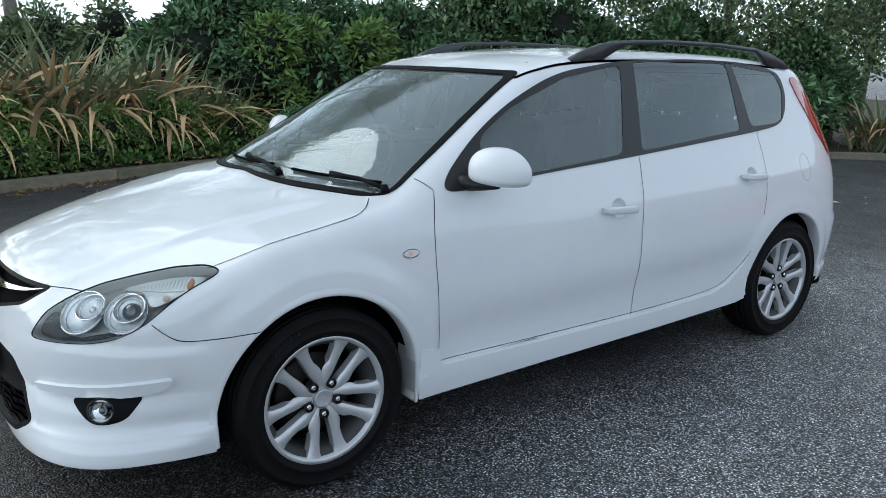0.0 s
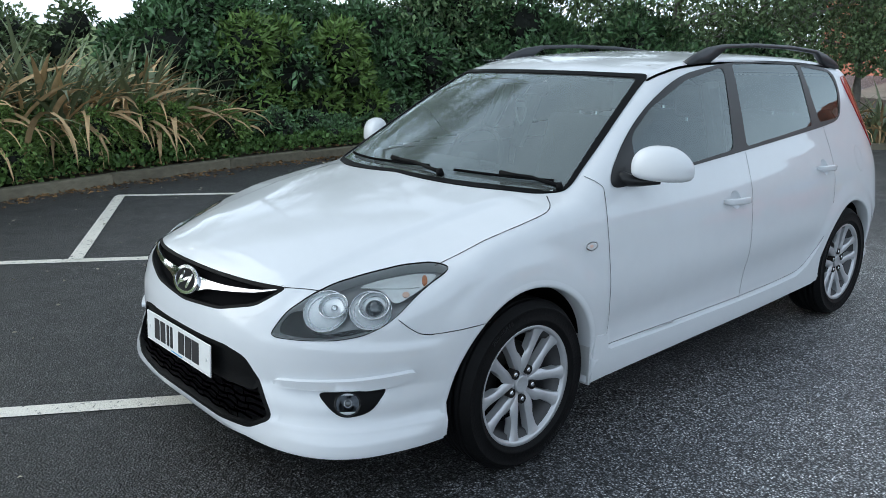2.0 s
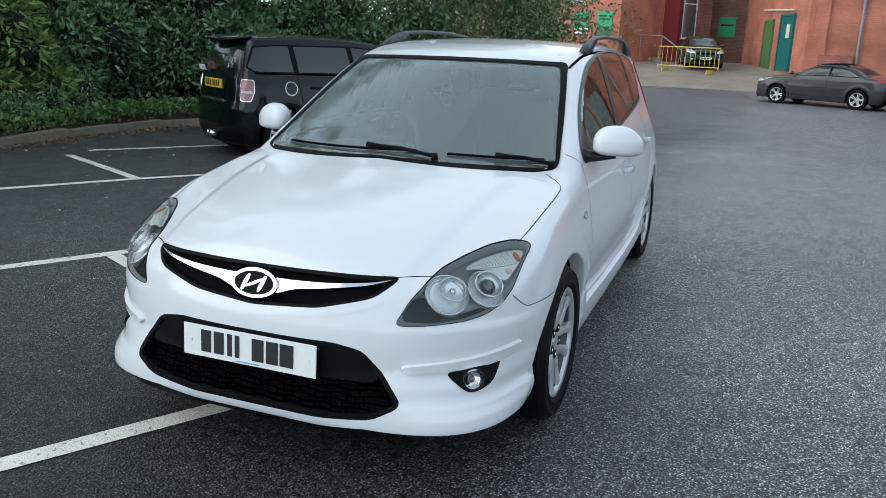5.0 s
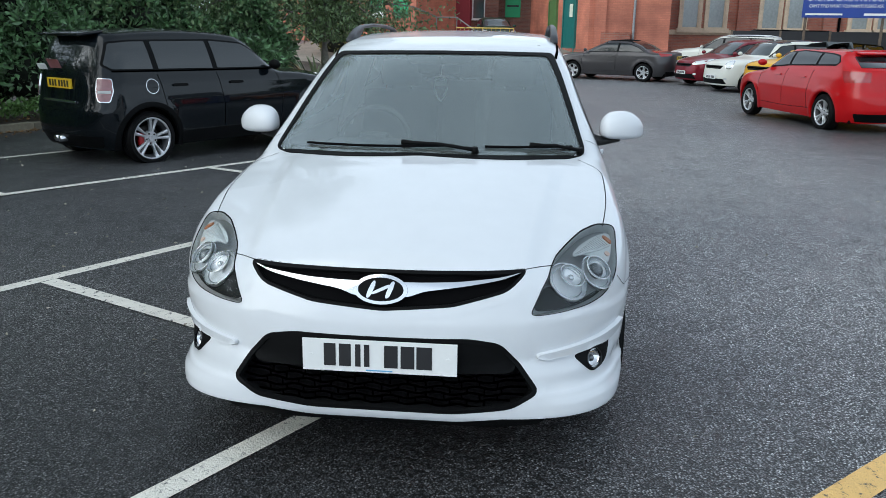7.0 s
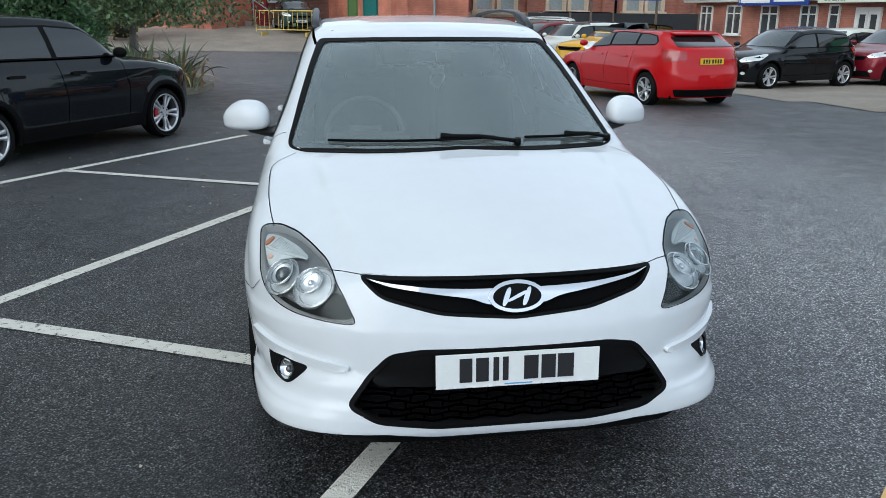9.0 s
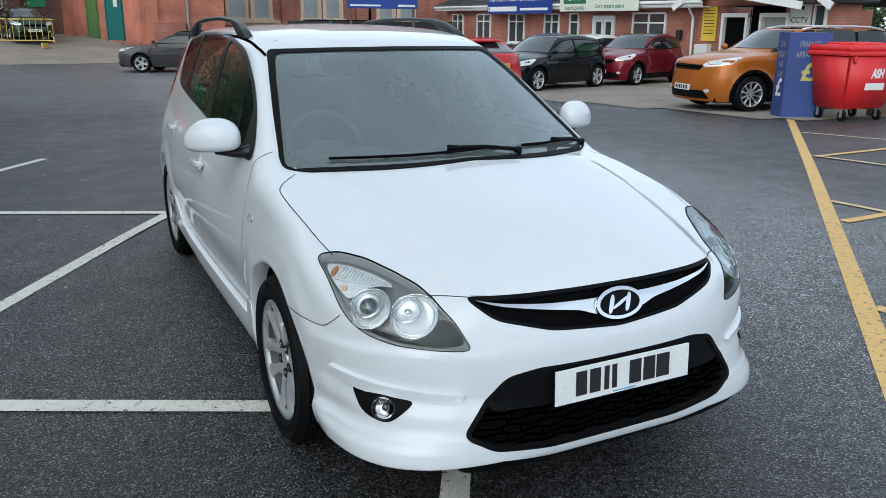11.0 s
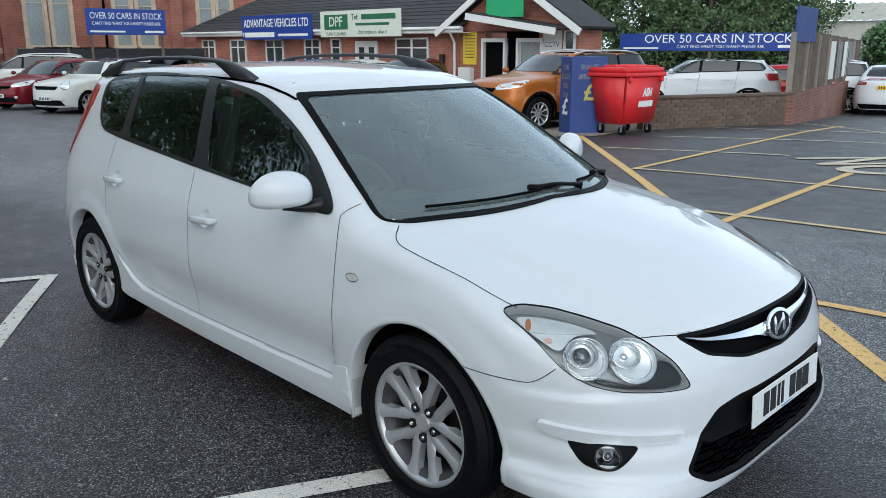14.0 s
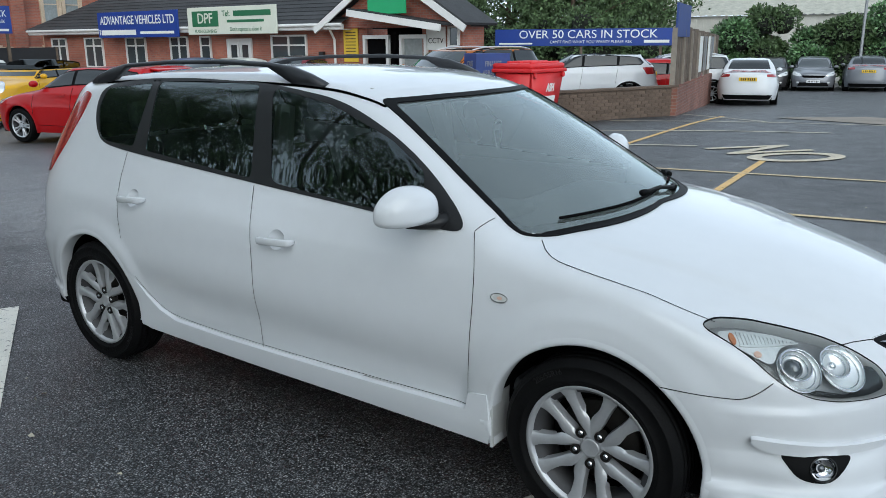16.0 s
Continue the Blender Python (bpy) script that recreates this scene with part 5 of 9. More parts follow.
def front_face(car):
    g = lay("grille", patch(HERO, 0, GRILLE, -0.028, 0.0, 0.03), MATT_BLACK, car, 1, "black upper grille with a chrome wing bar")
    lay("grille_surround", patch(HERO, 0, shrunk(GRILLE, -0.004), 0.001, 0.035, 0.03, hole=shrunk(GRILLE, 0.008), times=0), TRIM, g)
    wing = [(-0.472, 0.727), (-0.40, 0.716), (-0.25, 0.706), (-0.13, 0.703), (0, 0.703), (0.13, 0.703), (0.25, 0.706), (0.40, 0.716), (0.472, 0.727), (0.40, 0.709), (0.27, 0.692), (0.14, 0.676), (0.09, 0.656), (-0.09, 0.656), (-0.14, 0.676), (-0.27, 0.692), (-0.40, 0.709)]
    lay("chrome_bar", patch(HERO, 0, wing, 0.004, 0.02, 0.02, times=1), CHROME, g, 1, "chrome wing-shaped grille bar")
    em = lay("emblem", patch(HERO, 0, ellipse(0, 0.677, 0.086, 0.042), 0.010, 0.016, 0.012, times=0), TRIM, g, 1, "oval chrome-rimmed emblem")
    lay("emblem_rim", patch(HERO, 0, ellipse(0, 0.677, 0.090, 0.046), 0.013, 0.012, 0.012, hole=ellipse(0, 0.677, 0.077, 0.036), times=0), CHROME, em)
    for k in (-0.032, 0.032):
        lay("emblem_bar", patch(HERO, 0, [(k - 0.020, 0.651), (k - 0.003, 0.651), (k + 0.018, 0.703), (k + 0.001, 0.703)], 0.013, 0.004, 0.01, times=1), CHROME, em)
    lay("emblem_bar", patch(HERO, 0, [(-0.034, 0.668), (-0.028, 0.660), (0.036, 0.688), (0.030, 0.696)], 0.0135, 0.004, 0.01, times=1), CHROME, em)
    it = lay("lower_intake", patch(HERO, 0, INTAKE, -0.055, 0.0, 0.04), MATT_BLACK, car, 1, "black lower air intake with cellular mesh")
    lay("intake_surround", patch(HERO, 0, shrunk(INTAKE, -0.003), 0.0015, 0.06, 0.03, hole=shrunk(INTAKE, 0.012), times=0), TRIM, it)
    lay("plate_panel", patch(HERO, 0, [(-0.41, 0.494), (-0.30, 0.512), (0.30, 0.512), (0.41, 0.494), (0.46, 0.42), (0.44, 0.40), (-0.44, 0.40), (-0.46, 0.42)], -0.006, 0.02, 0.03), TRIM, it)
    for k in range(6):
        z = 0.392 - 0.0225 * k
        half = (0.475, 0.49, 0.50, 0.49, 0.44, 0.38)[k]
        n = int(half * 2 / 0.058)
        line = []
        for i in range(n + 1):
            y = -half + 2 * half * i / n
            line += [(y - 0.010, z + 0.0045 * (-1) ** (i + k)), (y + 0.010, z + 0.0045 * (-1) ** (i + k))] if 0 < i < n else [(y, z)]
        lay("mesh_bar", ribbon(HERO, 0, line, 0.0085, -0.014, 0.02), GRID, it)
        for i in range(n):
            y = -half + 2 * half * (i + 0.5) / n
            lay("mesh_link", ribbon(HERO, 0, [(y, z), (y, z - 0.0225)], 0.006, -0.016, 0.012), GRID, it) if k < 5 and abs(y) < half - 0.06 else None
    pl = empty("number_plate", Matrix.Translation((2.256, 0, 0.459)) @ Matrix.Rotation(radians(-3), 4, "Y"))
    pl.parent = car
    pl["label"] = "white front number plate with black bars for characters"
    part("plate", box((0.006, 0.524, 0.112), (0, 0, 0), 0.002), PLATE_WHITE, pl)
    for y, w, h in ((0.168, 0.040, 0.078), (0.116, 0.040, 0.078), (0.072, 0.018, 0.078), (0.042, 0.018, 0.078), (-0.040, 0.046, 0.078), (-0.096, 0.046, 0.078), (-0.152, 0.052, 0.078)):
        part("plate_bar", box((0.003, w, h), (0.0035, -y, 0.003)), INK, pl)
    for y in (-0.232, 0.232):
        part("plate_screw", rod((0.003, y, 0), (0.006, y, 0), 0.007, None, 12), PLATE_WHITE, pl)
    part("plate_maker_bar", box((0.002, 0.09, 0.004), (0.0035, 0.0, -0.048)), material("pale_blue_ink", (0.12, 0.35, 0.6), 0.5), pl)
    lay("front_splitter", patch(HERO, 0, [(-0.57, 0.242), (0.57, 0.242), (0.53, 0.205), (0.40, 0.190), (-0.40, 0.190), (-0.53, 0.205)], -0.002, 0.12, 0.05), TRIM, car, 1, "black plastic lip under the front bumper")


def wipers(car):
    """Two arms with blades, parked along the foot of the windscreen, and the black scuttle under them."""
    lay("scuttle", patch(HERO, 0, [(-0.66, 0.966), (-0.45, 0.976), (0, 0.990), (0.45, 0.976), (0.66, 0.966), (0.66, 0.958), (0.45, 0.967), (0, 0.982), (-0.45, 0.967), (-0.66, 0.958)], 0.004, 0.01, 0.03), TRIM, car, 1, "black plastic scuttle panel")
    for pv, tip, b0, b1 in (((0.70, 0.972), (0.47, 1.000), (0.66, 0.992), (0.275, 1.006)), ((0.235, 0.992), (-0.09, 1.013), (0.14, 1.012), (-0.55, 0.994))):
        line = dense([pv, ((pv[0] + tip[0]) / 2, (pv[1] + tip[1]) / 2 + 0.008), tip], 0.05)
        q = HERO.lift(0, line)
        n = HERO.normals(q)
        w = part("wiper", tube(q + n * np.linspace(0.016, 0.020, len(q))[:, None], [0.010] + [0.008] * (len(q) - 2) + [0.013], 8), TRIM, car, "black windscreen wiper", True)
        q = HERO.lift(0, dense([b0, b1], 0.06))
        n = HERO.normals(q)
        part("wiper_blade", tube(q + n * 0.010, 0.006, 6), MATT_BLACK, w)
        c = HERO.lift(0, np.array([pv]))[0]
        part("wiper_pivot", rod(c, c + np.array((0.008, 0, 0.024)), 0.017, 0.013, 14), TRIM, w, "", True)


def seat(car, x, y, name="front_seat"):
    st = empty(name, Matrix.Translation((x, y, 0.0)))
    st.parent = car
    part("seat_cushion", box((0.52, 0.50, 0.16), (0.05, 0, 0.52), 0.05), CLOTH, st, "", True)
    part("seat_back", box((0.15, 0.48, 0.62), (-0.27, 0, 0.84), 0.06, Matrix.Rotation(radians(-18), 4, "Y")), CLOTH, st, "", True)
    part("headrest", box((0.10, 0.27, 0.17), (-0.40, 0, 1.24), 0.045, Matrix.Rotation(radians(-10), 4, "Y")), CLOTH, st, "", True)
    for k in (-0.06, 0.06):
        part("headrest_post", rod((-0.37, k, 1.08), (-0.39, k, 1.20), 0.007), CHROME, st)


def cabin(car):
    for y in (-0.36, 0.36):
        seat(car, -0.10, y)
    for y in (-0.38, 0.0, 0.38):
        seat(car, -1.02, y, "rear_seat")
    bm = join(box((0.40, 1.36, 0.26), (0.78, 0, 0.80), 0.06), box((0.30, 1.14, 0.05), (0.96, 0, 0.905), 0.02), box((0.20, 0.40, 0.08), (0.68, -0.36, 0.93), 0.035))
    part("dashboard", bm, DASH, car, "dark grey dashboard", True)
    ring = []
    for k in range(33):
        a = 2 * math.pi * k / 32
        ring.append((0.46 - 0.19 * math.sin(a) * 0.42, -0.36 + 0.19 * math.cos(a), 0.93 + 0.19 * math.sin(a) * 0.9))
    sw = part("steering_wheel", tube(ring, 0.015, 10), DASH, car, "", True)
    part("wheel_boss", join(box((0.05, 0.16, 0.10), (0.47, -0.36, 0.93), 0.02), box((0.03, 0.36, 0.03), (0.47, -0.36, 0.93), 0.01)), DASH, sw, "", True)
    part("rear_view_mirror", join(box((0.03, 0.22, 0.065), (0.40, -0.02, 1.315), 0.02), rod((0.41, 0, 1.33), (0.50, 0, 1.37), 0.01)), DASH, car, "", True)
    part("cabin_floor", box((3.2, 1.40, 0.05), (-0.4, 0, 0.40), 0.01), CLOTH, car)
    part("rear_load_cover", box((0.62, 1.24, 0.03), (-1.72, 0, 0.93), 0.01), CLOTH, car)
    for s in (1, -1):
        part("door_card", box((1.9, 0.05, 0.56), (-0.15, s * 0.745, 0.70), 0.02), DASH, car)
        part("b_pillar_trim", tube([(-0.20, s * 0.67, 0.95), (-0.26, s * 0.545, 1.34)], 0.045, 8), HEADLINING, car)
        part("seat_belt", box((0.004, 0.045, 0.5), (-0.20, s * 0.66, 1.08), 0.0, Matrix.Rotation(s * radians(12), 4, "X")), HEADLINING, car)
    part("headlining", box((1.9, 1.02, 0.02), (-0.75, 0, 1.42), 0.008), HEADLINING, car)
    # a small shield pennant hung from the mirror
    pts = [(-0.032, 0.05), (0.0, 0.062), (0.032, 0.05), (0.036, 0.0), (0.02, -0.045), (0.0, -0.07), (-0.02, -0.045), (-0.036, 0.0)]
    out = [(0.49, 0.9 * y, 1.213 + 0.95 * z) for y, z in pts]
    pen = part("pennant", tube(out + out[:1], 0.005, 6), PLATE_WHITE, car, "small white shield pennant hanging inside")
    part("pennant_band", box((0.003, 0.056, 0.024), (0.49, 0, 1.240)), PLATE_WHITE, pen)
    part("pennant_cord", rod((0.49, 0, 1.27), (0.43, 0, 1.325), 0.002), PLATE_WHITE, pen)


hero = build_hero()

# ---- the other cars ----
CAR_WINDOW = material("dark_car_window", (0.014, 0.018, 0.020), 0.04, spec=0.65, vary=0.05, scale=3)
CAR_SCREEN = material("sky_lit_car_screen", (0.05, 0.06, 0.065), 0.05, spec=0.9, vary=0.1, scale=3)
GREY_ALLOY = material("bright_alloy", (0.62, 0.63, 0.65), 0.3, 0.7, vary=0.08, scale=8)
WHEELS = {}
for key, (r, rim, n, st) in {"mini": (0.306, 0.236, 10, "twin"), "ten": (0.318, 0.215, 10, "thin"), "five": (0.318, 0.220, 10, "twin"), "suv": (0.345, 0.232, 10, "thin")}.items():
    WHEELS[key] = (wheel_meshes(r, rim, 0.21, n, st, GREY_ALLOY), r)


def plain_car(name, label, at, turn, paint, xf, xr, wb, half, high, hood, cowl, head, rear, belt, wheel="ten", pillars=(0.0,), tail_in=0.10, boot=None, k=0.06,
              plate_f=PLATE_WHITE, grille=True, roof_mat=None, rails=False, cladding=False, slope=0.0, stripe_glass=CAR_WINDOW, mirror_mat=None, red_caliper=False, lamp_round=False, spoiler=False, quarter=True, cell=0.075, mini_tail=False):
    """A car from a few measures: nose and tail x, wheelbase, half width, height, bonnet lip, cowl, screen head, roof end (x, z), belt height."""
    x, y = at
    wm, wr = WHEELS[wheel]
    top = [(xf + 0.06, hood - 0.16), (xf - 0.02, hood - 0.05), (xf - 0.10, hood), (xf - 0.40, hood + 0.45 * (cowl[1] - hood)), (cowl[0] + 0.12, cowl[1] - 0.03), cowl, (head[0] + 0.08, head[1] - 0.03), (head[0] - 0.10, head[1] + 0.25 * (high - head[1]) + 0.01), (head[0] * 0.45 + rear[0] * 0.55, high), rear]
    if boot:
        top += [(boot[0], boot[1]), (xr + 0.10, boot[1] - 0.03), (xr - 0.05, boot[1] - 0.12)]
        tail = [(0.2, xr + 0.10), (0.45, xr), (0.65, xr + 0.01), (boot[1], xr + 0.04), (high, xr + 0.05)]
    else:
        top += [(rear[0] - 0.4, rear[1] - 0.05)]
        tail = [(0.2, xr + 0.10), (0.42, xr), (0.62, xr + 0.01), (0.72, xr + 0.04), (belt + 0.02, xr + tail_in), (rear[1] - 0.08, rear[0] - 0.06), (high + 0.05, rear[0] + 0.05)]
    sh = Shape(half, curve((0.14, 0.91), (0.30, 0.962), (0.45, 0.985), (0.62, 1.0), (belt - 0.14, 0.972), (belt, 0.915), (belt + 0.22, 0.82), (high - 0.10, 0.715), (high + 0.08, 0.60)),
               curve((xr, 0.95), (-0.8, 0.995), (0.4, 1.0), (xf, 0.98)), curve((0.12, xf - 0.14), (0.22, xf - 0.03), (0.45, xf), (0.60, xf - 0.02), (hood, xf - 0.08), (1.1, xf - 0.25)),
               curve(*tail), curve(*top), curve((xr, 0.06), (head[0], 0.05), (cowl[0], 0.05), (xf, 0.16)), (wb / 2, -wb / 2), wr, wr + 0.055,
               front_x0=wb / 2 + 0.12, rear_x0=-wb / 2 - 0.12, nf=2.8, nr=3.2, bend=(head[0] - 0.1, cowl[0] + 0.25, 0.35), k=k, flare=0.018)
    car = empty(name, Matrix.Translation((x, y, ground_z(x, y))) @ Matrix.Rotation(radians(turn), 4, "Z"), label, "car", "parked cars")
    p, quads, nrm = skin(sh, cell, 0.20, 0.60, sh.fx, sh.rx)
    c = p[quads].mean(1)
    keep = np.ones(len(c), bool)
    for wx in sh.wheels:
        keep &= ~((np.hypot(c[:, 0] - wx, c[:, 2] - wr) < sh.arch_r + 0.01) & (c[:, 1] > 0.4))
    roof = (nrm[quads].mean(1)[:, 2] > 0.8) & (c[:, 0] < head[0] + 0.02) & (c[:, 2] > high - 0.12)
    a = p[quads[0]]
    turned = np.dot(np.cross(a[1] - a[0], a[2] - a[0]), nrm[quads[0][0]]) > 0
    for nm, sel, mat in (("body", keep & ~roof, paint), ("roof", keep & roof, roof_mat or paint)):
        q = [tuple(f) if turned else tuple(f[::-1]) for f in quads[sel]]
        n0 = len(p)
        v2, f2, n2 = mirrored((list(p), q, list(nrm)))
        me = mesh_of(nm, list(p) + v2, q + [tuple(i + n0 for i in f) for f in f2], mat, True, normals=list(nrm) + n2)
        link(nm, me, car)
    part("underbody", box((xf - xr - 0.5, half * 1.6, 0.14), ((xf + xr) / 2, 0, 0.25), 0.02), MATT_BLACK, car)
    xa, xb = cowl[0] - 0.20, rear[0] - (0.02 if not boot else -0.05)
    zt = high - 0.085
    sl = (cowl[0] - head[0]) / (head[1] - cowl[1])
    dlo = [(xa, belt + 0.005), (xa - sl * (zt - belt) * 0.62, belt + (zt - belt) * 0.70), (head[0] - 0.12, zt - 0.03), (head[0] - 0.55, zt), (xb + 0.30, zt - 0.01), (xb + 0.05, zt - 0.06), (xb - 0.06, belt + 0.10 + slope), (xb + 0.02, belt + 0.035 + slope), (0, belt + 0.01 + slope * 0.4)]
    if boot:
        dlo = dlo[:4] + [(xb + 0.30, zt - 0.02), (xb - 0.05, zt - 0.12), (xb - 0.30, belt + 0.10), (xb - 0.34, belt + 0.03), (0, belt + 0.01)]
    dlo = [(px, min(pz, float(sh.top(px)) - 0.105)) for px, pz in dlo]
    cuts = [xa + 0.1] + list(pillars) + [xb - 0.4]
    for s in (1, -1):
        lay("window_frame", patch(sh, 90, side_view(dlo), 0.003, 0.01, 0.05), TRIM, car, s)
        for i, (c0, c1) in enumerate(zip(cuts, cuts[1:])):
            inner = shrunk(side_view(dlo), 0.022)
            lo, hi = -c0 + 0.035, -c1 - 0.035
            lean = 0.06
            poly = [q for q in dense(inner, 0.06, True)]
            poly = np.array(poly)
            poly[:, 0] = np.clip(poly[:, 0], lo + lean * (poly[:, 1] - belt), hi + lean * (poly[:, 1] - belt) * 1.0)
            keepq = [poly[0]]
            for q in poly[1:]:
                if np.linalg.norm(q - keepq[-1]) > 0.012:
                    keepq.append(q)
            if np.ptp(np.array(keepq)[:, 0]) > 0.12:
                lay("side_window", patch(sh, 90, keepq, 0.008, 0.004, 0.05, times=0), stripe_glass, car, s)
        for wx in sh.wheels:
            arch_lip(sh, wx, car, TRIM if cladding else paint, s, sh.arch_r, reach=0.058)
            put_wheel(car, wm, Matrix.Translation((wx, s * (half - 0.115), wr)) @ (Matrix.Identity(4) if s > 0 else Matrix.Rotation(math.pi, 4, "Z")), 0.4 * wx, 5)
            if red_caliper:
                part("brake_caliper", box((0.07, 0.05, 0.15), (wx - 0.11, s * (half - 0.09), wr), 0.015), RED_LENS, car)
        for d0 in cuts[1:-1]:
            lay("shut_line", ribbon(sh, 90, side_view([(d0 + 0.0, belt - 0.01), (d0 + 0.06, 0.65), (d0 + 0.05, 0.34)]), 0.007, 0.002), GAP, car, s)
            hx = d0 + 0.16
            lay("door_handle", patch(sh, 90, side_view([(hx, belt - 0.12), (hx + 0.20, belt - 0.125), (hx + 0.20, belt - 0.155), (hx, belt - 0.15)]), 0.022, 0.02, 0.05), mirror_mat or paint, car, s)
        lay("shut_line", ribbon(sh, 90, side_view([(xa - 0.02, belt), (xa + 0.05, 0.7), (xa + 0.02, 0.34), (cuts[1], 0.33), (-wb / 2 + 0.45, 0.36)]), 0.007, 0.002), GAP, car, s)
        if cladding:
            lay("sill_cladding", patch(sh, 90, side_view([(wb / 2 - 0.40, 0.36), (-wb / 2 + 0.40, 0.36), (-wb / 2 + 0.40, 0.21), (wb / 2 - 0.40, 0.21)]), 0.012, 0.02, 0.12), TRIM, car, s)
        bm = bmesh.new()
        bmesh.ops.create_uvsphere(bm, u_segments=16, v_segments=10, radius=1.0, matrix=Matrix.Translation((xa - 0.10, s * (half + 0.03), belt + 0.06)) @ Matrix.Diagonal((0.060, 0.095, 0.062, 1)))
        part("door_mirror", bm, mirror_mat or paint, car, "", True)
        # lamps: u runs round the corner, seen from 45 degrees ahead or behind
        fu = lambda px, py: 0.7071 * (py - px)
        if lamp_round:
            lm = lay("headlamp", patch(sh, 30, ellipse(-math.sin(radians(30)) * (xf - 0.2) + math.cos(radians(30)) * (half * 0.72), hood - 0.07, 0.115, 0.115), 0.004, 0.01, 0.05, times=0), CLEAR_LAMP, car, s)
            lay("lamp_rim", patch(sh, 30, ellipse(-math.sin(radians(30)) * (xf - 0.2) + math.cos(radians(30)) * (half * 0.72), hood - 0.07, 0.122, 0.122), 0.006, 0.01, 0.04, hole=ellipse(-math.sin(radians(30)) * (xf - 0.2) + math.cos(radians(30)) * (half * 0.72), hood - 0.07, 0.105, 0.105), times=0), CHROME, lm, s)
        else:
            u0, u1 = fu(xf - 0.10, half * 0.52), fu(xf - 0.62, half)
            lm = lay("headlamp", patch(sh, 45, [(u0, hood - 0.10), (u0 + 0.10, hood - 0.035), (u1 - 0.05, hood + 0.055), (u1, hood + 0.04), (u1 - 0.16, hood - 0.08), (u0 + 0.05, hood - 0.145)], 0.006, 0.015, 0.06), CLEAR_LAMP, car, s, "clear headlamp")
            mu, mz = (u0 + u1) / 2, hood - 0.035
            lay("lamp_reflector", patch(sh, 45, ellipse(mu - 0.05, mz - 0.02, 0.06, 0.035, 16), 0.010, 0.004, 0.04, times=0), LAMP_GREY, lm, s)
        lay("fog_lamp", patch(sh, 30, ellipse(-0.5 * (xf - 0.10) + 0.866 * half * 0.70, 0.40, 0.055, 0.035, 14), 0.008, 0.012, 0.04, times=0), CLEAR_LAMP, car, s)
        if mini_tail:
            tu = 0.7071 * (-(xr + 0.16)) - 0.7071 * half * 0.86
            tl = lay("tail_lamp", patch(sh, 135, [(tu - 0.085, 0.985), (tu + 0.075, 0.995), (tu + 0.090, 0.830), (tu + 0.07, 0.735), (tu - 0.06, 0.730), (tu - 0.10, 0.850)], 0.016, 0.02, 0.03), CHROME, car, s, "chrome-rimmed upright tail lamp")
            lay("lamp_lens", patch(sh, 135, shrunk([(tu - 0.085, 0.985), (tu + 0.075, 0.995), (tu + 0.090, 0.83), (tu + 0.07, 0.735), (tu - 0.06, 0.730), (tu - 0.10, 0.85)], 0.009), 0.020, 0.006, 0.03, times=0), PINK_LENS, tl, s, "pale pink ribbed lamp lens")
            lay("lamp_band", patch(sh, 135, [(tu - 0.07, 0.860), (tu + 0.062, 0.860), (tu + 0.064, 0.830), (tu - 0.074, 0.830)], 0.022, 0.004, 0.03, times=0), LAMP_GREY, tl, s)
            lay("waist_strip", ribbon(sh, 90, side_view([(xa + 0.02, belt + 0.004), (0, belt + 0.010), (xb + 0.02, belt + 0.035)]), 0.014, 0.012), CHROME, car, s)
            part("exhaust_pipe", tube([(xr + 0.12, s * 0.045, 0.30), (xr - 0.03, s * 0.045, 0.30)], 0.036, 14), CHROME, car, "", True)
            if s < 0:
                lay("fuel_cap", patch(sh, 90, ellipse(1.22, 0.89, 0.072, 0.075, 24), 0.012, 0.012, 0.03, times=0), BLACK_PAINT, car, s, "round fuel cap")
                lay("fuel_cap_ring", patch(sh, 90, ellipse(1.22, 0.89, 0.080, 0.082, 24), 0.008, 0.008, 0.03, hole=ellipse(1.22, 0.89, 0.072, 0.070, 24), times=0), CHROME, car, s)
            continue
        r0, r1 = 0.7071 * (-(xr + 0.45)) - 0.7071 * half, 0.7071 * (-(xr + 0.10)) - 0.7071 * (half * 0.62)
        zl = (boot[1] if boot else belt) - 0.05
        lay("tail_lamp", patch(sh, 135, [(r0 + 0.03, zl + 0.07), (r1, zl + 0.06), (r1 + 0.02, zl - 0.10), (r0 + 0.10, zl - 0.12)], 0.007, 0.015, 0.06), RED_LENS, car, s, "red tail lamp")
    hw = half * 0.69
    lay("windscreen", patch(sh, 0, [(-hw * 0.84, head[1] - 0.02), (hw * 0.84, head[1] - 0.02), (hw * 1.12, cowl[1] + 0.02), (-hw * 1.12, cowl[1] + 0.02)], 0.009, 0.012, 0.06), CAR_SCREEN, car, 1, "windscreen")
    if not boot:
        lay("rear_windscreen", patch(sh, 180, [(-hw * 0.85, min(high - 0.13, rear[1] - 0.12)), (hw * 0.85, min(high - 0.13, rear[1] - 0.12)), (hw * 1.0, belt + 0.08), (-hw * 1.0, belt + 0.08)], 0.009, 0.012, 0.06), CAR_WINDOW, car)
    else:
        lay("rear_windscreen", patch(sh, 180, [(-hw * 0.85, high - 0.06), (hw * 0.85, high - 0.06), (hw * 1.0, boot[1] + 0.06), (-hw * 1.0, boot[1] + 0.06)], 0.009, 0.012, 0.06), CAR_WINDOW, car)
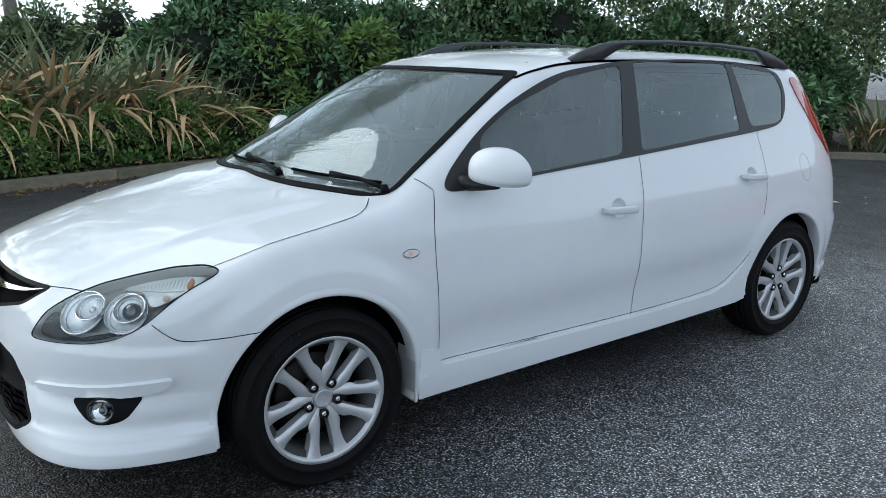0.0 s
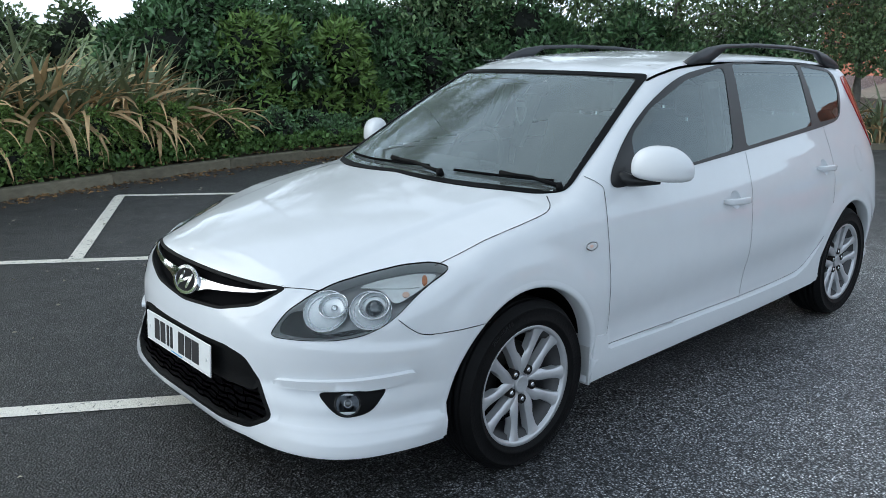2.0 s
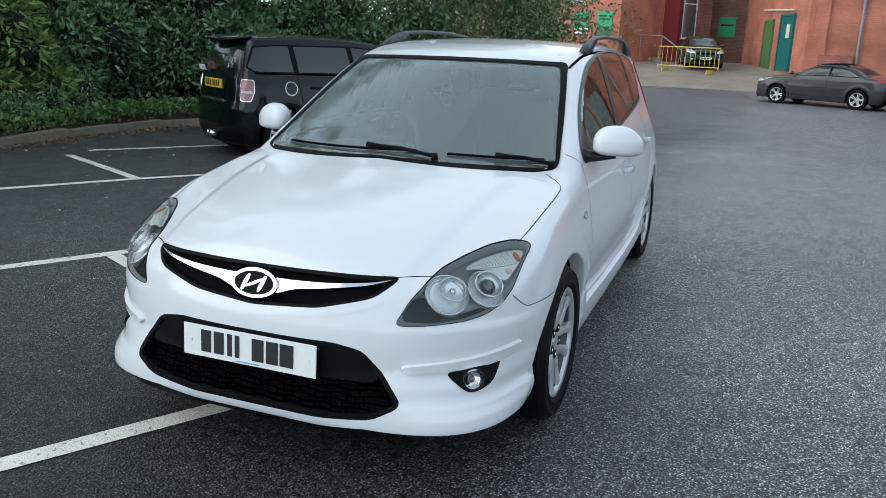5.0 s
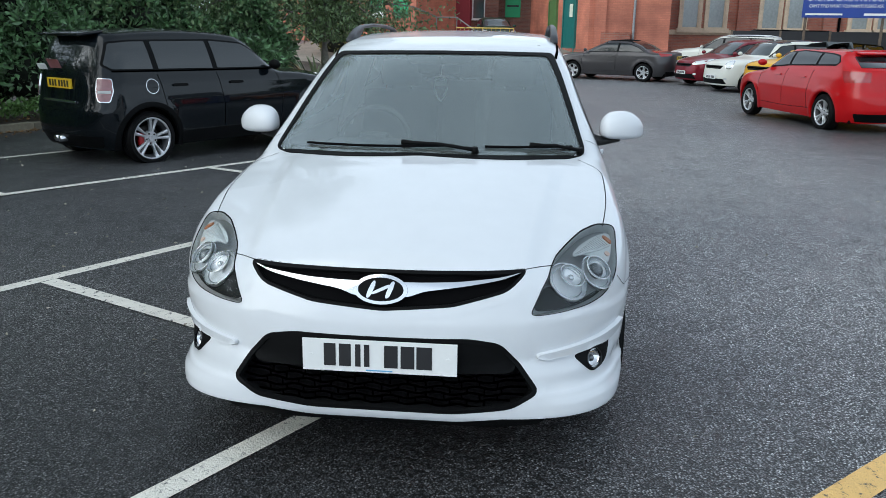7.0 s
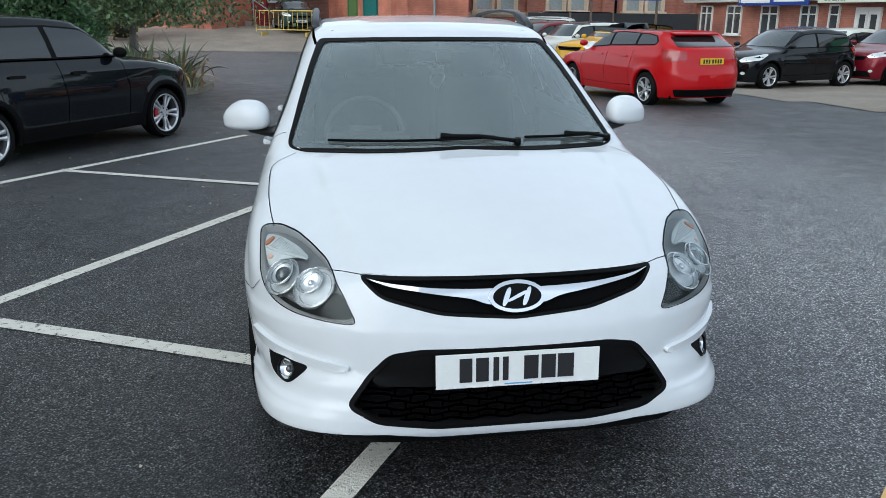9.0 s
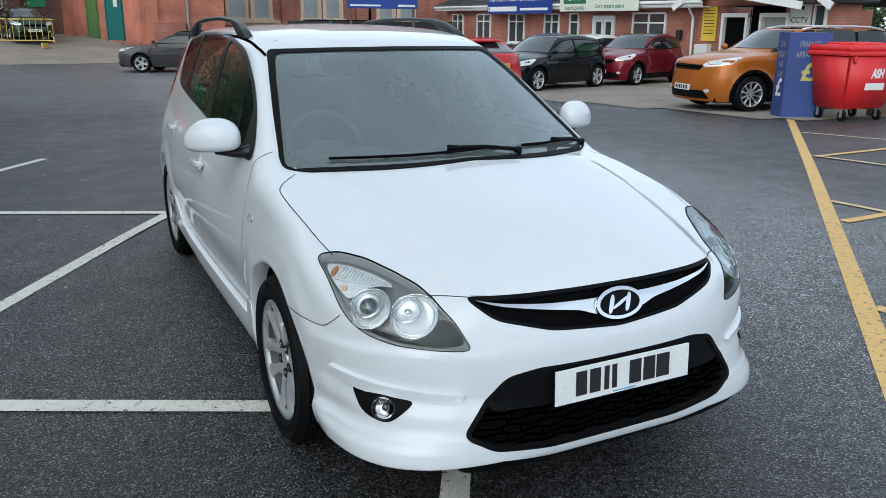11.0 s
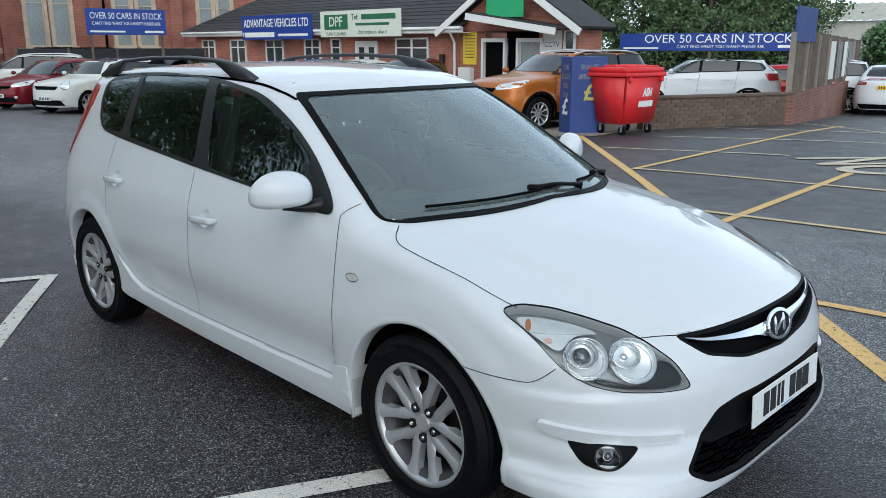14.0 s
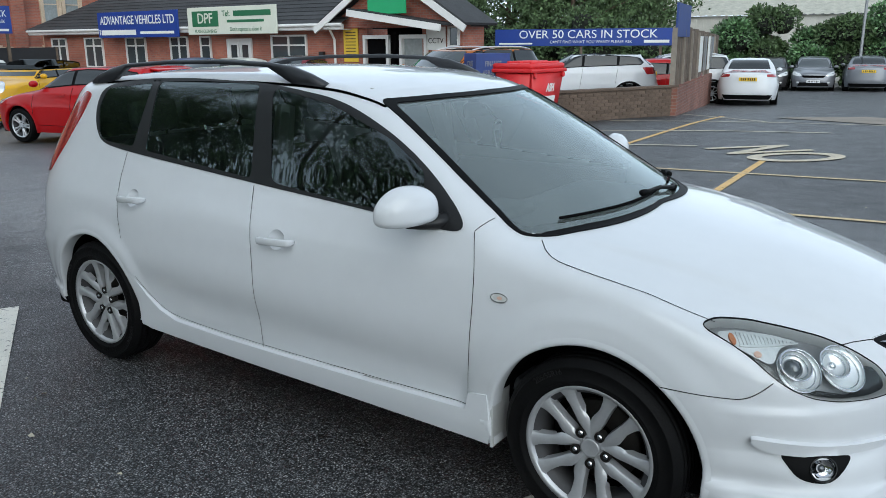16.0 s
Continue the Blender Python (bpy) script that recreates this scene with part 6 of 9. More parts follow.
    if grille:
        lay("grille", patch(sh, 0, [(-half * 0.55, hood - 0.10), (half * 0.55, hood - 0.10), (half * 0.45, hood - 0.20), (-half * 0.45, hood - 0.20)], 0.004, 0.01, 0.10), TRIM, car, 1, "black grille")
        lay("grille_bar", ribbon(sh, 0, [(-half * 0.5, hood - 0.145), (half * 0.5, hood - 0.145)], 0.02, 0.009, 0.1), CHROME, car)
    lay("lower_intake", patch(sh, 0, [(-half * 0.62, 0.40), (half * 0.62, 0.40), (half * 0.72, 0.25), (-half * 0.72, 0.25)], 0.004, 0.01, 0.10), TRIM, car)
    lay("rear_valance", patch(sh, 180, [(-half * 0.8, 0.36), (half * 0.8, 0.36), (half * 0.72, 0.22), (-half * 0.72, 0.22)], 0.006, 0.02, 0.10), TRIM, car)
    for nm, view, z, mat in (("front_plate", 0, 0.44, plate_f), ("rear_plate", 180, belt - (0.11 if mini_tail else 0.17) if not boot else boot[1] - 0.22, PLATE_YELLOW)):
        q = sh.lift(view, [(0, z)])[0]
        sg = 1 if view == 0 else -1
        pl = part(nm, box((0.02, 0.52, 0.11), (q[0] + sg * 0.012, 0, z), 0.003), mat, car)
        for i in range(7):
            yy = -0.19 + i * 0.06 + (0.02 if i > 3 else 0)
            part("plate_bar", box((0.004, 0.034, 0.072), (q[0] + sg * 0.0235, yy, z)), INK, pl)
    if rails:
        for s in (1, -1):
            q = sh.lift("top", [(head[0] - 0.15 - i * (head[0] - 0.15 - rear[0] - 0.1) / 6, half * 0.60) for i in range(7)])
            up = np.array([0.0, 0.05, 0.06, 0.06, 0.06, 0.05, 0.0])
            part("roof_rail", tube([(a_, s * b_, c_ + u_) for (a_, b_, c_), u_ in zip(q, up)], 0.018, 8), GREY_ALLOY, car, "", True)
    if spoiler:
        q = sh.lift("top", [(rear[0] + 0.02, 0.0)])[0]
        part("roof_spoiler", box((0.30, half * 1.06, 0.036), (rear[0] - 0.06, 0, q[2] - 0.022), 0.016, Matrix.Rotation(radians(-7), 4, "Y")), roof_mat or paint, car, "", True)
    return car


PINK_LENS = material("pale_pink_lens", (0.24, 0.09, 0.095), 0.2, coat=0.8, vary=0.3, scale=30)
RED = car_paint("bright_red_paint", (0.45, 0.003, 0.006))
MAROON = car_paint("deep_red_paint", (0.17, 0.006, 0.016), 0.3)
YELLOW = car_paint("yellow_paint", (0.75, 0.40, 0.01))
ORANGE = car_paint("copper_orange_paint", (0.42, 0.125, 0.015), 0.35)
IVORY = car_paint("ivory_paint", (0.68, 0.68, 0.62))
SLATE_PAINT = car_paint("graphite_paint", (0.055, 0.052, 0.055), 0.4)
GREY_PAINT = car_paint("mid_grey_paint", (0.20, 0.21, 0.23), 0.4)
BLUE_PAINT = car_paint("blue_paint", (0.03, 0.08, 0.22), 0.3)
GREEN_PAINT = car_paint("dark_green_paint", (0.02, 0.045, 0.03), 0.2)
CREAM_GLASS = material("pale_windscreen", (0.30, 0.33, 0.34), 0.08, spec=0.8, vary=0.2, scale=2)
MINI = dict(xf=2.06, xr=-1.94, wb=2.567, half=0.845, high=1.525, hood=0.88, cowl=(0.84, 1.06), head=(0.28, 1.435), rear=(-1.64, 1.49), belt=1.03, wheel="mini", lamp_round=True, tail_in=0.10)
SUV = dict(xf=2.26, xr=-2.22, wb=2.69, half=0.92, high=1.66, hood=0.96, cowl=(1.05, 1.15), head=(0.25, 1.56), rear=(-1.80, 1.58), belt=1.10, wheel="suv", pillars=(0.0, -0.95), rails=True, cladding=True)
HATCH = dict(xf=2.02, xr=-1.98, wb=2.55, half=0.86, high=1.44, hood=0.79, cowl=(1.0, 0.98), head=(0.22, 1.36), rear=(-1.48, 1.36), belt=0.96)
mini = plain_car("hatchback_car", "black small five-door hatchback with silver alloy wheels", (-5.60, -3.97), 149.3, BLACK_PAINT, pillars=(-0.31, -1.12), red_caliper=True, spoiler=True, mirror_mat=TRIM, cladding=True, mini_tail=True, cell=0.045, stripe_glass=CAR_WINDOW, **MINI)
part("window_sticker", box((0.006, 0.26, 0.13), (-1.845, 0.14, 1.12), 0.002, Matrix.Rotation(radians(-22), 4, "Y")), PINK_LENS, mini, "pink and white sticker in the rear window")
part("window_sticker", box((0.006, 0.20, 0.07), (-1.865, 0.38, 1.09), 0.002, Matrix.Rotation(radians(-22), 4, "Y")), PLATE_WHITE, mini, "white sticker in the rear window")
part("plate_recess", box((0.02, 0.70, 0.03), (-1.90, 0, 0.725), 0.008), CHROME, mini)
plain_car("hatchback_car", "bright red five-door hatchback seen from behind", (-11.78, 5.96), 193.8, RED, xf=2.20, xr=-2.16, wb=2.65, half=0.91, high=1.47, hood=0.80, cowl=(1.12, 1.0), head=(0.30, 1.39), rear=(-1.42, 1.40), belt=1.03, pillars=(0.0, -0.85), wheel="five", slope=0.06, spoiler=True, cell=0.05)
plain_car("convertible_car", "graphite convertible with a black fabric roof", (-26.2, 3.2), 243, SLATE_PAINT, xf=2.36, xr=-2.34, wb=2.695, half=0.92, high=1.43, hood=0.82, cowl=(1.15, 1.0), head=(0.25, 1.37), rear=(-1.10, 1.28), belt=0.99, boot=(-1.55, 1.05), wheel="five", roof_mat=MATT_BLACK, pillars=(-0.35,))
plain_car("hatchback_car", "black three-door hatchback with bright alloy wheels", (-14.98, 10.93), -72.5, BLACK_PAINT, wheel="five", pillars=(-0.30,), **HATCH)
plain_car("hatchback_car", "red small hatchback with a black roof", (-15.88, 14.73), -70.7, MAROON, xf=1.90, xr=-1.80, wb=2.31, half=0.86, high=1.48, hood=0.86, cowl=(0.88, 1.03), head=(0.15, 1.40), rear=(-1.35, 1.38), belt=1.0, roof_mat=BLACK_PAINT, cladding=True, pillars=(-0.28,), wheel="five")
plain_car("sport_utility_car", "copper-orange sport utility car with roof rails", (-7.75, 11.94), 258.5, ORANGE, xf=2.28, xr=-2.24, wb=2.69, half=0.92, high=1.68, hood=0.97, cowl=(1.12, 1.15), head=(0.30, 1.58), rear=(-1.80, 1.60), belt=1.11, wheel="suv", pillars=(0.0, -0.95), rails=True, cladding=True, slope=0.04, cell=0.05)
plain_car("hatchback_car", "ivory small hatchback with black roof and round lamps", (-21.7, 7.5), -69, IVORY, roof_mat=BLACK_PAINT, pillars=(-0.25,), **MINI)
plain_car("hatchback_car", "deep red five-door family car", (-24.2, 7.1), -69, MAROON, xf=2.15, xr=-2.10, wb=2.62, half=0.90, high=1.50, hood=0.83, cowl=(1.1, 1.02), head=(0.3, 1.42), rear=(-1.6, 1.40), belt=1.0, pillars=(0.0, -0.85), wheel="five")
plain_car("crossover_car", "yellow compact crossover with bulging arches", (-18.0, 7.8), -66, YELLOW, xf=2.06, xr=-2.06, wb=2.53, half=0.885, high=1.64, hood=1.02, cowl=(0.95, 1.15), head=(0.2, 1.56), rear=(-1.55, 1.53), belt=1.10, wheel="suv", cladding=True, pillars=(-0.05, -0.85), lamp_round=True)
plain_car("sport_utility_car", "white sport utility car parked behind the row", (-28.4, 7.6), 243, IVORY, **SUV)
plain_car("crossover_car", "white compact crossover with black lower cladding", (-7.96, 18.58), 206, WHITE_PAINT, **{**SUV, "xf": 2.14, "xr": -2.14, "wb": 2.555, "rails": False, "belt": 1.15, "high": 1.64, "head": (0.22, 1.56), "rear": (-1.58, 1.52), "tail_in": 0.16, "slope": 0.05})
plain_car("hatchback_car", "red hatchback parked behind the wall", (-7.31, 21.14), 206, RED, pillars=(0.0, -0.8), **HATCH)
plain_car("sport_utility_car", "white sport utility car behind the fence", (-7.40, 24.02), 206, WHITE_PAINT, **SUV)
plain_car("saloon_car", "white four-door saloon seen from behind", (-4.95, 24.9), 104, WHITE_PAINT, xf=2.32, xr=-2.32, wb=2.81, half=0.905, high=1.43, hood=0.78, cowl=(1.15, 0.97), head=(0.35, 1.36), rear=(-0.95, 1.36), belt=0.97, boot=(-1.65, 1.05), pillars=(-0.05,), wheel="five")
plain_car("hatchback_car", "grey small hatchback facing the lane", (-5.2, 36.4), -78, GREY_PAINT, pillars=(0.0, -0.8), **HATCH)
plain_car("saloon_car", "grey liftback seen from behind", (-3.1, 36.7), 100, GREY_PAINT, xf=2.3, xr=-2.3, wb=2.65, half=0.90, high=1.46, hood=0.80, cowl=(1.12, 0.98), head=(0.32, 1.39), rear=(-0.95, 1.39), belt=0.98, boot=(-1.7, 1.08), pillars=(-0.05,))
plain_car("hatchback_car", "dark saloon parked by the hedge", (-7.0, 36.2), -80, SLATE_PAINT, pillars=(0.0, -0.8), **HATCH)
plain_car("hatchback_car", "dark green hatchback beside a yellow barrier", (-37.2, -2.0), 12, GREEN_PAINT, pillars=(0.0, -0.8), **HATCH)
plain_car("hatchback_car", "blue hatchback parked by the office", (-20.3, 14.3), -72, BLUE_PAINT, pillars=(0.0, -0.8), **HATCH)
plain_car("hatchback_car", "white hatchback parked by the office", (-18.6, 14.7), -71, IVORY, pillars=(0.0, -0.8), **HATCH)
plain_car("panel_van", "white van with a high roof", (-33.2, 10.6), 243, IVORY, xf=2.3, xr=-2.4, wb=2.9, half=0.95, high=1.95, hood=1.0, cowl=(1.55, 1.2), head=(0.9, 1.85), rear=(-2.1, 1.9), belt=1.2, wheel="suv")

# ---- buildings, walls, signs ----
def brick_material(name, c1, c2, mortar, scale=1.0, paint=0.0):
    m = bpy.data.materials.new(name)
    m.use_nodes = True
    nodes, links = m.node_tree.nodes, m.node_tree.links
    b = nodes["Principled BSDF"]
    b.inputs["Roughness"].default_value = 0.85
    co, sep, comb = nodes.new("ShaderNodeTexCoord"), nodes.new("ShaderNodeSeparateXYZ"), nodes.new("ShaderNodeCombineXYZ")
    add = nodes.new("ShaderNodeMath")
    add.operation = "ADD"
    br = nodes.new("ShaderNodeTexBrick")
    br.inputs["Scale"].default_value = scale
    br.inputs["Brick Width"].default_value, br.inputs["Row Height"].default_value, br.inputs["Mortar Size"].default_value = 0.225, 0.075, 0.008
    br.inputs["Color1"].default_value, br.inputs["Color2"].default_value, br.inputs["Mortar"].default_value = (*c1, 1), (*c2, 1), (*mortar, 1)
    links.new(co.outputs["Object"], sep.inputs[0])
    links.new(sep.outputs["X"], add.inputs[0])
    links.new(sep.outputs["Y"], add.inputs[1])
    links.new(add.outputs[0], comb.inputs["X"])
    links.new(sep.outputs["Z"], comb.inputs["Y"])
    links.new(comb.outputs[0], br.inputs["Vector"])
    n = nodes.new("ShaderNodeTexNoise")
    n.inputs["Scale"].default_value, n.inputs["Detail"].default_value = 0.9, 6
    links.new(co.outputs["Object"], n.inputs["Vector"])
    r = nodes.new("ShaderNodeValToRGB")
    r.color_ramp.elements[0].position, r.color_ramp.elements[0].color = 0.3, (0.62, 0.60, 0.60, 1)
    r.color_ramp.elements[1].position, r.color_ramp.elements[1].color = 0.7, (1.15, 1.12, 1.1, 1)
    links.new(n.outputs["Fac"], r.inputs["Fac"])
    mul = nodes.new("ShaderNodeMixRGB")
    mul.blend_type = "MULTIPLY"
    mul.inputs["Fac"].default_value = 1
    links.new(br.outputs["Color"], mul.inputs["Color1"])
    links.new(r.outputs["Color"], mul.inputs["Color2"])
    links.new(mul.outputs["Color"], b.inputs["Base Color"])
    bp = nodes.new("ShaderNodeBump")
    bp.inputs["Strength"].default_value, bp.inputs["Distance"].default_value = 0.6, 0.01
    bp.invert = True
    links.new(br.outputs["Fac"], bp.inputs["Height"])
    links.new(bp.outputs["Normal"], b.inputs["Normal"])
    return m


BRICK_RED = brick_material("red_brick", (0.44, 0.155, 0.10), (0.34, 0.115, 0.08), (0.30, 0.21, 0.17))
BRICK_ORANGE = brick_material("orange_painted_brick", (0.56, 0.21, 0.135), (0.50, 0.18, 0.12), (0.44, 0.17, 0.115))
BRICK_BROWN = brick_material("brown_brick", (0.280, 0.119, 0.084), (0.196, 0.084, 0.063), (0.252, 0.182, 0.154))
BRICK_WALL = material("dirty_wall_brick", (0.125, 0.088, 0.064), 0.9, vary=0.45, scale=3, bump=0.6, bump_scale=60, random_tint=0.18)
MORTAR = material("grey_mortar", (0.115, 0.098, 0.080), 0.95, vary=0.3, scale=6, bump=0.5, bump_scale=60)
MAROON_WALL = material("maroon_painted_wall", (0.19, 0.012, 0.02), 0.75, vary=0.15, scale=1.5, bump=0.3, bump_scale=30)
UPVC = material("white_upvc", (0.74, 0.74, 0.72), 0.4, vary=0.06, scale=3)
STONE = material("buff_stone", (0.588, 0.462, 0.336), 0.85, vary=0.25, scale=3, bump=0.4, bump_scale=40)
PANE = material("window_pane", (0.05, 0.06, 0.065), 0.06, spec=0.9, vary=0.2, scale=1.2)
PALE_PANE = material("pale_window_pane", (0.30, 0.33, 0.33), 0.15, spec=0.7, vary=0.3, scale=1.0)
ROOF_TILE = material("dark_slate_tile", (0.030, 0.031, 0.033), 0.75, vary=0.4, scale=2, bump=0.5, bump_scale=30, random_tint=0.3)
SIGN_BLUE = material("sign_blue", (0.012, 0.045, 0.26), 0.45, vary=0.12, scale=1.5)
SIGN_DULL = material("faded_sign_blue", (0.03, 0.06, 0.22), 0.6, vary=0.2, scale=2)
SIGN_WHITE = material("sign_white", (0.76, 0.77, 0.74), 0.5, vary=0.05, scale=2)
SIGN_CREAM = material("sign_cream", (0.66, 0.68, 0.58), 0.5, vary=0.06, scale=2)
SIGN_GREEN = material("sign_green", (0.03, 0.36, 0.14), 0.5, vary=0.08, scale=2)
DARK_GREEN = material("dark_green_print", (0.02, 0.14, 0.06), 0.5)
SIGN_YELLOW = material("sign_yellow", (0.70, 0.48, 0.04), 0.5, vary=0.08, scale=3)
TEAL = material("teal_door_paint", (0.015, 0.14, 0.13), 0.5, vary=0.2, scale=3, bump=0.2, bump_scale=30)
GREEN_DOOR = material("green_door_paint", (0.10, 0.20, 0.07), 0.5, vary=0.2, scale=3)
NAVY_DOOR = material("dark_blue_door_paint", (0.02, 0.03, 0.05), 0.5, vary=0.2, scale=3)
STEEL = material("galvanised_steel", (0.30, 0.31, 0.32), 0.5, 0.6, vary=0.25, scale=8)
YELLOW_STEEL = material("yellow_barrier_paint", (0.62, 0.45, 0.10), 0.5, vary=0.2, scale=8)
FENCE_WOOD = material("weathered_fence_wood", (0.140, 0.105, 0.077), 0.9, vary=0.45, scale=4, bump=0.6, bump_scale=50, random_tint=0.2)
FENCE_BLACK = material("black_hoarding", (0.02, 0.021, 0.024), 0.7, vary=0.3, scale=3)
BIN_RED = material("red_bin_plastic", (0.64, 0.020, 0.024), 0.45, vary=0.12, scale=4, bump=0.1, bump_scale=60)
SHED_WHITE = material("weathered_white_sheeting", (0.58, 0.57, 0.52), 0.7, vary=0.2, scale=2)
SHED_ROOF = material("lichened_roof_sheet", (0.46, 0.45, 0.38), 0.8, vary=0.35, scale=3, bump=0.4, bump_scale=20)
GREY_CLAD = material("grey_cladding", (0.10, 0.105, 0.115), 0.6, vary=0.15, scale=1)
GOLD_INK = material("dull_gold_ink", (0.45, 0.42, 0.10), 0.5)


def facing(x, y, z, heading):
    """The pose of a flat thing: its own x runs along the wall, its own z up, its own -y looks out along the heading (degrees)."""
    return Matrix.Translation((x, y, z)) @ Matrix.Rotation(radians(heading + 90), 4, "Z")


def text_on(text, size, mat, parent, x, z, out=0.01, **kw):
    return lettering(text, size, mat, parent, Matrix.Translation((x, -out, z)) @ Matrix.Rotation(math.pi / 2, 4, "X"), **kw)


def wall_box(name, a, b, z0, z1, thick, mat, label, parent=None):
    """A wall from a to b (plan), its outer face on that line, thickness to the left of the way from a to b."""
    a, b = Vector((*a, 0)), Vector((*b, 0))
    d = b - a
    n = Vector((-d.y, d.x, 0)).normalized()
    bm = slab([(p.x, p.y) for p in (a, b, b + n * thick, a + n * thick)], z0, z1)
    ob = part(name, bm, mat, parent)
    if parent is None:
        tagged(ob, label, "wall", kind="structure")
    return ob


def window(parent, x, z, w, h, panes=2, transom=0.3, frame_mat=UPVC, pane_mat=PANE, sill=True):
    """A framed window set into a wall face: frame proud, panes behind."""
    wn_ = empty("window", Matrix.Translation((x, 0, z)))
    wn_.parent = parent
    t = 0.06
    for nm, size, at in (("frame_side", (t, 0.08, h), (-w / 2 + t / 2, -0.02, 0)), ("frame_side", (t, 0.08, h), (w / 2 - t / 2, -0.02, 0)), ("frame_head", (w, 0.08, t), (0, -0.022, h / 2 - t / 2)), ("frame_foot", (w, 0.08, t), (0, -0.022, -h / 2 + t / 2))):
        part(nm, box(size, at), frame_mat, wn_)
    for i in range(1, panes):
        part("mullion", box((t, 0.075, h - 2 * t), (-w / 2 + w * i / panes, -0.018, 0)), frame_mat, wn_)
    if transom:
        part("transom", box((w - 2 * t, 0.07, t * 0.8), (0, -0.016, h / 2 - h * transom)), frame_mat, wn_)
    part("pane", box((w - t, 0.02, h - t), (0, 0.0, 0)), pane_mat, wn_)
    if sill:
        part("sill", box((w + 0.12, 0.16, 0.06), (0, -0.06, -h / 2 - 0.03)), frame_mat, wn_)
    return wn_


def office():
    """A low brick office with a dark tiled roof, white eaves and a gabled porch."""
    x0, x1, y, eave, zb = -34.6, -16.4, 17.6, 2.04, -0.35
    of = empty("office_building", facing(x1, y, 0, -90), "single-storey red brick office with dark tiled roof and white windows", "building")
    L = x1 - x0
    part("wall", box((L, 0.30, eave - zb), (-L / 2, 0.165, (eave + zb) / 2)), BRICK_RED, of)
    part("side_wall", box((0.30, 8.0, eave - zb), (-0.15, 4.32, (eave + zb) / 2)), BRICK_RED, of)
    part("side_wall", box((0.30, 8.0, eave - zb), (-L + 0.15, 4.32, (eave + zb) / 2)), BRICK_RED, of)
    part("fascia", box((L + 1.0, 0.06, 0.16), (-L / 2 + 0.1, -0.45, eave + 0.06)), UPVC, of)
    part("soffit", box((L + 1.0, 0.48, 0.03), (-L / 2 + 0.1, -0.20, eave - 0.03)), UPVC, of)
    part("gutter", tube([(-L - 0.4, -0.52, eave + 0.12), (0.6, -0.52, eave + 0.12)], 0.055, 8), UPVC, of)
    rise, run = 2.15, 4.6
    n = 15
    for k in range(n):
        t0, t1 = k / n, (k + 1.25) / n
        y0, y1 = -0.52 + run * t0, -0.52 + run * t1
        z0, z1 = eave + 0.16 + rise * t0, eave + 0.16 + rise * t1
        hip = 2.2 * t0
        bm = bmesh.new()
        vs = [bm.verts.new(v) for v in ((-L - 0.5 + hip, y0, z0 + 0.03), (0.6, y0, z0 + 0.03), (0.6, y1, z1), (-L - 0.5 + hip, y1, z1), (-L - 0.5 + hip, y0, z0 - 0.01), (0.6, y0, z0 - 0.01))]
        bm.faces.new(vs[:4])
        bm.faces.new((vs[4], vs[5], vs[1], vs[0]))
        part("tile_course", bm, ROOF_TILE, of)
    part("ridge_tiles", tube([(-L + 1.8, run - 0.5, eave + 0.2 + rise), (0.6, run - 0.5, eave + 0.2 + rise)], 0.12, 8), ROOF_TILE, of)
    bm = bmesh.new()
    vs = [bm.verts.new(v) for v in ((-L - 0.5, 8.6, eave + 0.1), (0.6, 8.6, eave + 0.1), (0.6, run - 0.5, eave + 0.15 + rise), (-L + 1.7, run - 0.5, eave + 0.15 + rise))]
    bm.faces.new(vs)
    hipv = [bm.verts.new(v) for v in ((-L - 0.5, -0.5, eave + 0.15), (-L - 0.5, 8.6, eave + 0.1), (-L + 1.7, run - 0.5, eave + 0.15 + rise))]
    bm.faces.new(hipv)
    part("rear_roof_slope", bm, ROOF_TILE, of)
    zc = 1.24
    for wx, w, panes in ((-2.35, 1.75, 2), (-8.4, 1.1, 2), (-11.2, 1.35, 2), (-14.2, 1.35, 2), (-16.9, 1.2, 2), (-6.8, 0.62, 1)):
        window(of, wx, zc, w, 1.25, panes, 0.28)
    door = empty("door", Matrix.Translation((-4.9, 0, zb + 1.02)))
    door.parent = of
    part("door_frame", join(box((0.08, 0.09, 2.1), (-0.62, -0.02, 0)), box((0.08, 0.09, 2.1), (0.62, -0.02, 0)), box((1.3, 0.09, 0.1), (0, -0.021, 1.04))), UPVC, door)
    for k in (-0.3, 0.3):
        part("door_leaf", join(box((0.10, 0.06, 2.0), (k - 0.23, -0.015, 0)), box((0.10, 0.06, 2.0), (k + 0.23, -0.015, 0)), box((0.52, 0.055, 0.14), (k, -0.016, 0.93)), box((0.52, 0.055, 0.16), (k, -0.016, -0.9)), box((0.52, 0.055, 0.1), (k, -0.016, 0))), UPVC, door)
        part("door_pane", box((0.42, 0.02, 1.9), (k, 0.0, 0)), PANE, door)
    # gabled porch at the end, turned a little outward
    gx = 2.4
    part("porch_wall", box((1.2, 0.28, eave - zb), (0.62, 0.15, (eave + zb) / 2)), BRICK_RED, of)
    part("porch_wall", box((1.5, 0.28, eave - zb), (4.2, 0.15, (eave + zb) / 2)), BRICK_RED, of)
    part("porch_side", box((0.28, 1.0, eave - zb), (4.8, 0.72, (eave + zb) / 2)), BRICK_RED, of)
    # black panel added for the shade at the back of the porch
    part("porch_shade_panel", box((2.3, 0.1, eave - zb), (2.3, 1.2, (eave + zb) / 2)), MATT_BLACK, of)
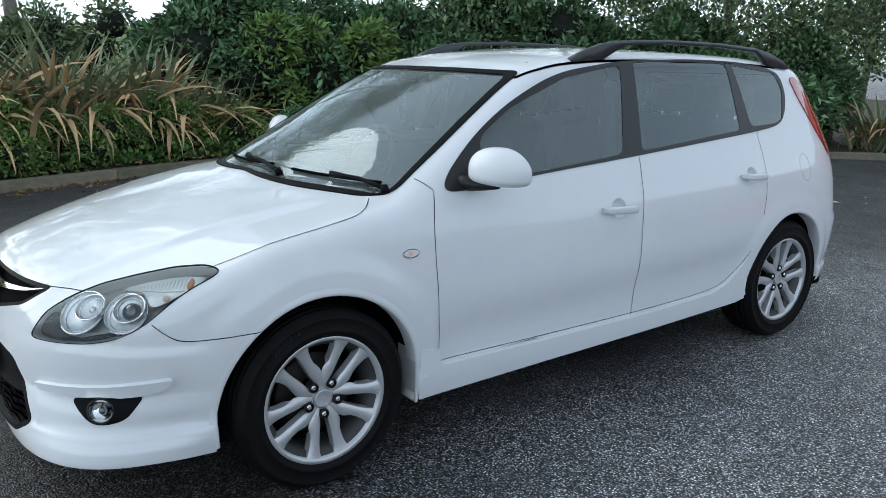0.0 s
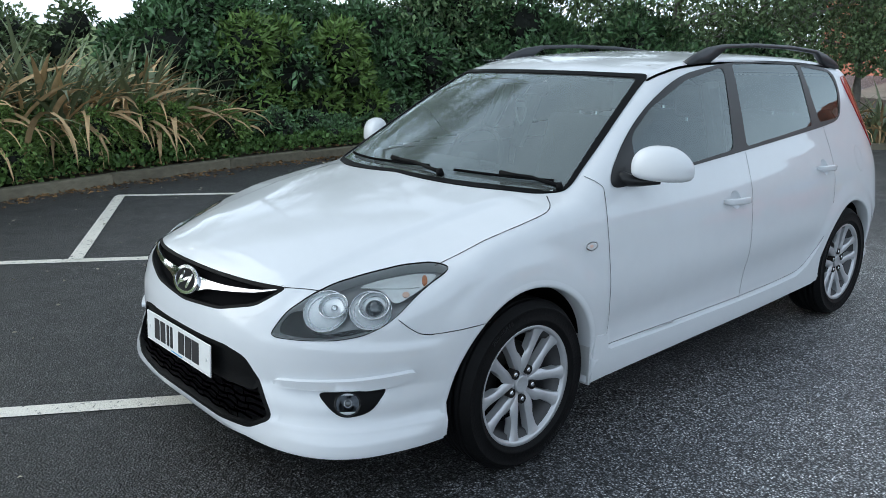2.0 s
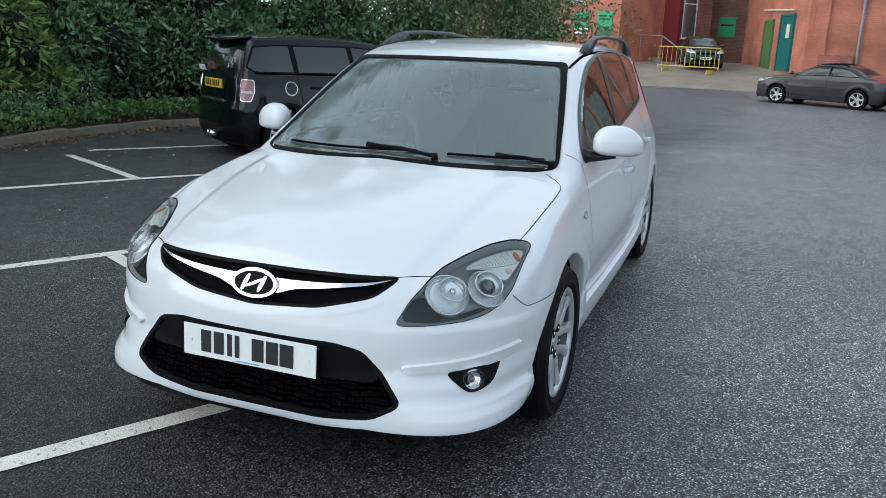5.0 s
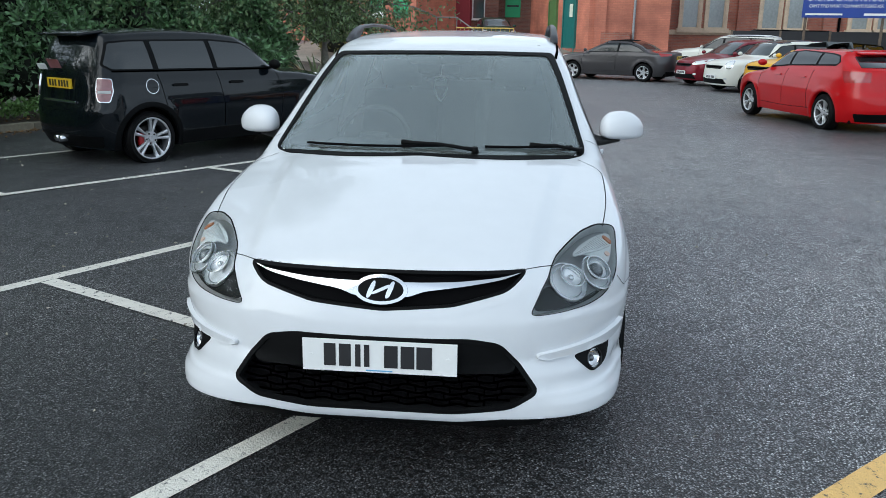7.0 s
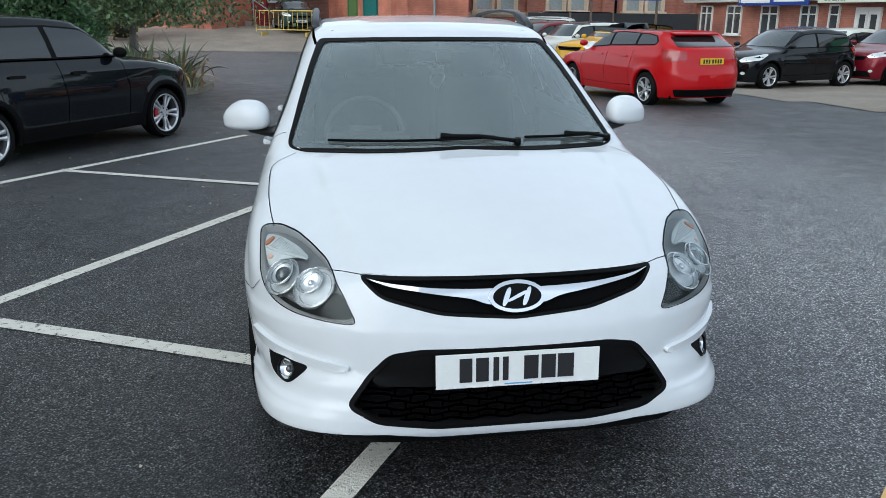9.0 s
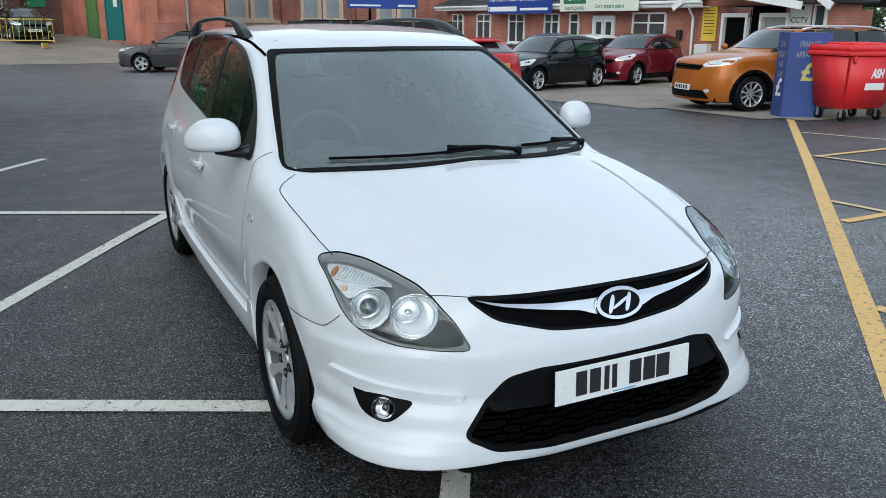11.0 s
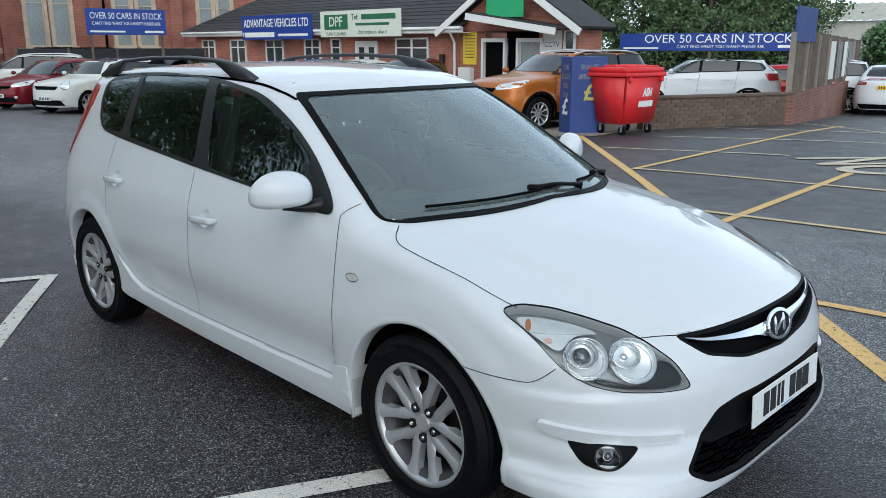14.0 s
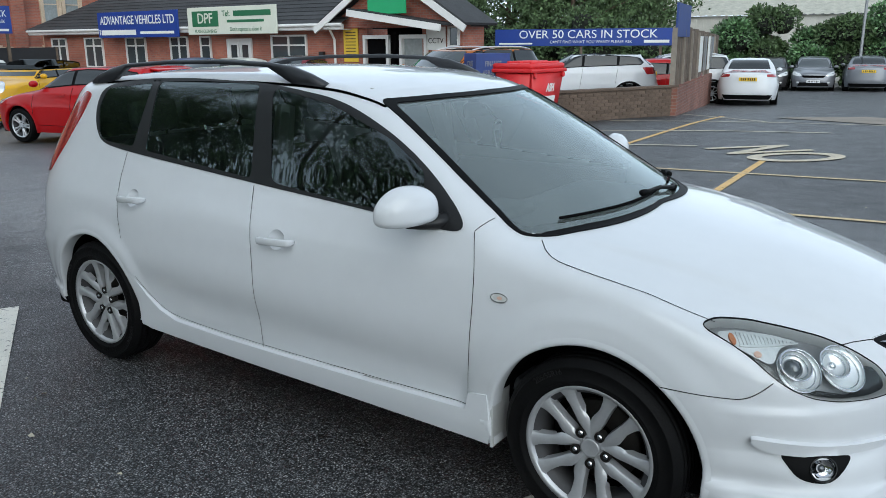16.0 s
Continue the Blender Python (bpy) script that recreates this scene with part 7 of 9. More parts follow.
    for a, b in (((-0.55, eave - 0.05), (gx, eave + 1.75)), ((gx, eave + 1.75), (5.35, eave - 0.05))):
        d = Vector((b[0] - a[0], 0, b[1] - a[1]))
        ang = math.atan2(d.z, d.x)
        mid = ((a[0] + b[0]) / 2, -0.55, (a[1] + b[1]) / 2)
        part("bargeboard", box((d.length + 0.1, 0.06, 0.20), mid, 0.0, Matrix.Rotation(-ang, 4, "Y")), UPVC, of)
        part("gable_roof_slope", box((d.length + 0.1, 1.8, 0.08), (mid[0], 0.38, mid[2] + 0.14), 0.0, Matrix.Rotation(-ang, 4, "Y")), ROOF_TILE, of)
    bm = bmesh.new()
    vs = [bm.verts.new(v) for v in ((-0.4, -0.1, eave), (5.2, -0.1, eave), (gx, -0.1, eave + 1.7))]
    bm.faces.new(vs)
    ex = bmesh.ops.extrude_face_region(bm, geom=bm.faces[:])
    bmesh.ops.translate(bm, vec=(0, 0.2, 0), verts=[v for v in ex["geom"] if isinstance(v, bmesh.types.BMVert)])
    part("gable_wall", bm, BRICK_RED, of)
    # lower lean-to roof over the entrance
    part("canopy_roof", box((3.6, 1.2, 0.07), (3.1, -0.45, eave + 0.30), 0.0, Matrix.Rotation(radians(8), 4, "Y")), ROOF_TILE, of)
    part("canopy_fascia", box((3.6, 0.06, 0.2), (3.1, -1.06, eave + 0.20), 0.0, Matrix.Rotation(radians(8), 4, "Y")), UPVC, of)
    # the open doorway is a black leaf that paints its dark inside
    for nm, px, mat in (("open_doorway", 1.65, MATT_BLACK), ("porch_door", 3.15, PALE_PANE)):
        d = empty(nm, Matrix.Translation((px, 0, zb + 1.05)))
        d.parent = of
        part("door_frame", join(box((0.10, 0.16, 2.15), (-0.48, -0.03, 0)), box((0.10, 0.16, 2.15), (0.48, -0.03, 0)), box((1.06, 0.16, 0.12), (0, -0.031, 1.06))), UPVC, d)
        part("door_leaf", box((0.84, 0.05, 2.05), (0, 0.05, 0)), mat, d)
    for k in range(9):
        part("security_bar", rod((2.22 + 0.05 * k, -0.02, zb + 0.1), (2.22 + 0.05 * k, -0.02, eave - 0.1), 0.012, None, 6), MATT_BLACK, of)
    window(of, 4.65, 1.75, 0.42, 0.62, 1, 0)
    part("downpipe", tube([(0.0, -0.5, eave + 0.05), (-0.1, -0.12, eave - 0.35), (-0.1, -0.10, zb)], 0.04, 8), UPVC, of)
    part("meter_box", box((0.55, 0.22, 0.75), (0.45, -0.12, zb + 0.85), 0.02), UPVC, of)
    part("letter_box", box((0.20, 0.12, 0.30), (-0.75, -0.07, 1.15), 0.02), INK, of)
    ys = empty("yellow_sign", Matrix.Translation((0.55, -0.03, 1.55)))
    ys.parent = of
    part("sign_board", box((0.62, 0.03, 1.15)), SIGN_YELLOW, ys)
    for k in range(8):
        part("text_bar", box((0.44, 0.006, 0.025), (0, -0.018, 0.36 - k * 0.1)), INK, ys)
    cc = empty("camera_notice", Matrix.Translation((4.0, -0.03, 1.78)))
    cc.parent = of
    part("sign_board", box((0.72, 0.03, 0.86)), SIGN_WHITE, cc)
    text_on("CCTV", 0.22, INK, cc, 0, -0.16, 0.02)
    part("camera_symbol", box((0.3, 0.006, 0.10), (-0.02, -0.018, 0.2), 0.0, Matrix.Rotation(radians(18), 4, "Y")), INK, cc)
    part("small_notice", box((0.34, 0.03, 0.42), (4.0, -0.03, 0.95)), PLATE_WHITE, of)
    part("small_notice_mark", box((0.22, 0.006, 0.2), (4.0, -0.05, 0.98)), RED_LENS, of)
    part("gable_sign", box((1.5, 0.05, 0.7), (2.55, -0.60, eave + 0.75), 0.01), SIGN_GREEN, of)
    # the long sign boards along the eave
    s1 = empty("blue_name_board", facing(x1 - 9.75, y - 0.62, 2.34, -90), "blue board with white lettering over the office windows", "sign")
    part("sign_board", box((5.2, 0.06, 1.0), (-0.4, 0, 0), 0.01), SIGN_BLUE, s1)
    text_on("ADVANTAGE VEHICLES LTD", 0.46, SIGN_WHITE, s1, -0.4, 0.16, 0.035, squeeze=0.83, bold=0.006)
    part("number_bar", box((2.3, 0.012, 0.20), (-1.6, -0.035, -0.30)), SIGN_WHITE, s1)
    text_on("Tel:", 0.28, SIGN_WHITE, s1, -2.75, -0.31, 0.036, bold=0.004)
    part("address_bar", box((2.1, 0.012, 0.10), (0.9, -0.035, -0.32)), SIGN_WHITE, s1)
    s2 = empty("cream_name_board", facing(x1 - 4.55, y - 0.62, 2.36, -90), "cream board with green lettering over the office door", "sign")
    part("sign_board", box((4.7, 0.06, 0.96), (-0.05, 0, 0.03), 0.01), SIGN_CREAM, s2)
    part("green_block", box((1.45, 0.012, 0.55), (-1.4, -0.035, 0.10)), DARK_GREEN, s2)
    text_on("DPF", 0.50, SIGN_CREAM, s2, -1.4, 0.10, 0.046, bold=0.008)
    text_on("FLASH CLEANING", 0.17, DARK_GREEN, s2, -1.4, -0.34, 0.036, squeeze=0.9)
    text_on("Tel:", 0.28, DARK_GREEN, s2, -0.25, 0.26, 0.036, bold=0.004)
    part("number_bar", box((1.9, 0.012, 0.19), (1.1, -0.035, 0.26)), DARK_GREEN, s2)
    part("address_bar", box((1.9, 0.012, 0.09), (0.75, -0.035, 0.0)), DARK_GREEN, s2)
    text_on("Don't replace it, clean it", 0.20, DARK_GREEN, s2, 0.75, -0.28, 0.036, squeeze=0.85)


def stone_window(parent, x, z, w, h, arched=False):
    wn_ = window(parent, x, z, w, h, 1, 0.42, STONE, PALE_PANE, False)
    part("stone_jamb", box((0.16, 0.12, h + 0.1), (-w / 2 - 0.08, -0.035, 0)), STONE, wn_)
    part("stone_jamb", box((0.16, 0.12, h + 0.1), (w / 2 + 0.08, -0.035, 0)), STONE, wn_)
    part("stone_sill", box((w + 0.5, 0.24, 0.22), (0, -0.10, -h / 2 - 0.1)), STONE, wn_)


def hall():
    """The tall brick hall behind the cars, with buttresses and pale stone windows."""
    hl = empty("brick_hall", facing(-40.0, 18.0, 0, 0), "tall red brick hall with stone-framed windows and brick piers", "building")
    # own x runs to +y of the plan here
    part("wall", box((30.0, 0.5, 10.0), (2.0, 0.26, 4.5)), BRICK_RED, hl)
    for wx in (-10.0, -8.7, -6.0, -4.75, -1.6, -0.35, 3.2, 4.4, 8.0, 9.2):
        stone_window(hl, wx, 3.35, 0.85, 3.6)
    for px in (-12.4, -7.35, -3.1, 1.3, 6.2, 11.0):
        part("pier", box((0.65, 0.35, 10.0), (px, -0.13, 4.5)), BRICK_RED, hl)
    part("stone_band", box((30.0, 0.1, 0.25), (2.0, -0.02, 1.35)), STONE, hl)
    part("drainpipe", rod((-2.6, -0.1, 0), (-2.6, -0.1, 9), 0.06), MATT_BLACK, hl)
    part("dark_vent", box((0.6, 0.06, 0.8), (-11.6, -0.02, 3.6)), MATT_BLACK, hl)
    ax = empty("brick_annexe", facing(-33.8, 2.5, 0, 0), "orange-red brick annexe with green and teal doors", "building")
    part("wall", box((3.6, 6.0, 9.0), (1.8, 3.0, 4.0)), BRICK_ORANGE, ax)
    part("corner_pier", box((0.5, 0.16, 9.0), (0.5, -0.06, 4.0)), BRICK_ORANGE, ax)
    part("lean_to", box((1.3, 0.3, 1.6), (1.2, -0.12, 0.55)), BRICK_RED, ax)
    part("drainpipe", rod((2.0, -0.1, -0.2), (2.0, -0.1, 8), 0.06), STEEL, ax)
    w2 = empty("door_wall", facing(-33.8, 2.5, 0, -71) @ Matrix.Identity(4), "orange-red brick side wall with two painted doors", "building")
    part("wall", box((8.6, 0.4, 9.0), (-4.3, 0.22, 4.0)), BRICK_ORANGE, w2)
    part("plinth", box((8.6, 0.1, 0.7), (-4.3, -0.02, 0.2)), BRICK_RED, w2)
    for nm, px, w, h, mat, zb in (("teal_door", -2.4, 1.5, 2.9, TEAL, 0.05), ("green_door", -4.8, 1.0, 2.6, GREEN_DOOR, 0.15)):
        d = empty(nm, Matrix.Translation((px, -0.03, zb + h / 2)))
        d.parent = w2
        part("door_frame", join(box((0.1, 0.12, h + 0.1), (-w / 2 - 0.05, 0, 0)), box((0.1, 0.12, h + 0.1), (w / 2 + 0.05, 0, 0)), box((w + 0.2, 0.12, 0.1), (0, 0.001, h / 2 + 0.05))), mat, d)
        part("door_leaf", box((w, 0.06, h), (0, 0.01, 0), 0.01), mat, d)
    part("door_notice", box((0.4, 0.02, 0.6), (-2.1, -0.08, 2.3)), SIGN_CREAM, w2)
    part("pipe_run", tube([(-5.6, -0.08, 3.3), (-1.6, -0.08, 3.2)], 0.04, 6), UPVC, w2)
    # the far block with the red recess
    ab = empty("brick_block", facing(-37.0, -5.95, 0, -27), "orange-red brick block with green notices and a small window", "building")
    part("wall", box((14.0, 5.0, 9.0), (-7.0, 2.5, 4.6)), BRICK_ORANGE, ab)
    window(ab, -2.75, 4.05, 0.95, 1.2, 2, 0)
    part("stone_sill", box((1.3, 0.2, 0.12), (-2.75, -0.06, 3.38)), STONE, ab)
    for px, pz in ((-2.45, 2.45), (-0.95, 2.45)):
        g = empty("green_notice", Matrix.Translation((px, -0.02, pz)))
        g.parent = ab
        part("sign_board", box((0.95, 0.03, 1.15)), SIGN_GREEN, g)
        part("text_bar", box((0.5, 0.006, 0.08), (-0.1, -0.018, 0.36)), INK, g)
        part("text_bar", box((0.65, 0.006, 0.07), (0, -0.018, 0.2)), INK, g)
        part("notice_foot", box((0.95, 0.006, 0.3), (0, -0.018, -0.4)), SIGN_WHITE if px < -2 else DARK_GREEN, g)
    rc = empty("red_recess", facing(-40.4, -5.2, 0, -10), "maroon painted wall with a dark door and steps", "building")
    part("wall", box((4.6, 0.4, 9.0), (-0.6, 0.22, 4.6)), MAROON_WALL, rc)
    d = empty("dark_door", Matrix.Translation((0.15, -0.03, 2.05)))
    d.parent = rc
    part("door_leaf", box((1.25, 0.08, 2.5), (0, 0, 0), 0.01), NAVY_DOOR, d)
    part("door_frame", join(box((0.12, 0.14, 2.6), (-0.68, 0, 0)), box((0.12, 0.14, 2.6), (0.68, 0, 0)), box((1.48, 0.14, 0.12), (0, 0.001, 1.3))), MAROON_WALL, d)
    part("door_notice", box((0.2, 0.01, 0.2), (0.1, -0.05, 0.3)), SIGN_WHITE, d)
    for k in range(3):
        part("stone_step", box((1.9 + 0.4 * k, 0.5 + 0.35 * k, 0.2), (0.15, -0.4 - 0.17 * k, 0.78 - 0.2 * k), 0.02), CONCRETE, rc)
    hr = empty("handrail", facing(-38.6, -5.6, 0.5, -10), "grey steel handrail beside the steps", "handrail")
    part("top_rail", tube([(-0.6, 0, 1.45), (1.6, 0, 1.45), (2.6, 0, 0.8)], 0.035, 8), STEEL, hr)
    for px, h in ((-0.6, 1.45), (0.5, 1.45), (1.6, 1.45), (2.6, 0.8)):
        part("rail_post", rod((px, 0, -0.3), (px, 0, h), 0.03, None, 8), STEEL, hr)
    bw = empty("brown_brick_house", facing(-42.4, -4.3, 0, 20), "brown brick house wall with tall white-framed windows", "building")
    part("wall", box((3.4, 4.0, 9.0), (0.6, 2.05, 4.6)), BRICK_BROWN, bw)
    for px in (-0.1, 1.1):
        window(bw, px, 3.7, 0.75, 3.6, 1, 0.5)
    bk = empty("back_wall_building", facing(-45.0, 0.6, 0, 0), "brown brick wall across the end of the yard", "building")
    part("wall", box((9.0, 0.4, 9.0), (-1.0, 0.22, 4.6)), BRICK_BROWN, bk)
    g = part("green_notice", box((0.9, 0.03, 1.1), (-2.0, -0.03, 2.6)), SIGN_GREEN, bk)
    part("text_bar", box((0.7, 0.006, 0.1), (-2.0, -0.05, 2.7)), INK, g)
    window(bk, 0.4, 4.6, 0.7, 3.0, 1, 0.5)
    window(bk, 1.0, 1.4, 0.8, 1.2, 1, 0.5)
    br = empty("crowd_barrier", Matrix.Translation((-34.6, -2.3, ground_z(-34.6, -2.3))) @ Matrix.Rotation(radians(68), 4, "Z"), "yellow steel crowd barrier across the yard entrance", "barrier")
    part("barrier_frame", join(tube([(-1.5, 0, 0.2), (-1.5, 0, 1.15), (1.5, 0, 1.15), (1.5, 0, 0.2)], 0.028, 6), rod((-1.5, 0, 0.3), (1.5, 0, 0.3), 0.022, None, 6)), YELLOW_STEEL, br)
    for k in range(12):
        part("upright", rod((-1.3 + k * 0.236, 0, 0.3), (-1.3 + k * 0.236, 0, 1.15), 0.012, None, 5), YELLOW_STEEL, br)
    for px in (-1.1, 1.1):
        part("barrier_foot", box((0.05, 0.6, 0.2), (px, 0, 0.1)), YELLOW_STEEL, br)


def stock_sign():
    """The blue stock sign on two timber posts, black hoarding under it."""
    sg = empty("stock_sign", facing(-31.0, 12.6, 0, -8), "blue sign with white lettering on two wooden posts", "sign")
    part("sign_board", box((3.25, 0.06, 1.05), (0, 0, 2.55), 0.01), SIGN_BLUE, sg)
    text_on("OVER 50 CARS IN STOCK", 0.36, SIGN_WHITE, sg, 0, 2.78, 0.035, squeeze=0.72)
    text_on("CAN'T FIND WHAT YOU WANT? PLEASE ASK", 0.19, SIGN_WHITE, sg, 0, 2.48, 0.035, squeeze=0.72)
    part("address_bar", box((1.4, 0.012, 0.07), (-0.8, -0.035, 2.16)), SIGN_WHITE, sg)
    part("number_bar", box((0.8, 0.012, 0.09), (1.1, -0.035, 2.16)), SIGN_WHITE, sg)
    for px in (-1.45, 1.45):
        part("post", box((0.09, 0.09, 3.4), (px, 0.08, 1.4)), FENCE_WOOD, sg)
    hd = empty("black_hoarding", facing(-31.6, 12.4, 0, -6), "black boarded fence panels behind the parked cars", "fence")
    for k in range(4):
        part("fence_panel", box((1.85, 0.05, 1.25), (-3.0 + 1.95 * k, 0, 0.85)), FENCE_BLACK, hd)
    for k in range(5):
        part("fence_post", box((0.08, 0.08, 1.6), (-3.97 + 1.95 * k, 0.02, 0.7)), FENCE_WOOD, hd)


def pillar_sign():
    z = ground_z(-6.3, 10.7)
    ps = empty("advertising_pillar", Matrix.Translation((-6.25, 10.69, z)) @ Matrix.Rotation(radians(8), 4, "Z"), "faded blue three-sided advertising pillar with pale lettering", "sign")
    w, h = 0.78, 1.46
    pts = [(-w / 2 * 0.95, -0.28), (w * 0.0, -0.52), (w * 0.62, 0.0), (0.05, 0.40)]
    part("pillar", slab(pts, 0, h), SIGN_DULL, ps)
    for (a, b), lines in (((pts[0], pts[1]), ("CARS", "BOUGHT", "FOR", "CASH")), ((pts[1], pts[2]), ("FINANCE", "ARRANGED"))):
        a, b = Vector((*a, 0)), Vector((*b, 0))
        d = (b - a).normalized()
        n = Vector((d.y, -d.x, 0))
        base = Matrix.Translation((a + b) / 2 + n * 0.004) @ Matrix.Rotation(math.atan2(d.y, d.x), 4, "Z") @ Matrix.Rotation(math.pi / 2, 4, "X")
        for k, t in enumerate(lines):
            lettering(t, 0.15, STEEL, ps, base @ Matrix.Translation((0, 1.26 - 0.175 * k, 0)), squeeze=0.56)
        lettering("£", 0.42, SIGN_WHITE if len(lines) > 2 else GOLD_INK, ps, base @ Matrix.Translation((0, 0.50 if len(lines) > 2 else 0.78, 0)), name="pound_sign", bold=0.01)
    bn = empty("waste_bin", Matrix.Translation((-5.46, 10.97, ground_z(-5.46, 10.97))) @ Matrix.Rotation(radians(84), 4, "Z") @ Matrix.Diagonal((0.86, 0.86, 1.04, 1)), "large red plastic four-wheeled waste bin with a dark lid seam", "bin")
    bm = bmesh.new()
    bot, topv = [], []
    for sx, sy in ((-1, -1), (1, -1), (1, 1), (-1, 1)):
        bot.append(bm.verts.new((sx * 0.56, sy * 0.38, 0.20)))
        topv.append(bm.verts.new((sx * 0.66, sy * 0.52, 1.08)))
    bm.faces.new(bot[::-1])
    bm.faces.new(topv)
    for i in range(4):
        bm.faces.new((bot[i], bot[(i + 1) % 4], topv[(i + 1) % 4], topv[i]))
    bmesh.ops.bevel(bm, geom=bm.edges[:], offset=0.05, segments=3, affect="EDGES")
    part("bin_body", bm, BIN_RED, bn, "", True)
    part("rim", box((1.40, 1.10, 0.07), (0, 0, 1.08), 0.025), BIN_RED, bn)
    lid = join(box((1.34, 1.06, 0.10), (0, 0.02, 1.16), 0.045), box((1.1, 0.06, 0.05), (0, -0.40, 1.22), 0.02), box((1.1, 0.06, 0.05), (0, -0.1, 1.225), 0.02), box((1.1, 0.06, 0.05), (0, 0.2, 1.225), 0.02))
    part("lid", lid, BIN_RED, bn, "domed red lid", True)
    for k in (-0.55, 0.55):
        part("lifting_lug", rod((k, -0.56, 1.0), (k, -0.50, 1.0), 0.05, None, 12), BIN_RED, bn)
    for sx in (-0.45, 0.45):
        for sy in (-0.30, 0.30):
            c = part("castor", rod((sx - 0.025, sy, 0.09), (sx + 0.025, sy, 0.09), 0.09, None, 16), RUBBER, bn)
            part("castor_fork", join(box((0.015, 0.06, 0.16), (sx - 0.035, sy, 0.14)), box((0.015, 0.06, 0.16), (sx + 0.035, sy, 0.14))), STEEL, bn)
    lettering("ASH", 0.20, SIGN_WHITE, bn, Matrix.Translation((0.15, -0.472, 0.76)) @ Matrix.Rotation(radians(90 + 9), 4, "X"), squeeze=0.8, bold=0.01)
    part("lettering_bar", box((0.48, 0.008, 0.11), (0.12, -0.452, 0.56), 0.0, Matrix.Rotation(radians(9), 4, "X")), SIGN_WHITE, bn)


def low_wall():
    """The dirty brick wall by the bin, brick by brick, and the long wall with its fence behind it."""
    a, b = Vector((-5.49, 11.69, 0)), Vector((-4.04, 15.38, 0))
    d = (b - a).normalized()
    z0 = -0.38
    wl_ = empty("wall_front", Matrix.Translation((a.x, a.y, 0)) @ Matrix.Rotation(math.atan2(d.y, d.x), 4, "Z"), "low dirty brown brick wall beside the bays", "wall", kind="structure")
    L = (b - a).length
    part("wall_core", box((L, 0.19, 0.93), (L / 2, 0.11, z0 + 0.46)), BRICK_WALL, wl_)
    brick = bpy.data.meshes.new("brick")
    bm = box((0.215, 0.10, 0.064), (0, 0, 0), 0.005)
    bm.to_mesh(brick)
    bm.free()
    brick.materials.append(BRICK_WALL)
    for r in range(11):
        for i in range(int(L / 0.225)):
            o = link("brick", brick, wl_)
            o.location = (0.11 + i * 0.225 + (0.11 if r % 2 else 0), 0.052 + 0.003 * ((i * 7 + r * 3) % 3), z0 + 0.12 + r * 0.074)
    part("coping", box((L + 0.06, 0.27, 0.05), (L / 2, 0.11, z0 + 0.955), 0.008), BRICK_WALL, wl_)
    c = Vector((-6.38, 26.34, 0))
    wb_ = wall_box("wall_lane", (-3.99, 15.24), (c.x, c.y), -0.5, 0.55, 0.22, BRICK_BROWN, "low brown brick wall along the lane")
    fn = empty("timber_fence", Matrix.Translation((-4.09, 15.43, 0)) @ Matrix.Rotation(math.atan2(c.y - 15.43, c.x + 4.09), 4, "Z"), "weathered timber fence panels between concrete posts", "fence")
    FL = math.hypot(c.x + 4.09, c.y - 15.43)
    for k in range(7):
        x = k * FL / 7
        part("post", box((0.11, 0.11, 2.25 - 0.05 * k), (x + 0.05, 0.10, 0.75)), CONCRETE, fn)
        for j in range(8):
            w = FL / 7 / 8
            part("board", box((w - 0.008, 0.025, 1.45), (x + 0.12 + (j + 0.45) * w, 0.10 + 0.006 * (j % 2), 1.22 - 0.03 * k)), FENCE_WOOD, fn)
    part("blue_board", box((2.3, 0.05, 0.75), (1.2, 0.07, 2.05)), SIGN_DULL, fn)
    for k, x in enumerate((5.4, 6.6, 7.8, 8.8)):
        part("poster", box((0.75, 0.02, 1.0), (x, 0.06, 1.2)), SIGN_WHITE if k % 2 == 0 else STEEL, fn)
    bn = empty("stock_banner", facing(-11.3, 25.4, 0, -72), "long blue banner with white lettering above the parked cars", "sign")
    part("banner_board", box((6.6, 0.06, 0.62), (0, 0, 1.72)), SIGN_BLUE, bn)
    text_on("OVER 50 CARS IN STOCK", 0.42, SIGN_WHITE, bn, 0.2, 1.82, 0.035, squeeze=1.08)
    text_on("CAN'T FIND WHAT YOU WANT? PLEASE ASK", 0.15, SIGN_WHITE, bn, 0.35, 1.55, 0.035)
    part("number_bar", box((0.9, 0.012, 0.1), (2.75, -0.035, 1.56)), SIGN_WHITE, bn)
    part("address_bar", box((1.3, 0.012, 0.06), (-2.5, -0.035, 1.5)), SIGN_WHITE, bn)
    for px in (-2.9, 0, 2.9):
        part("post", box((0.09, 0.09, 2.4), (px, 0.08, 0.8)), FENCE_WOOD, bn)


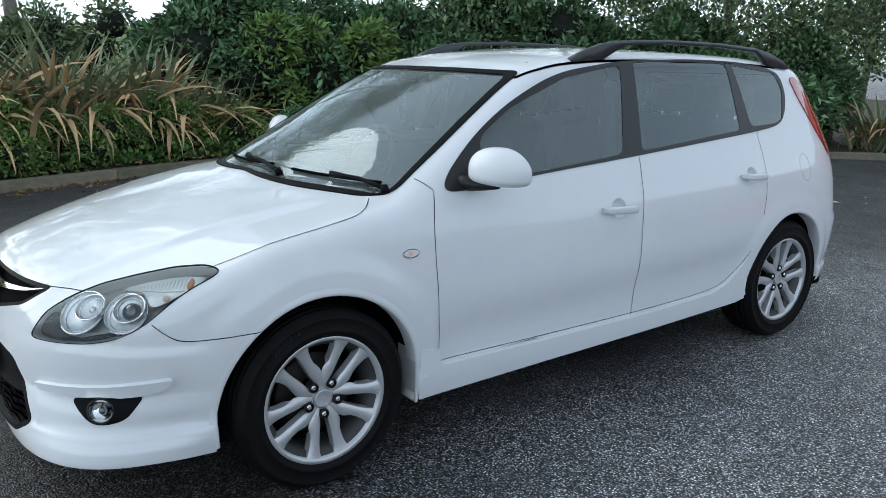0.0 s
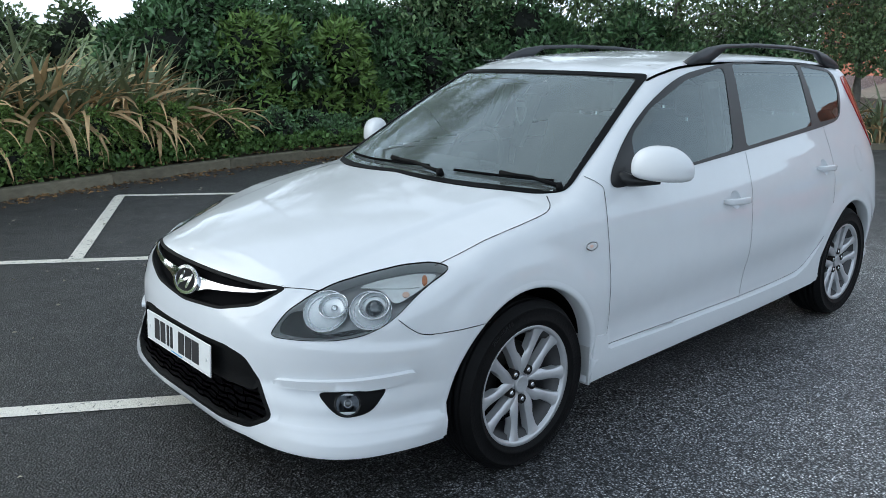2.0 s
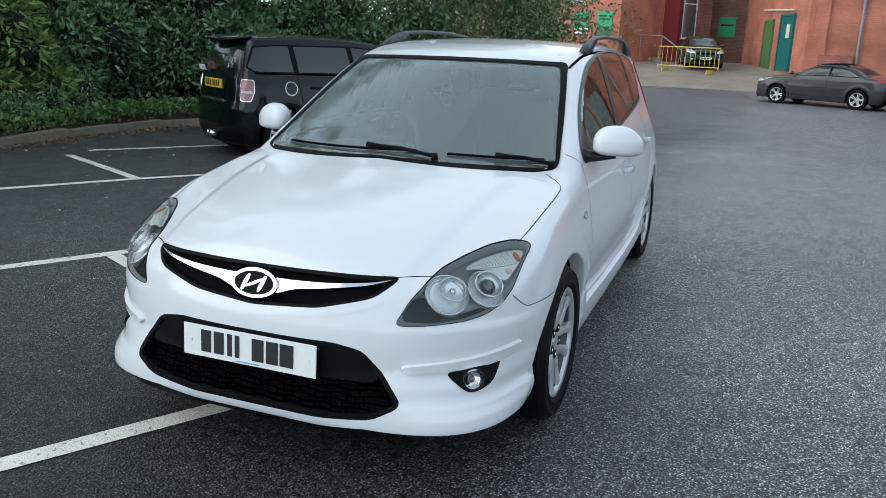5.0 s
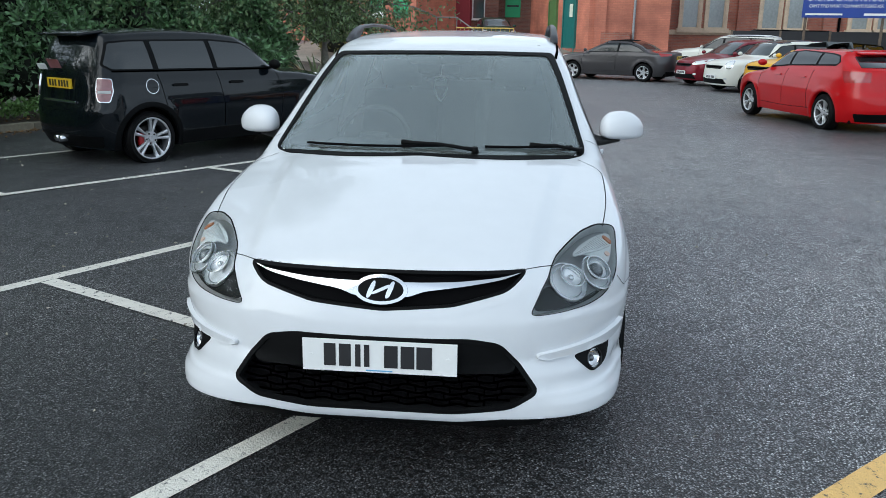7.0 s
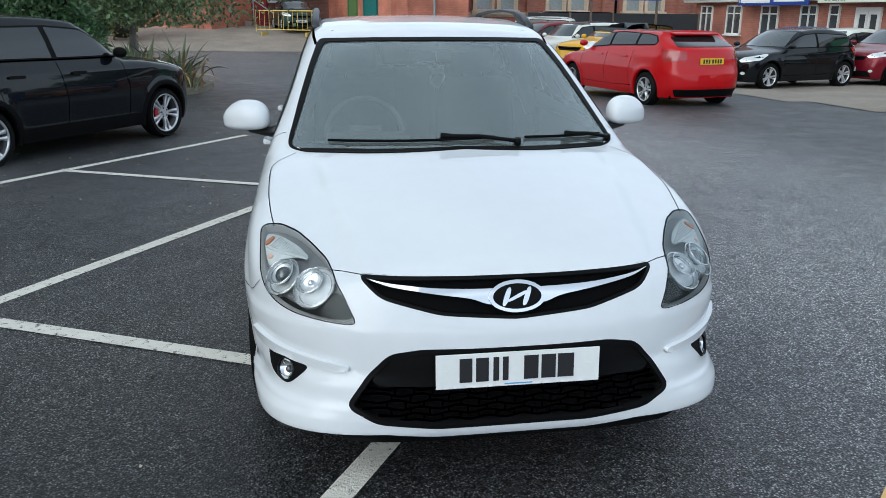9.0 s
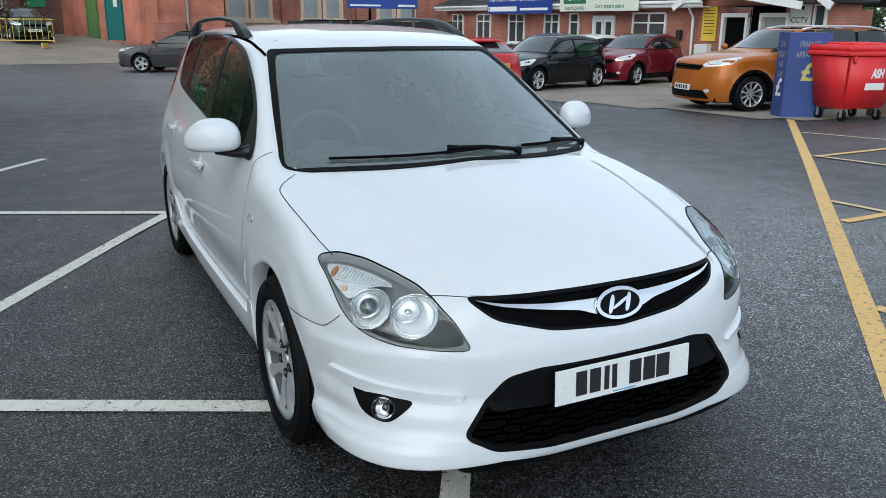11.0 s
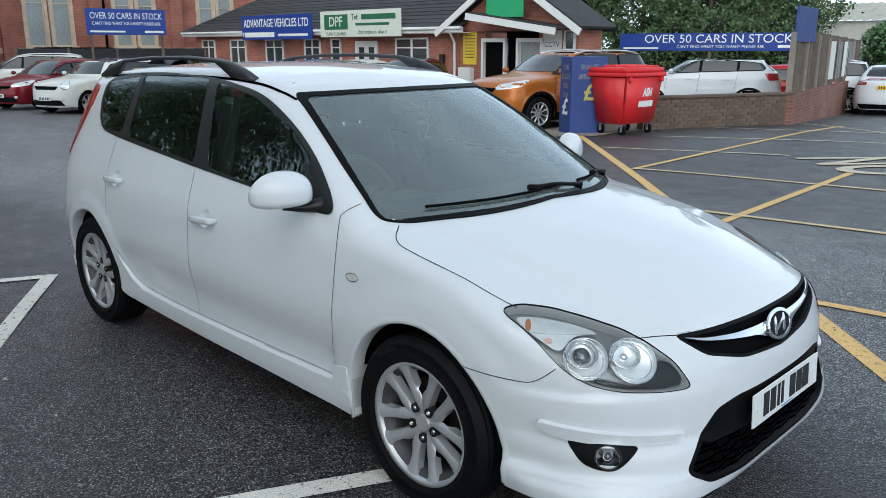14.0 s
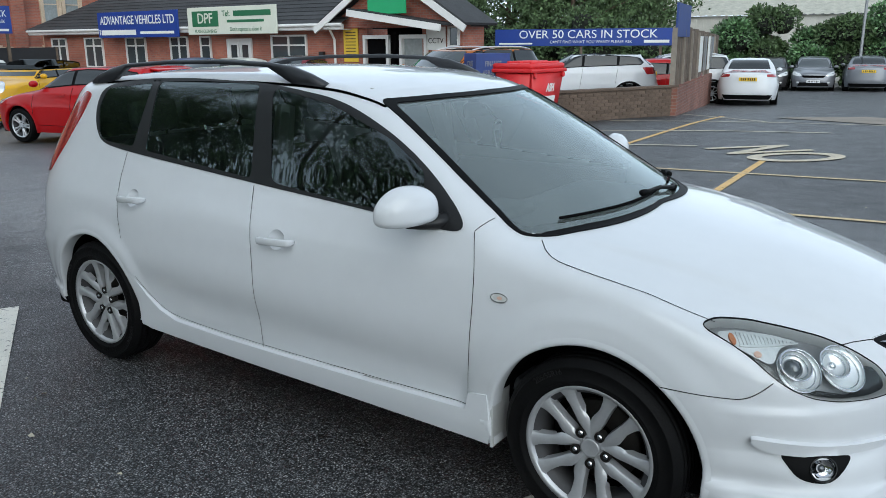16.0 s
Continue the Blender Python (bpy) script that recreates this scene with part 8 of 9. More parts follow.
def shed():
    sh = empty("long_shed", facing(-8.5, 46.0, 0, -78), "long white sheet-clad shed with a lichened corrugated roof", "building")
    part("wall", box((16.5, 0.3, 4.6), (0.6, 0.2, 0.6)), SHED_WHITE, sh)
    for k in range(40):
        part("cladding_rib", box((0.06, 0.05, 3.0), (-7.5 + k * 0.41, 0.03, 1.3)), SHED_WHITE, sh)
    part("end_wall", box((0.3, 8.0, 4.6), (-7.6, 4.1, 0.6)), SHED_WHITE, sh)
    bm = bmesh.new()
    n = 110
    rows = []
    for i in range(n + 1):
        x = -7.9 + 17.2 * i / n
        dz = 0.035 * math.sin(i * math.pi / 1.5)
        rows.append((bm.verts.new((x, -0.25, 2.92 + dz)), bm.verts.new((x, 4.2, 4.0 + dz))))
    for r0, r1 in zip(rows, rows[1:]):
        bm.faces.new((r0[0], r1[0], r1[1], r0[1]))
    part("roof", bm, SHED_ROOF, sh, "", True)
    gb = empty("grey_warehouse", facing(-2.0, 58.0, 0, -80), "plain grey clad warehouse beyond the shed", "building")
    part("wall", box((22.0, 8.0, 7.2), (2.0, 4.0, 3.0)), GREY_CLAD, gb)
    part("sign_bar", box((2.6, 0.05, 0.35), (-1.6, -0.03, 5.4)), SIGN_WHITE, gb)
    part("sign_mark", box((0.5, 0.05, 0.5), (-3.3, -0.03, 5.4)), RED_LENS, gb)
    lp = empty("lamp_post", Matrix.Translation((-3.6, 38.0, -0.4)), "tall slim grey lamp post beside the hedge", "lamp post")
    part("pole", rod((0, 0, 0), (0, 0, 8.0), 0.07, 0.05, 10), STEEL, lp)
    part("lamp_head", box((0.6, 0.22, 0.12), (0.25, 0, 8.0), 0.03), STEEL, lp)


office()
hall()
stock_sign()
pillar_sign()
low_wall()
shed()


def forecourt():
    """The pale concrete forecourt in front of the office, one slab proud of the asphalt."""
    pts = [(-5.78, 9.84), (-8.18, 9.37), (-12.31, 8.28), (-16.13, 8.00), (-20.00, 10.50), (-34.0, 15.5), (-34.0, 17.4), (-15.52, 16.90), (-10.36, 17.35), (-4.72, 15.35), (-5.64, 11.57)]
    xs = np.arange(-34, -5, 0.5)
    ys = np.arange(8, 20, 0.5)
    verts, faces, idx = [], [], {}
    for i, x in enumerate(xs):
        for j, y in enumerate(ys):
            idx[i, j] = len(verts)
            verts.append((x, y, ground_z(x, y) + 0.012))
    mid = [((i, j), (xs[i] + 0.25, ys[j] + 0.25)) for i in range(len(xs) - 1) for j in range(len(ys) - 1)]
    ok = inside(pts, [m for _, m in mid])
    faces = [(idx[i, j], idx[i + 1, j], idx[i + 1, j + 1], idx[i, j + 1]) for ((i, j), _), k in zip(mid, ok) if k]
    tagged(link("pavement", mesh_of("pavement", verts, faces, CONCRETE)), "worn pale brown concrete forecourt", "ground", kind="structure")
    xs, ys = np.arange(-60, -29.9, 1.0), np.arange(-12, 4.1, 1.0)
    verts = [(x, y, ground_z(x, y) + 0.012) for x in xs for y in ys]
    n = len(ys)
    faces = [(i * n + j, (i + 1) * n + j, (i + 1) * n + j + 1, i * n + j + 1) for i in range(len(xs) - 1) for j in range(n - 1)]
    tagged(link("ramp", mesh_of("ramp", verts, faces, CONCRETE)), "pale worn tarmac ramp up to the yard", "ground", kind="structure")


forecourt()

# ---- planting: kerb, shrubs, flax, trees ----
def leaf_material(name, colour, vary, rough=0.5, shine=0.4):
    m = material(name, colour, rough, vary=0.25, scale=1.2, random_tint=vary, spec=shine)
    return m


LEAF_DARK = leaf_material("dark_laurel_leaf", (0.115, 0.215, 0.090), 0.65, 0.36, 0.6)
LEAF_MID = leaf_material("shrub_leaf", (0.17, 0.27, 0.07), 0.5, 0.5, 0.4)
LEAF_IVY = leaf_material("ground_cover_leaf", (0.11, 0.20, 0.055), 0.5, 0.5)
LEAF_TREE = leaf_material("birch_leaf", (0.155, 0.225, 0.098), 0.55, 0.5)
LEAF_FAR = leaf_material("distant_leaf", (0.085, 0.135, 0.055), 0.5, 0.6)
LEAF_TURN = leaf_material("turning_leaf", (0.2, 0.19, 0.05), 0.5, 0.5)
FLAX_GREEN = leaf_material("flax_blade", (0.20, 0.24, 0.13), 0.4, 0.45, 0.5)
FLAX_DEAD = leaf_material("dead_flax_blade", (0.56, 0.39, 0.21), 0.45, 0.7, 0.3)
GRASS = material("mown_grass", (0.16, 0.23, 0.07), 0.9, vary=0.35, scale=1.5, bump=0.8, bump_scale=60)
LITTER = leaf_material("fallen_leaf", (0.20, 0.12, 0.055), 0.6, 0.8, 0.3)
SCRAPS = leaf_material("pale_leaf_scrap", (0.42, 0.39, 0.31), 0.4, 0.8, 0.3)
# near-black colour that paints the shade deep inside the shrubs
SHADOW_CORE = material("shrub_inner_shade", (0.010, 0.013, 0.008), 0.95, vary=0.4, scale=5)
BARK = material("pale_grey_bark", (0.24, 0.22, 0.19), 0.9, vary=0.5, scale=6, bump=0.8, bump_scale=30)
TWIG = material("brown_twig", (0.09, 0.065, 0.045), 0.9, vary=0.3, scale=10)
rng = np.random.default_rng(7)


def leaf_cloud(points, outward, size, spread=0.8, slim=0.42, droop=0.25):
    """Verts and faces of folded leaves at points: each a rhombus bent along its rib."""
    n = len(points)
    d = outward + rng.normal(0, spread, (n, 3))
    d[:, 2] -= droop
    d /= np.linalg.norm(d, axis=1, keepdims=True) + 1e-9
    r = rng.normal(0, 1, (n, 3))
    s = np.cross(d, r)
    s /= np.linalg.norm(s, axis=1, keepdims=True) + 1e-9
    u = np.cross(s, d)
    l = size * rng.uniform(0.6, 1.3, (n, 1))
    base = points
    tip = points + d * l - u * l * 0.12
    mid = points + d * l * 0.45 + u * l * 0.05
    a, b = mid + s * l * slim * 0.5 + u * l * 0.07, mid - s * l * slim * 0.5 + u * l * 0.07
    v = np.stack([base, a, tip, b], 1).reshape(-1, 3)
    k = np.arange(n)[:, None] * 4
    f = np.concatenate([k + [0, 1, 2], k + [0, 2, 3]], 0)
    return v, f


def quick_mesh(name, v, f, mat, smooth=False):
    me = bpy.data.meshes.new(name)
    v, f = np.asarray(v, np.float32), np.asarray(f, np.int32)
    me.vertices.add(len(v))
    me.vertices.foreach_set("co", v.ravel())
    me.loops.add(f.size)
    me.loops.foreach_set("vertex_index", f.ravel())
    me.polygons.add(len(f))
    me.polygons.foreach_set("loop_start", np.arange(0, f.size, f.shape[1], dtype=np.int32))
    me.polygons.foreach_set("loop_total", np.full(len(f), f.shape[1], np.int32))
    me.materials.append(mat)
    me.update(calc_edges=True)
    me.validate()
    return me


def lump_cloud(centre, size, lumps, n, floor=0.0):
    """Points and outward ways over a heap of rounded lumps."""
    c = np.asarray(centre, float)
    size = np.asarray(size, float)
    q = rng.normal(0, 1, (lumps, 3))
    q /= np.linalg.norm(q, axis=1, keepdims=True)
    q[:, 2] = q[:, 2] * 0.95 - 0.05
    mids = c + q * size * rng.uniform(0.35, 0.75, (lumps, 1))
    rad = size.mean() * rng.uniform(0.28, 0.48, lumps)
    i = rng.integers(0, lumps, n)
    d = rng.normal(0, 1, (n, 3))
    d /= np.linalg.norm(d, axis=1, keepdims=True)
    d[:, 2] = np.where(d[:, 2] < -0.4, -d[:, 2], d[:, 2])
    p = mids[i] + d * rad[i, None] * rng.uniform(0.72, 1.08, (n, 1))
    ok = p[:, 2] > floor
    return p[ok], d[ok], mids, rad


# lumps added inside a shrub for its inner shade, and to stop see-through
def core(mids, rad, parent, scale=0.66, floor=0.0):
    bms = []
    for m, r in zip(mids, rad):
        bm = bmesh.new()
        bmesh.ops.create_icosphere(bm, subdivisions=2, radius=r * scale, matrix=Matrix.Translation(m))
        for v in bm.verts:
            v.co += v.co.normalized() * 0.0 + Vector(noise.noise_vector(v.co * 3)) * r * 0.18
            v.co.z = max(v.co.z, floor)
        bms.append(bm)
    ob = part("shade_core", join(*bms), SHADOW_CORE, parent)
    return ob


def shrub(name, label, x, y, size, leaf, n, mat, lumps=14, slim=0.45, z=None, group="shrubs in the bed", lift=0.45):
    gz = ground_z(x, y) + 0.10 if z is None else z
    sh = empty(name, Matrix.Translation((x, y, gz)), label, "shrub", group)
    p, d, mids, rad = lump_cloud((0, 0, size[2] * lift), (size[0], size[1], size[2] * 0.62), lumps, n, 0.0)
    v, f = leaf_cloud(p, d, leaf, 0.7, slim)
    tagged(link("leaves", quick_mesh("leaves", v, f, mat), sh), kind="stuff")
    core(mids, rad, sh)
    part("stem", tube([(0, 0, -0.12), (0.03, 0.02, size[2] * 0.3), (0, 0, size[2] * 0.6)], [0.05, 0.04, 0.02], 7), TWIG, sh)
    return sh


def blade(rows, base, way, length, width, bend, twist, fold=0.25):
    """One strap leaf: points of a strip that rises and bends over."""
    side = np.array([-way[1], way[0], 0])
    out = []
    n = rows
    p = np.array(base, float)
    up = 1.0
    ang = radians(82) - rng.uniform(0, 0.35)
    for i in range(n + 1):
        t = i / n
        w = width * (1 - 0.15 * t) * (1 if t < 0.7 else max(0.03, (1 - t) / 0.3))
        s = side * math.cos(twist * t) + np.array([0, 0, 1]) * math.sin(twist * t)
        out.append((p - s * w / 2, p + np.array([0, 0, -fold * w]), p + s * w / 2))
        a = ang - bend * t ** 1.3
        p = p + (way * math.cos(a) + np.array([0, 0, 1.0]) * math.sin(a)) * length / n
        p[2] = max(p[2], 0.03)
    return out


def flax(x, y, count, tall, dead_share, label):
    fx = empty("flax_plant", Matrix.Translation((x, y, ground_z(x, y) + 0.10)), label, "plant", "flax plants in the bed")
    for nm, mat, share in (("green_foliage", FLAX_GREEN, 1 - dead_share), ("dead_foliage", FLAX_DEAD, dead_share)):
        v, f = [], []
        for _ in range(int(count * share)):
            a = rng.uniform(0, 2 * math.pi)
            way = np.array([math.cos(a), math.sin(a), 0])
            dead = nm == "dead_foliage"
            ln = tall * rng.uniform(0.45, 1.1) * (0.9 if dead else 0.95)
            bend = rng.uniform(1.0, 3.4) if dead else rng.uniform(0.05, 1.9)
            rows = blade(9, np.array([rng.normal(0, 0.22), rng.normal(0, 0.22), 0]) + way * rng.uniform(0.0, 0.15) + np.array([0, 0, 0.0]), way, ln, rng.uniform(0.035, 0.085), bend, rng.uniform(-1.0, 1.0) if dead else rng.uniform(-0.4, 0.4))
            k = len(v)
            for l, m, r in rows:
                v += [l, m, r]
            for i in range(len(rows) - 1):
                f += [(k + 3 * i, k + 3 * i + 1, k + 3 * i + 4, k + 3 * i + 3), (k + 3 * i + 1, k + 3 * i + 2, k + 3 * i + 5, k + 3 * i + 4)]
        if v:
            tagged(link(nm, quick_mesh(nm, np.array(v), np.array(f), mat), fx), kind="stuff")
    return fx


def tree(name, label, x, y, tall, spread, leaves, leaf, mat, trunk_r=0.14, low=1.8, lean=(0, 0), weep=0.5, limbs=11, bark=BARK):
    """A tapered trunk with limbs, and a crown of leaf sprays that hang from the limb ends."""
    gz = ground_z(x, y) + 0.05
    tr = empty(name, Matrix.Translation((x, y, gz)), label, "tree", "trees along the bed")
    pts = [(lean[0] * t + 0.12 * math.sin(t * 5 + x), lean[1] * t + 0.12 * math.cos(t * 4 + y) - 0.12, tall * 0.92 * t - 0.1 * (t == 0)) for t in np.linspace(0, 1, 9)]
    part("trunk", tube(pts, list(np.linspace(trunk_r, trunk_r * 0.2, 9)), 12), bark, tr, "", True)
    P, D = [], []
    for k in range(limbs):
        t = rng.uniform(max(0.12, low / tall * 0.7), 0.95)
        i = t * 8
        b = np.array(pts[int(i)]) * (1 - i % 1) + np.array(pts[min(8, int(i) + 1)]) * (i % 1)
        a = k * 2.4 + rng.uniform(-0.5, 0.5)
        ln = spread * (1.05 - 0.6 * t) * rng.uniform(0.75, 1.2)
        way = np.array([math.cos(a), math.sin(a), 0])
        line = [b + way * ln * s + np.array([0, 0, ln * (0.75 * s - 0.45 * weep * s * s * 2)]) for s in np.linspace(0, 1, 6)]
        part("limb", tube(line, list(np.linspace(trunk_r * 0.45 * (1.1 - t), 0.012, 6)), 7), bark, tr, "", True)
        m = leaves // limbs
        s = rng.uniform(0.25, 1.08, m) ** 0.8
        idx = np.clip(s * 5, 0, 4.99)
        la = np.array(line)
        c = la[idx.astype(int)] * (1 - idx % 1)[:, None] + la[np.minimum(idx.astype(int) + 1, 5)] * (idx % 1)[:, None]
        clump = rng.integers(0, 26, m)
        offs = rng.normal(0, 1, (26, 3)) * np.array([0.34, 0.34, 0.28]) * spread * 0.40
        hang = rng.uniform(0, 1, m) ** 2 * weep * 1.3
        q = c * 0.5 + la[np.clip((clump % 6), 1, 5)] * 0.5 + offs[clump] + rng.normal(0, 0.13, (m, 3))
        q[:, 2] -= hang
        P.append(q)
        D.append(rng.normal(0, 1, (m, 3)) * 0.5 + np.array([0, 0, -0.6 * weep]))
    P, D = np.concatenate(P), np.concatenate(D)
    ok = P[:, 2] > low * 0.8
    v, f = leaf_cloud(P[ok], D[ok], leaf, 0.6, 0.55, 0.3)
    tagged(link("crown", quick_mesh("crown", v, f, mat), tr), kind="stuff")
    return tr


# kerb line of the bed
KERB_LINE = [(9.0, -3.3), (5.5, -4.6), (1.9, -6.02), (0.25, -6.55), (-1.4, -6.98), (-4.0, -7.5), (-6.0, -7.6), (-7.8, -7.0), (-9.3, -5.8), (-10.7, -4.8), (-12.0, -3.9), (-13.4, -3.3), (-15.0, -3.2), (-20.0, -4.6), (-30.0, -9.0)]


def bed():
    line = dense([np.array(p) for p in KERB_LINE], 0.92)
    kb = empty("kerb", Matrix.Identity(4), "mossy concrete kerb round the planting bed", "kerb", kind="structure")
    stone = bpy.data.meshes.new("kerb_stone")
    bm = box((0.915, 0.14, 0.30), (0, 0, 0), 0.012)
    bm.to_mesh(stone)
    bm.free()
    stone.materials.append(KERB)
    for a, b in zip(line, line[1:]):
        m, d = (a + b) / 2, b - a
        o = link("kerb_stone", stone, kb)
        o.matrix_basis = Matrix.Translation((m[0], m[1], ground_z(*m) - 0.035 + 0.004 * math.sin(m[0] * 9))) @ Matrix.Rotation(math.atan2(d[1], d[0]), 4, "Z") @ Matrix.Diagonal((np.linalg.norm(d) / 0.916, 1, 1, 1))
    # soil behind it
    verts, faces = [], []
    for k, p in enumerate(dense([np.array(q) for q in KERB_LINE], 0.5)):
        for j, back in enumerate((0.05, 0.6, 1.5, 3.0, 6.0, 14.0, 40.0)):
            c = np.array([p[0] + (0 if p[0] > -8 else -back * 0.2), p[1] - back * (1.0 if p[0] > -6 else 0.9)])
            verts.append((c[0], c[1], ground_z(*c) + 0.075 + 0.05 * min(back, 1.5) + 0.05 * noise.noise(Vector((c[0] * 1.3, c[1] * 1.3, 0)))))
    n = 7
    rows = len(verts) // n
    faces = [(i * n + j, (i + 1) * n + j, (i + 1) * n + j + 1, i * n + j + 1) for i in range(rows - 1) for j in range(n - 1)]
    tagged(link("planting_bed", mesh_of("planting_bed", verts, faces, SOIL, True)), "dark leaf-strewn soil of the planting bed", "ground", kind="structure")
    # fallen leaves along the kerb and ivy at its back
    near = dense([np.array(p) for p in KERB_LINE[:8]], 0.004)
    pick = near[rng.integers(0, len(near), 2600)]
    off = np.abs(rng.normal(0, 0.20, 2600)) * np.where(rng.uniform(0, 1, 2600) < 0.75, 1, -1)
    pts = np.column_stack([pick[:, 0] + rng.normal(0, 0.1, 2600), pick[:, 1] + 0.09 + off, np.zeros(2600)])
    pts[:, 2] = [ground_z(a, b) + (0.008 if o > -0.09 else 0.14) + rng.uniform(0, 0.012) for (a, b, _), o in zip(pts, off)]
    d = rng.normal(0, 1, pts.shape)
    d[:, 2] = 0.03
    v, f = leaf_cloud(pts, d, 0.055, 0.02, 0.55, 0.0)
    v[:, 2] = np.maximum(v[:, 2], np.repeat(pts[:, 2], 4) - 0.004)
    tagged(link("fallen_leaves", quick_mesh("fallen_leaves", v, f, LITTER)), "brown fallen leaves scattered along the kerb", "leaves", kind="stuff")
    open_ = np.concatenate([np.column_stack([rng.uniform(-10, 2.5, 520), rng.uniform(-7.0, -1.2, 520), np.zeros(520)]), np.column_stack([rng.uniform(-14, 3.5, 160), rng.uniform(-1, 7, 160), np.zeros(160)])])
    open_ = open_[(np.abs(open_[:, 1]) > 1.1) | (np.abs(open_[:, 0]) > 2.5)]
    open_[:, 2] = [ground_z(p, q) + 0.008 for p, q, _ in open_]
    d = rng.normal(0, 1, open_.shape)
    d[:, 2] = 0.03
    v, f = leaf_cloud(open_, d, 0.030, 0.02, 0.6, 0.0)
    v[:, 2] = np.maximum(v[:, 2], np.repeat(open_[:, 2], 4) - 0.004)
    tagged(link("leaf_scraps", quick_mesh("leaf_scraps", v, f, SCRAPS)), "pale dry leaf scraps scattered over the asphalt", "leaves", kind="stuff")
    pick = near[rng.integers(0, len(near), 9000)]
    back = rng.uniform(0.12, 0.75, 9000)
    pts = np.column_stack([pick[:, 0] + rng.normal(0, 0.05, 9000), pick[:, 1] - back, rng.uniform(0.10, 0.30, 9000)])
    v, f = leaf_cloud(pts, np.tile((0, 0.5, 0.6), (9000, 1)), 0.07, 0.5, 0.8, 0.0)
    tagged(link("ground_cover", quick_mesh("ground_cover", v, f, LEAF_IVY)), "low ivy-like green ground cover behind the kerb", "ground cover", kind="stuff")


def grass_bank():
    """A mown bank that rises behind the planting."""
    xs, ys = np.linspace(-14, 40, 28), np.linspace(-13.5, -60, 16)
    verts = [(x, y - 0.25 * x, ground_z(x, -13.5) + 0.25 + 2.1 * min(1, (-13.5 - y) / 14) + 0.10 * noise.noise(Vector((x * 0.3, y * 0.3, 1)))) for y in ys for x in xs]
    n = len(xs)
    faces = [(r * n + c, (r + 1) * n + c, (r + 1) * n + c + 1, r * n + c + 1) for r in range(len(ys) - 1) for c in range(n - 1)]
    tagged(link("grass_bank", mesh_of("grass_bank", verts, faces, GRASS, True)), "mown green grass bank behind the planting bed", "grass", kind="structure")


bed()
grass_bank()
LOW = "low rounded green shrub behind the kerb"
for x, y, s in ((3.3, -6.0, 0.72), (2.2, -6.5, 0.66), (1.2, -6.85, 0.74), (0.3, -7.1, 0.70), (-0.6, -7.35, 0.68), (-1.5, -7.6, 0.6)):
    shrub("low_shrub", LOW, x, y, (s, s * 0.75, 0.78), 0.055, 9000, LEAF_MID, 16, 0.5, group="low shrubs")
for x, y in ((-2.6, -8.0), (-3.8, -8.2), (-5.1, -8.4)):
    shrub("low_shrub", "low straggly dark green shrub on bare soil", x, y, (0.7, 0.5, 0.55), 0.06, 2200, LEAF_DARK, 9, 0.5, group="low shrubs")
for x, y, n, t, dshare in ((2.9, -6.9, 420, 1.75, 0.68), (1.7, -7.35, 460, 2.0, 0.62), (0.5, -7.6, 460, 2.0, 0.60), (-0.5, -7.9, 400, 1.85, 0.64), (-1.5, -8.2, 150, 1.35, 0.55), (4.4, -6.6, 200, 1.6, 0.55)):
    flax(x, y, n, t, dshare, "tall flax plant with green blades and many dead tan ones")
for x, y in ((-12.6, -4.3), (-13.6, -3.8)):
    flax(x, y, 150, 1.3, 0.4, "flax plant with arching striped blades at the bed's end")
BIG = "large dark glossy evergreen shrub"
for x, y, sx, sz, n in ((-2.3, -10.0, 1.4, 2.8, 9000), (-3.9, -9.9, 1.5, 2.5, 9000), (-5.5, -9.7, 1.5, 2.3, 9000), (-7.2, -9.4, 1.6, 2.7, 9000), (-8.9, -8.6, 1.6, 2.6, 8000), (-10.6, -7.2, 1.5, 2.4, 8000), (-12.0, -6.0, 1.5, 2.2, 8000)):
    shrub("evergreen_shrub", BIG, x, y, (sx, sx * 0.8, sz), 0.15, int(n * 2.2), LEAF_DARK, 30, 0.42, lift=0.44)
for x, y in ((-0.3, -11.2), (1.9, -11.4), (4.0, -11.0), (6.3, -10.2)):
    shrub("loose_shrub", "loose green shrub behind the flax", x, y, (1.4, 1.0, 2.3), 0.12, 4200, LEAF_TREE, 16, 0.42, lift=0.46)
for x, y in ((-4.6, -9.0), (-3.2, -9.1)):
    shrub("evergreen_shrub", "lighter green hand-leaved shrub among dark ones", x, y, (0.9, 0.8, 2.2), 0.17, 2600, LEAF_MID, 10, 0.34)
shrub("yellowing_shrub", "yellow-green shrub at the corner of the brick block", -33.2, -9.6, (1.7, 1.5, 4.4), 0.16, 6000, LEAF_TURN, 16, 0.5)
TREE = "slender birch-like tree with drooping small leaves"
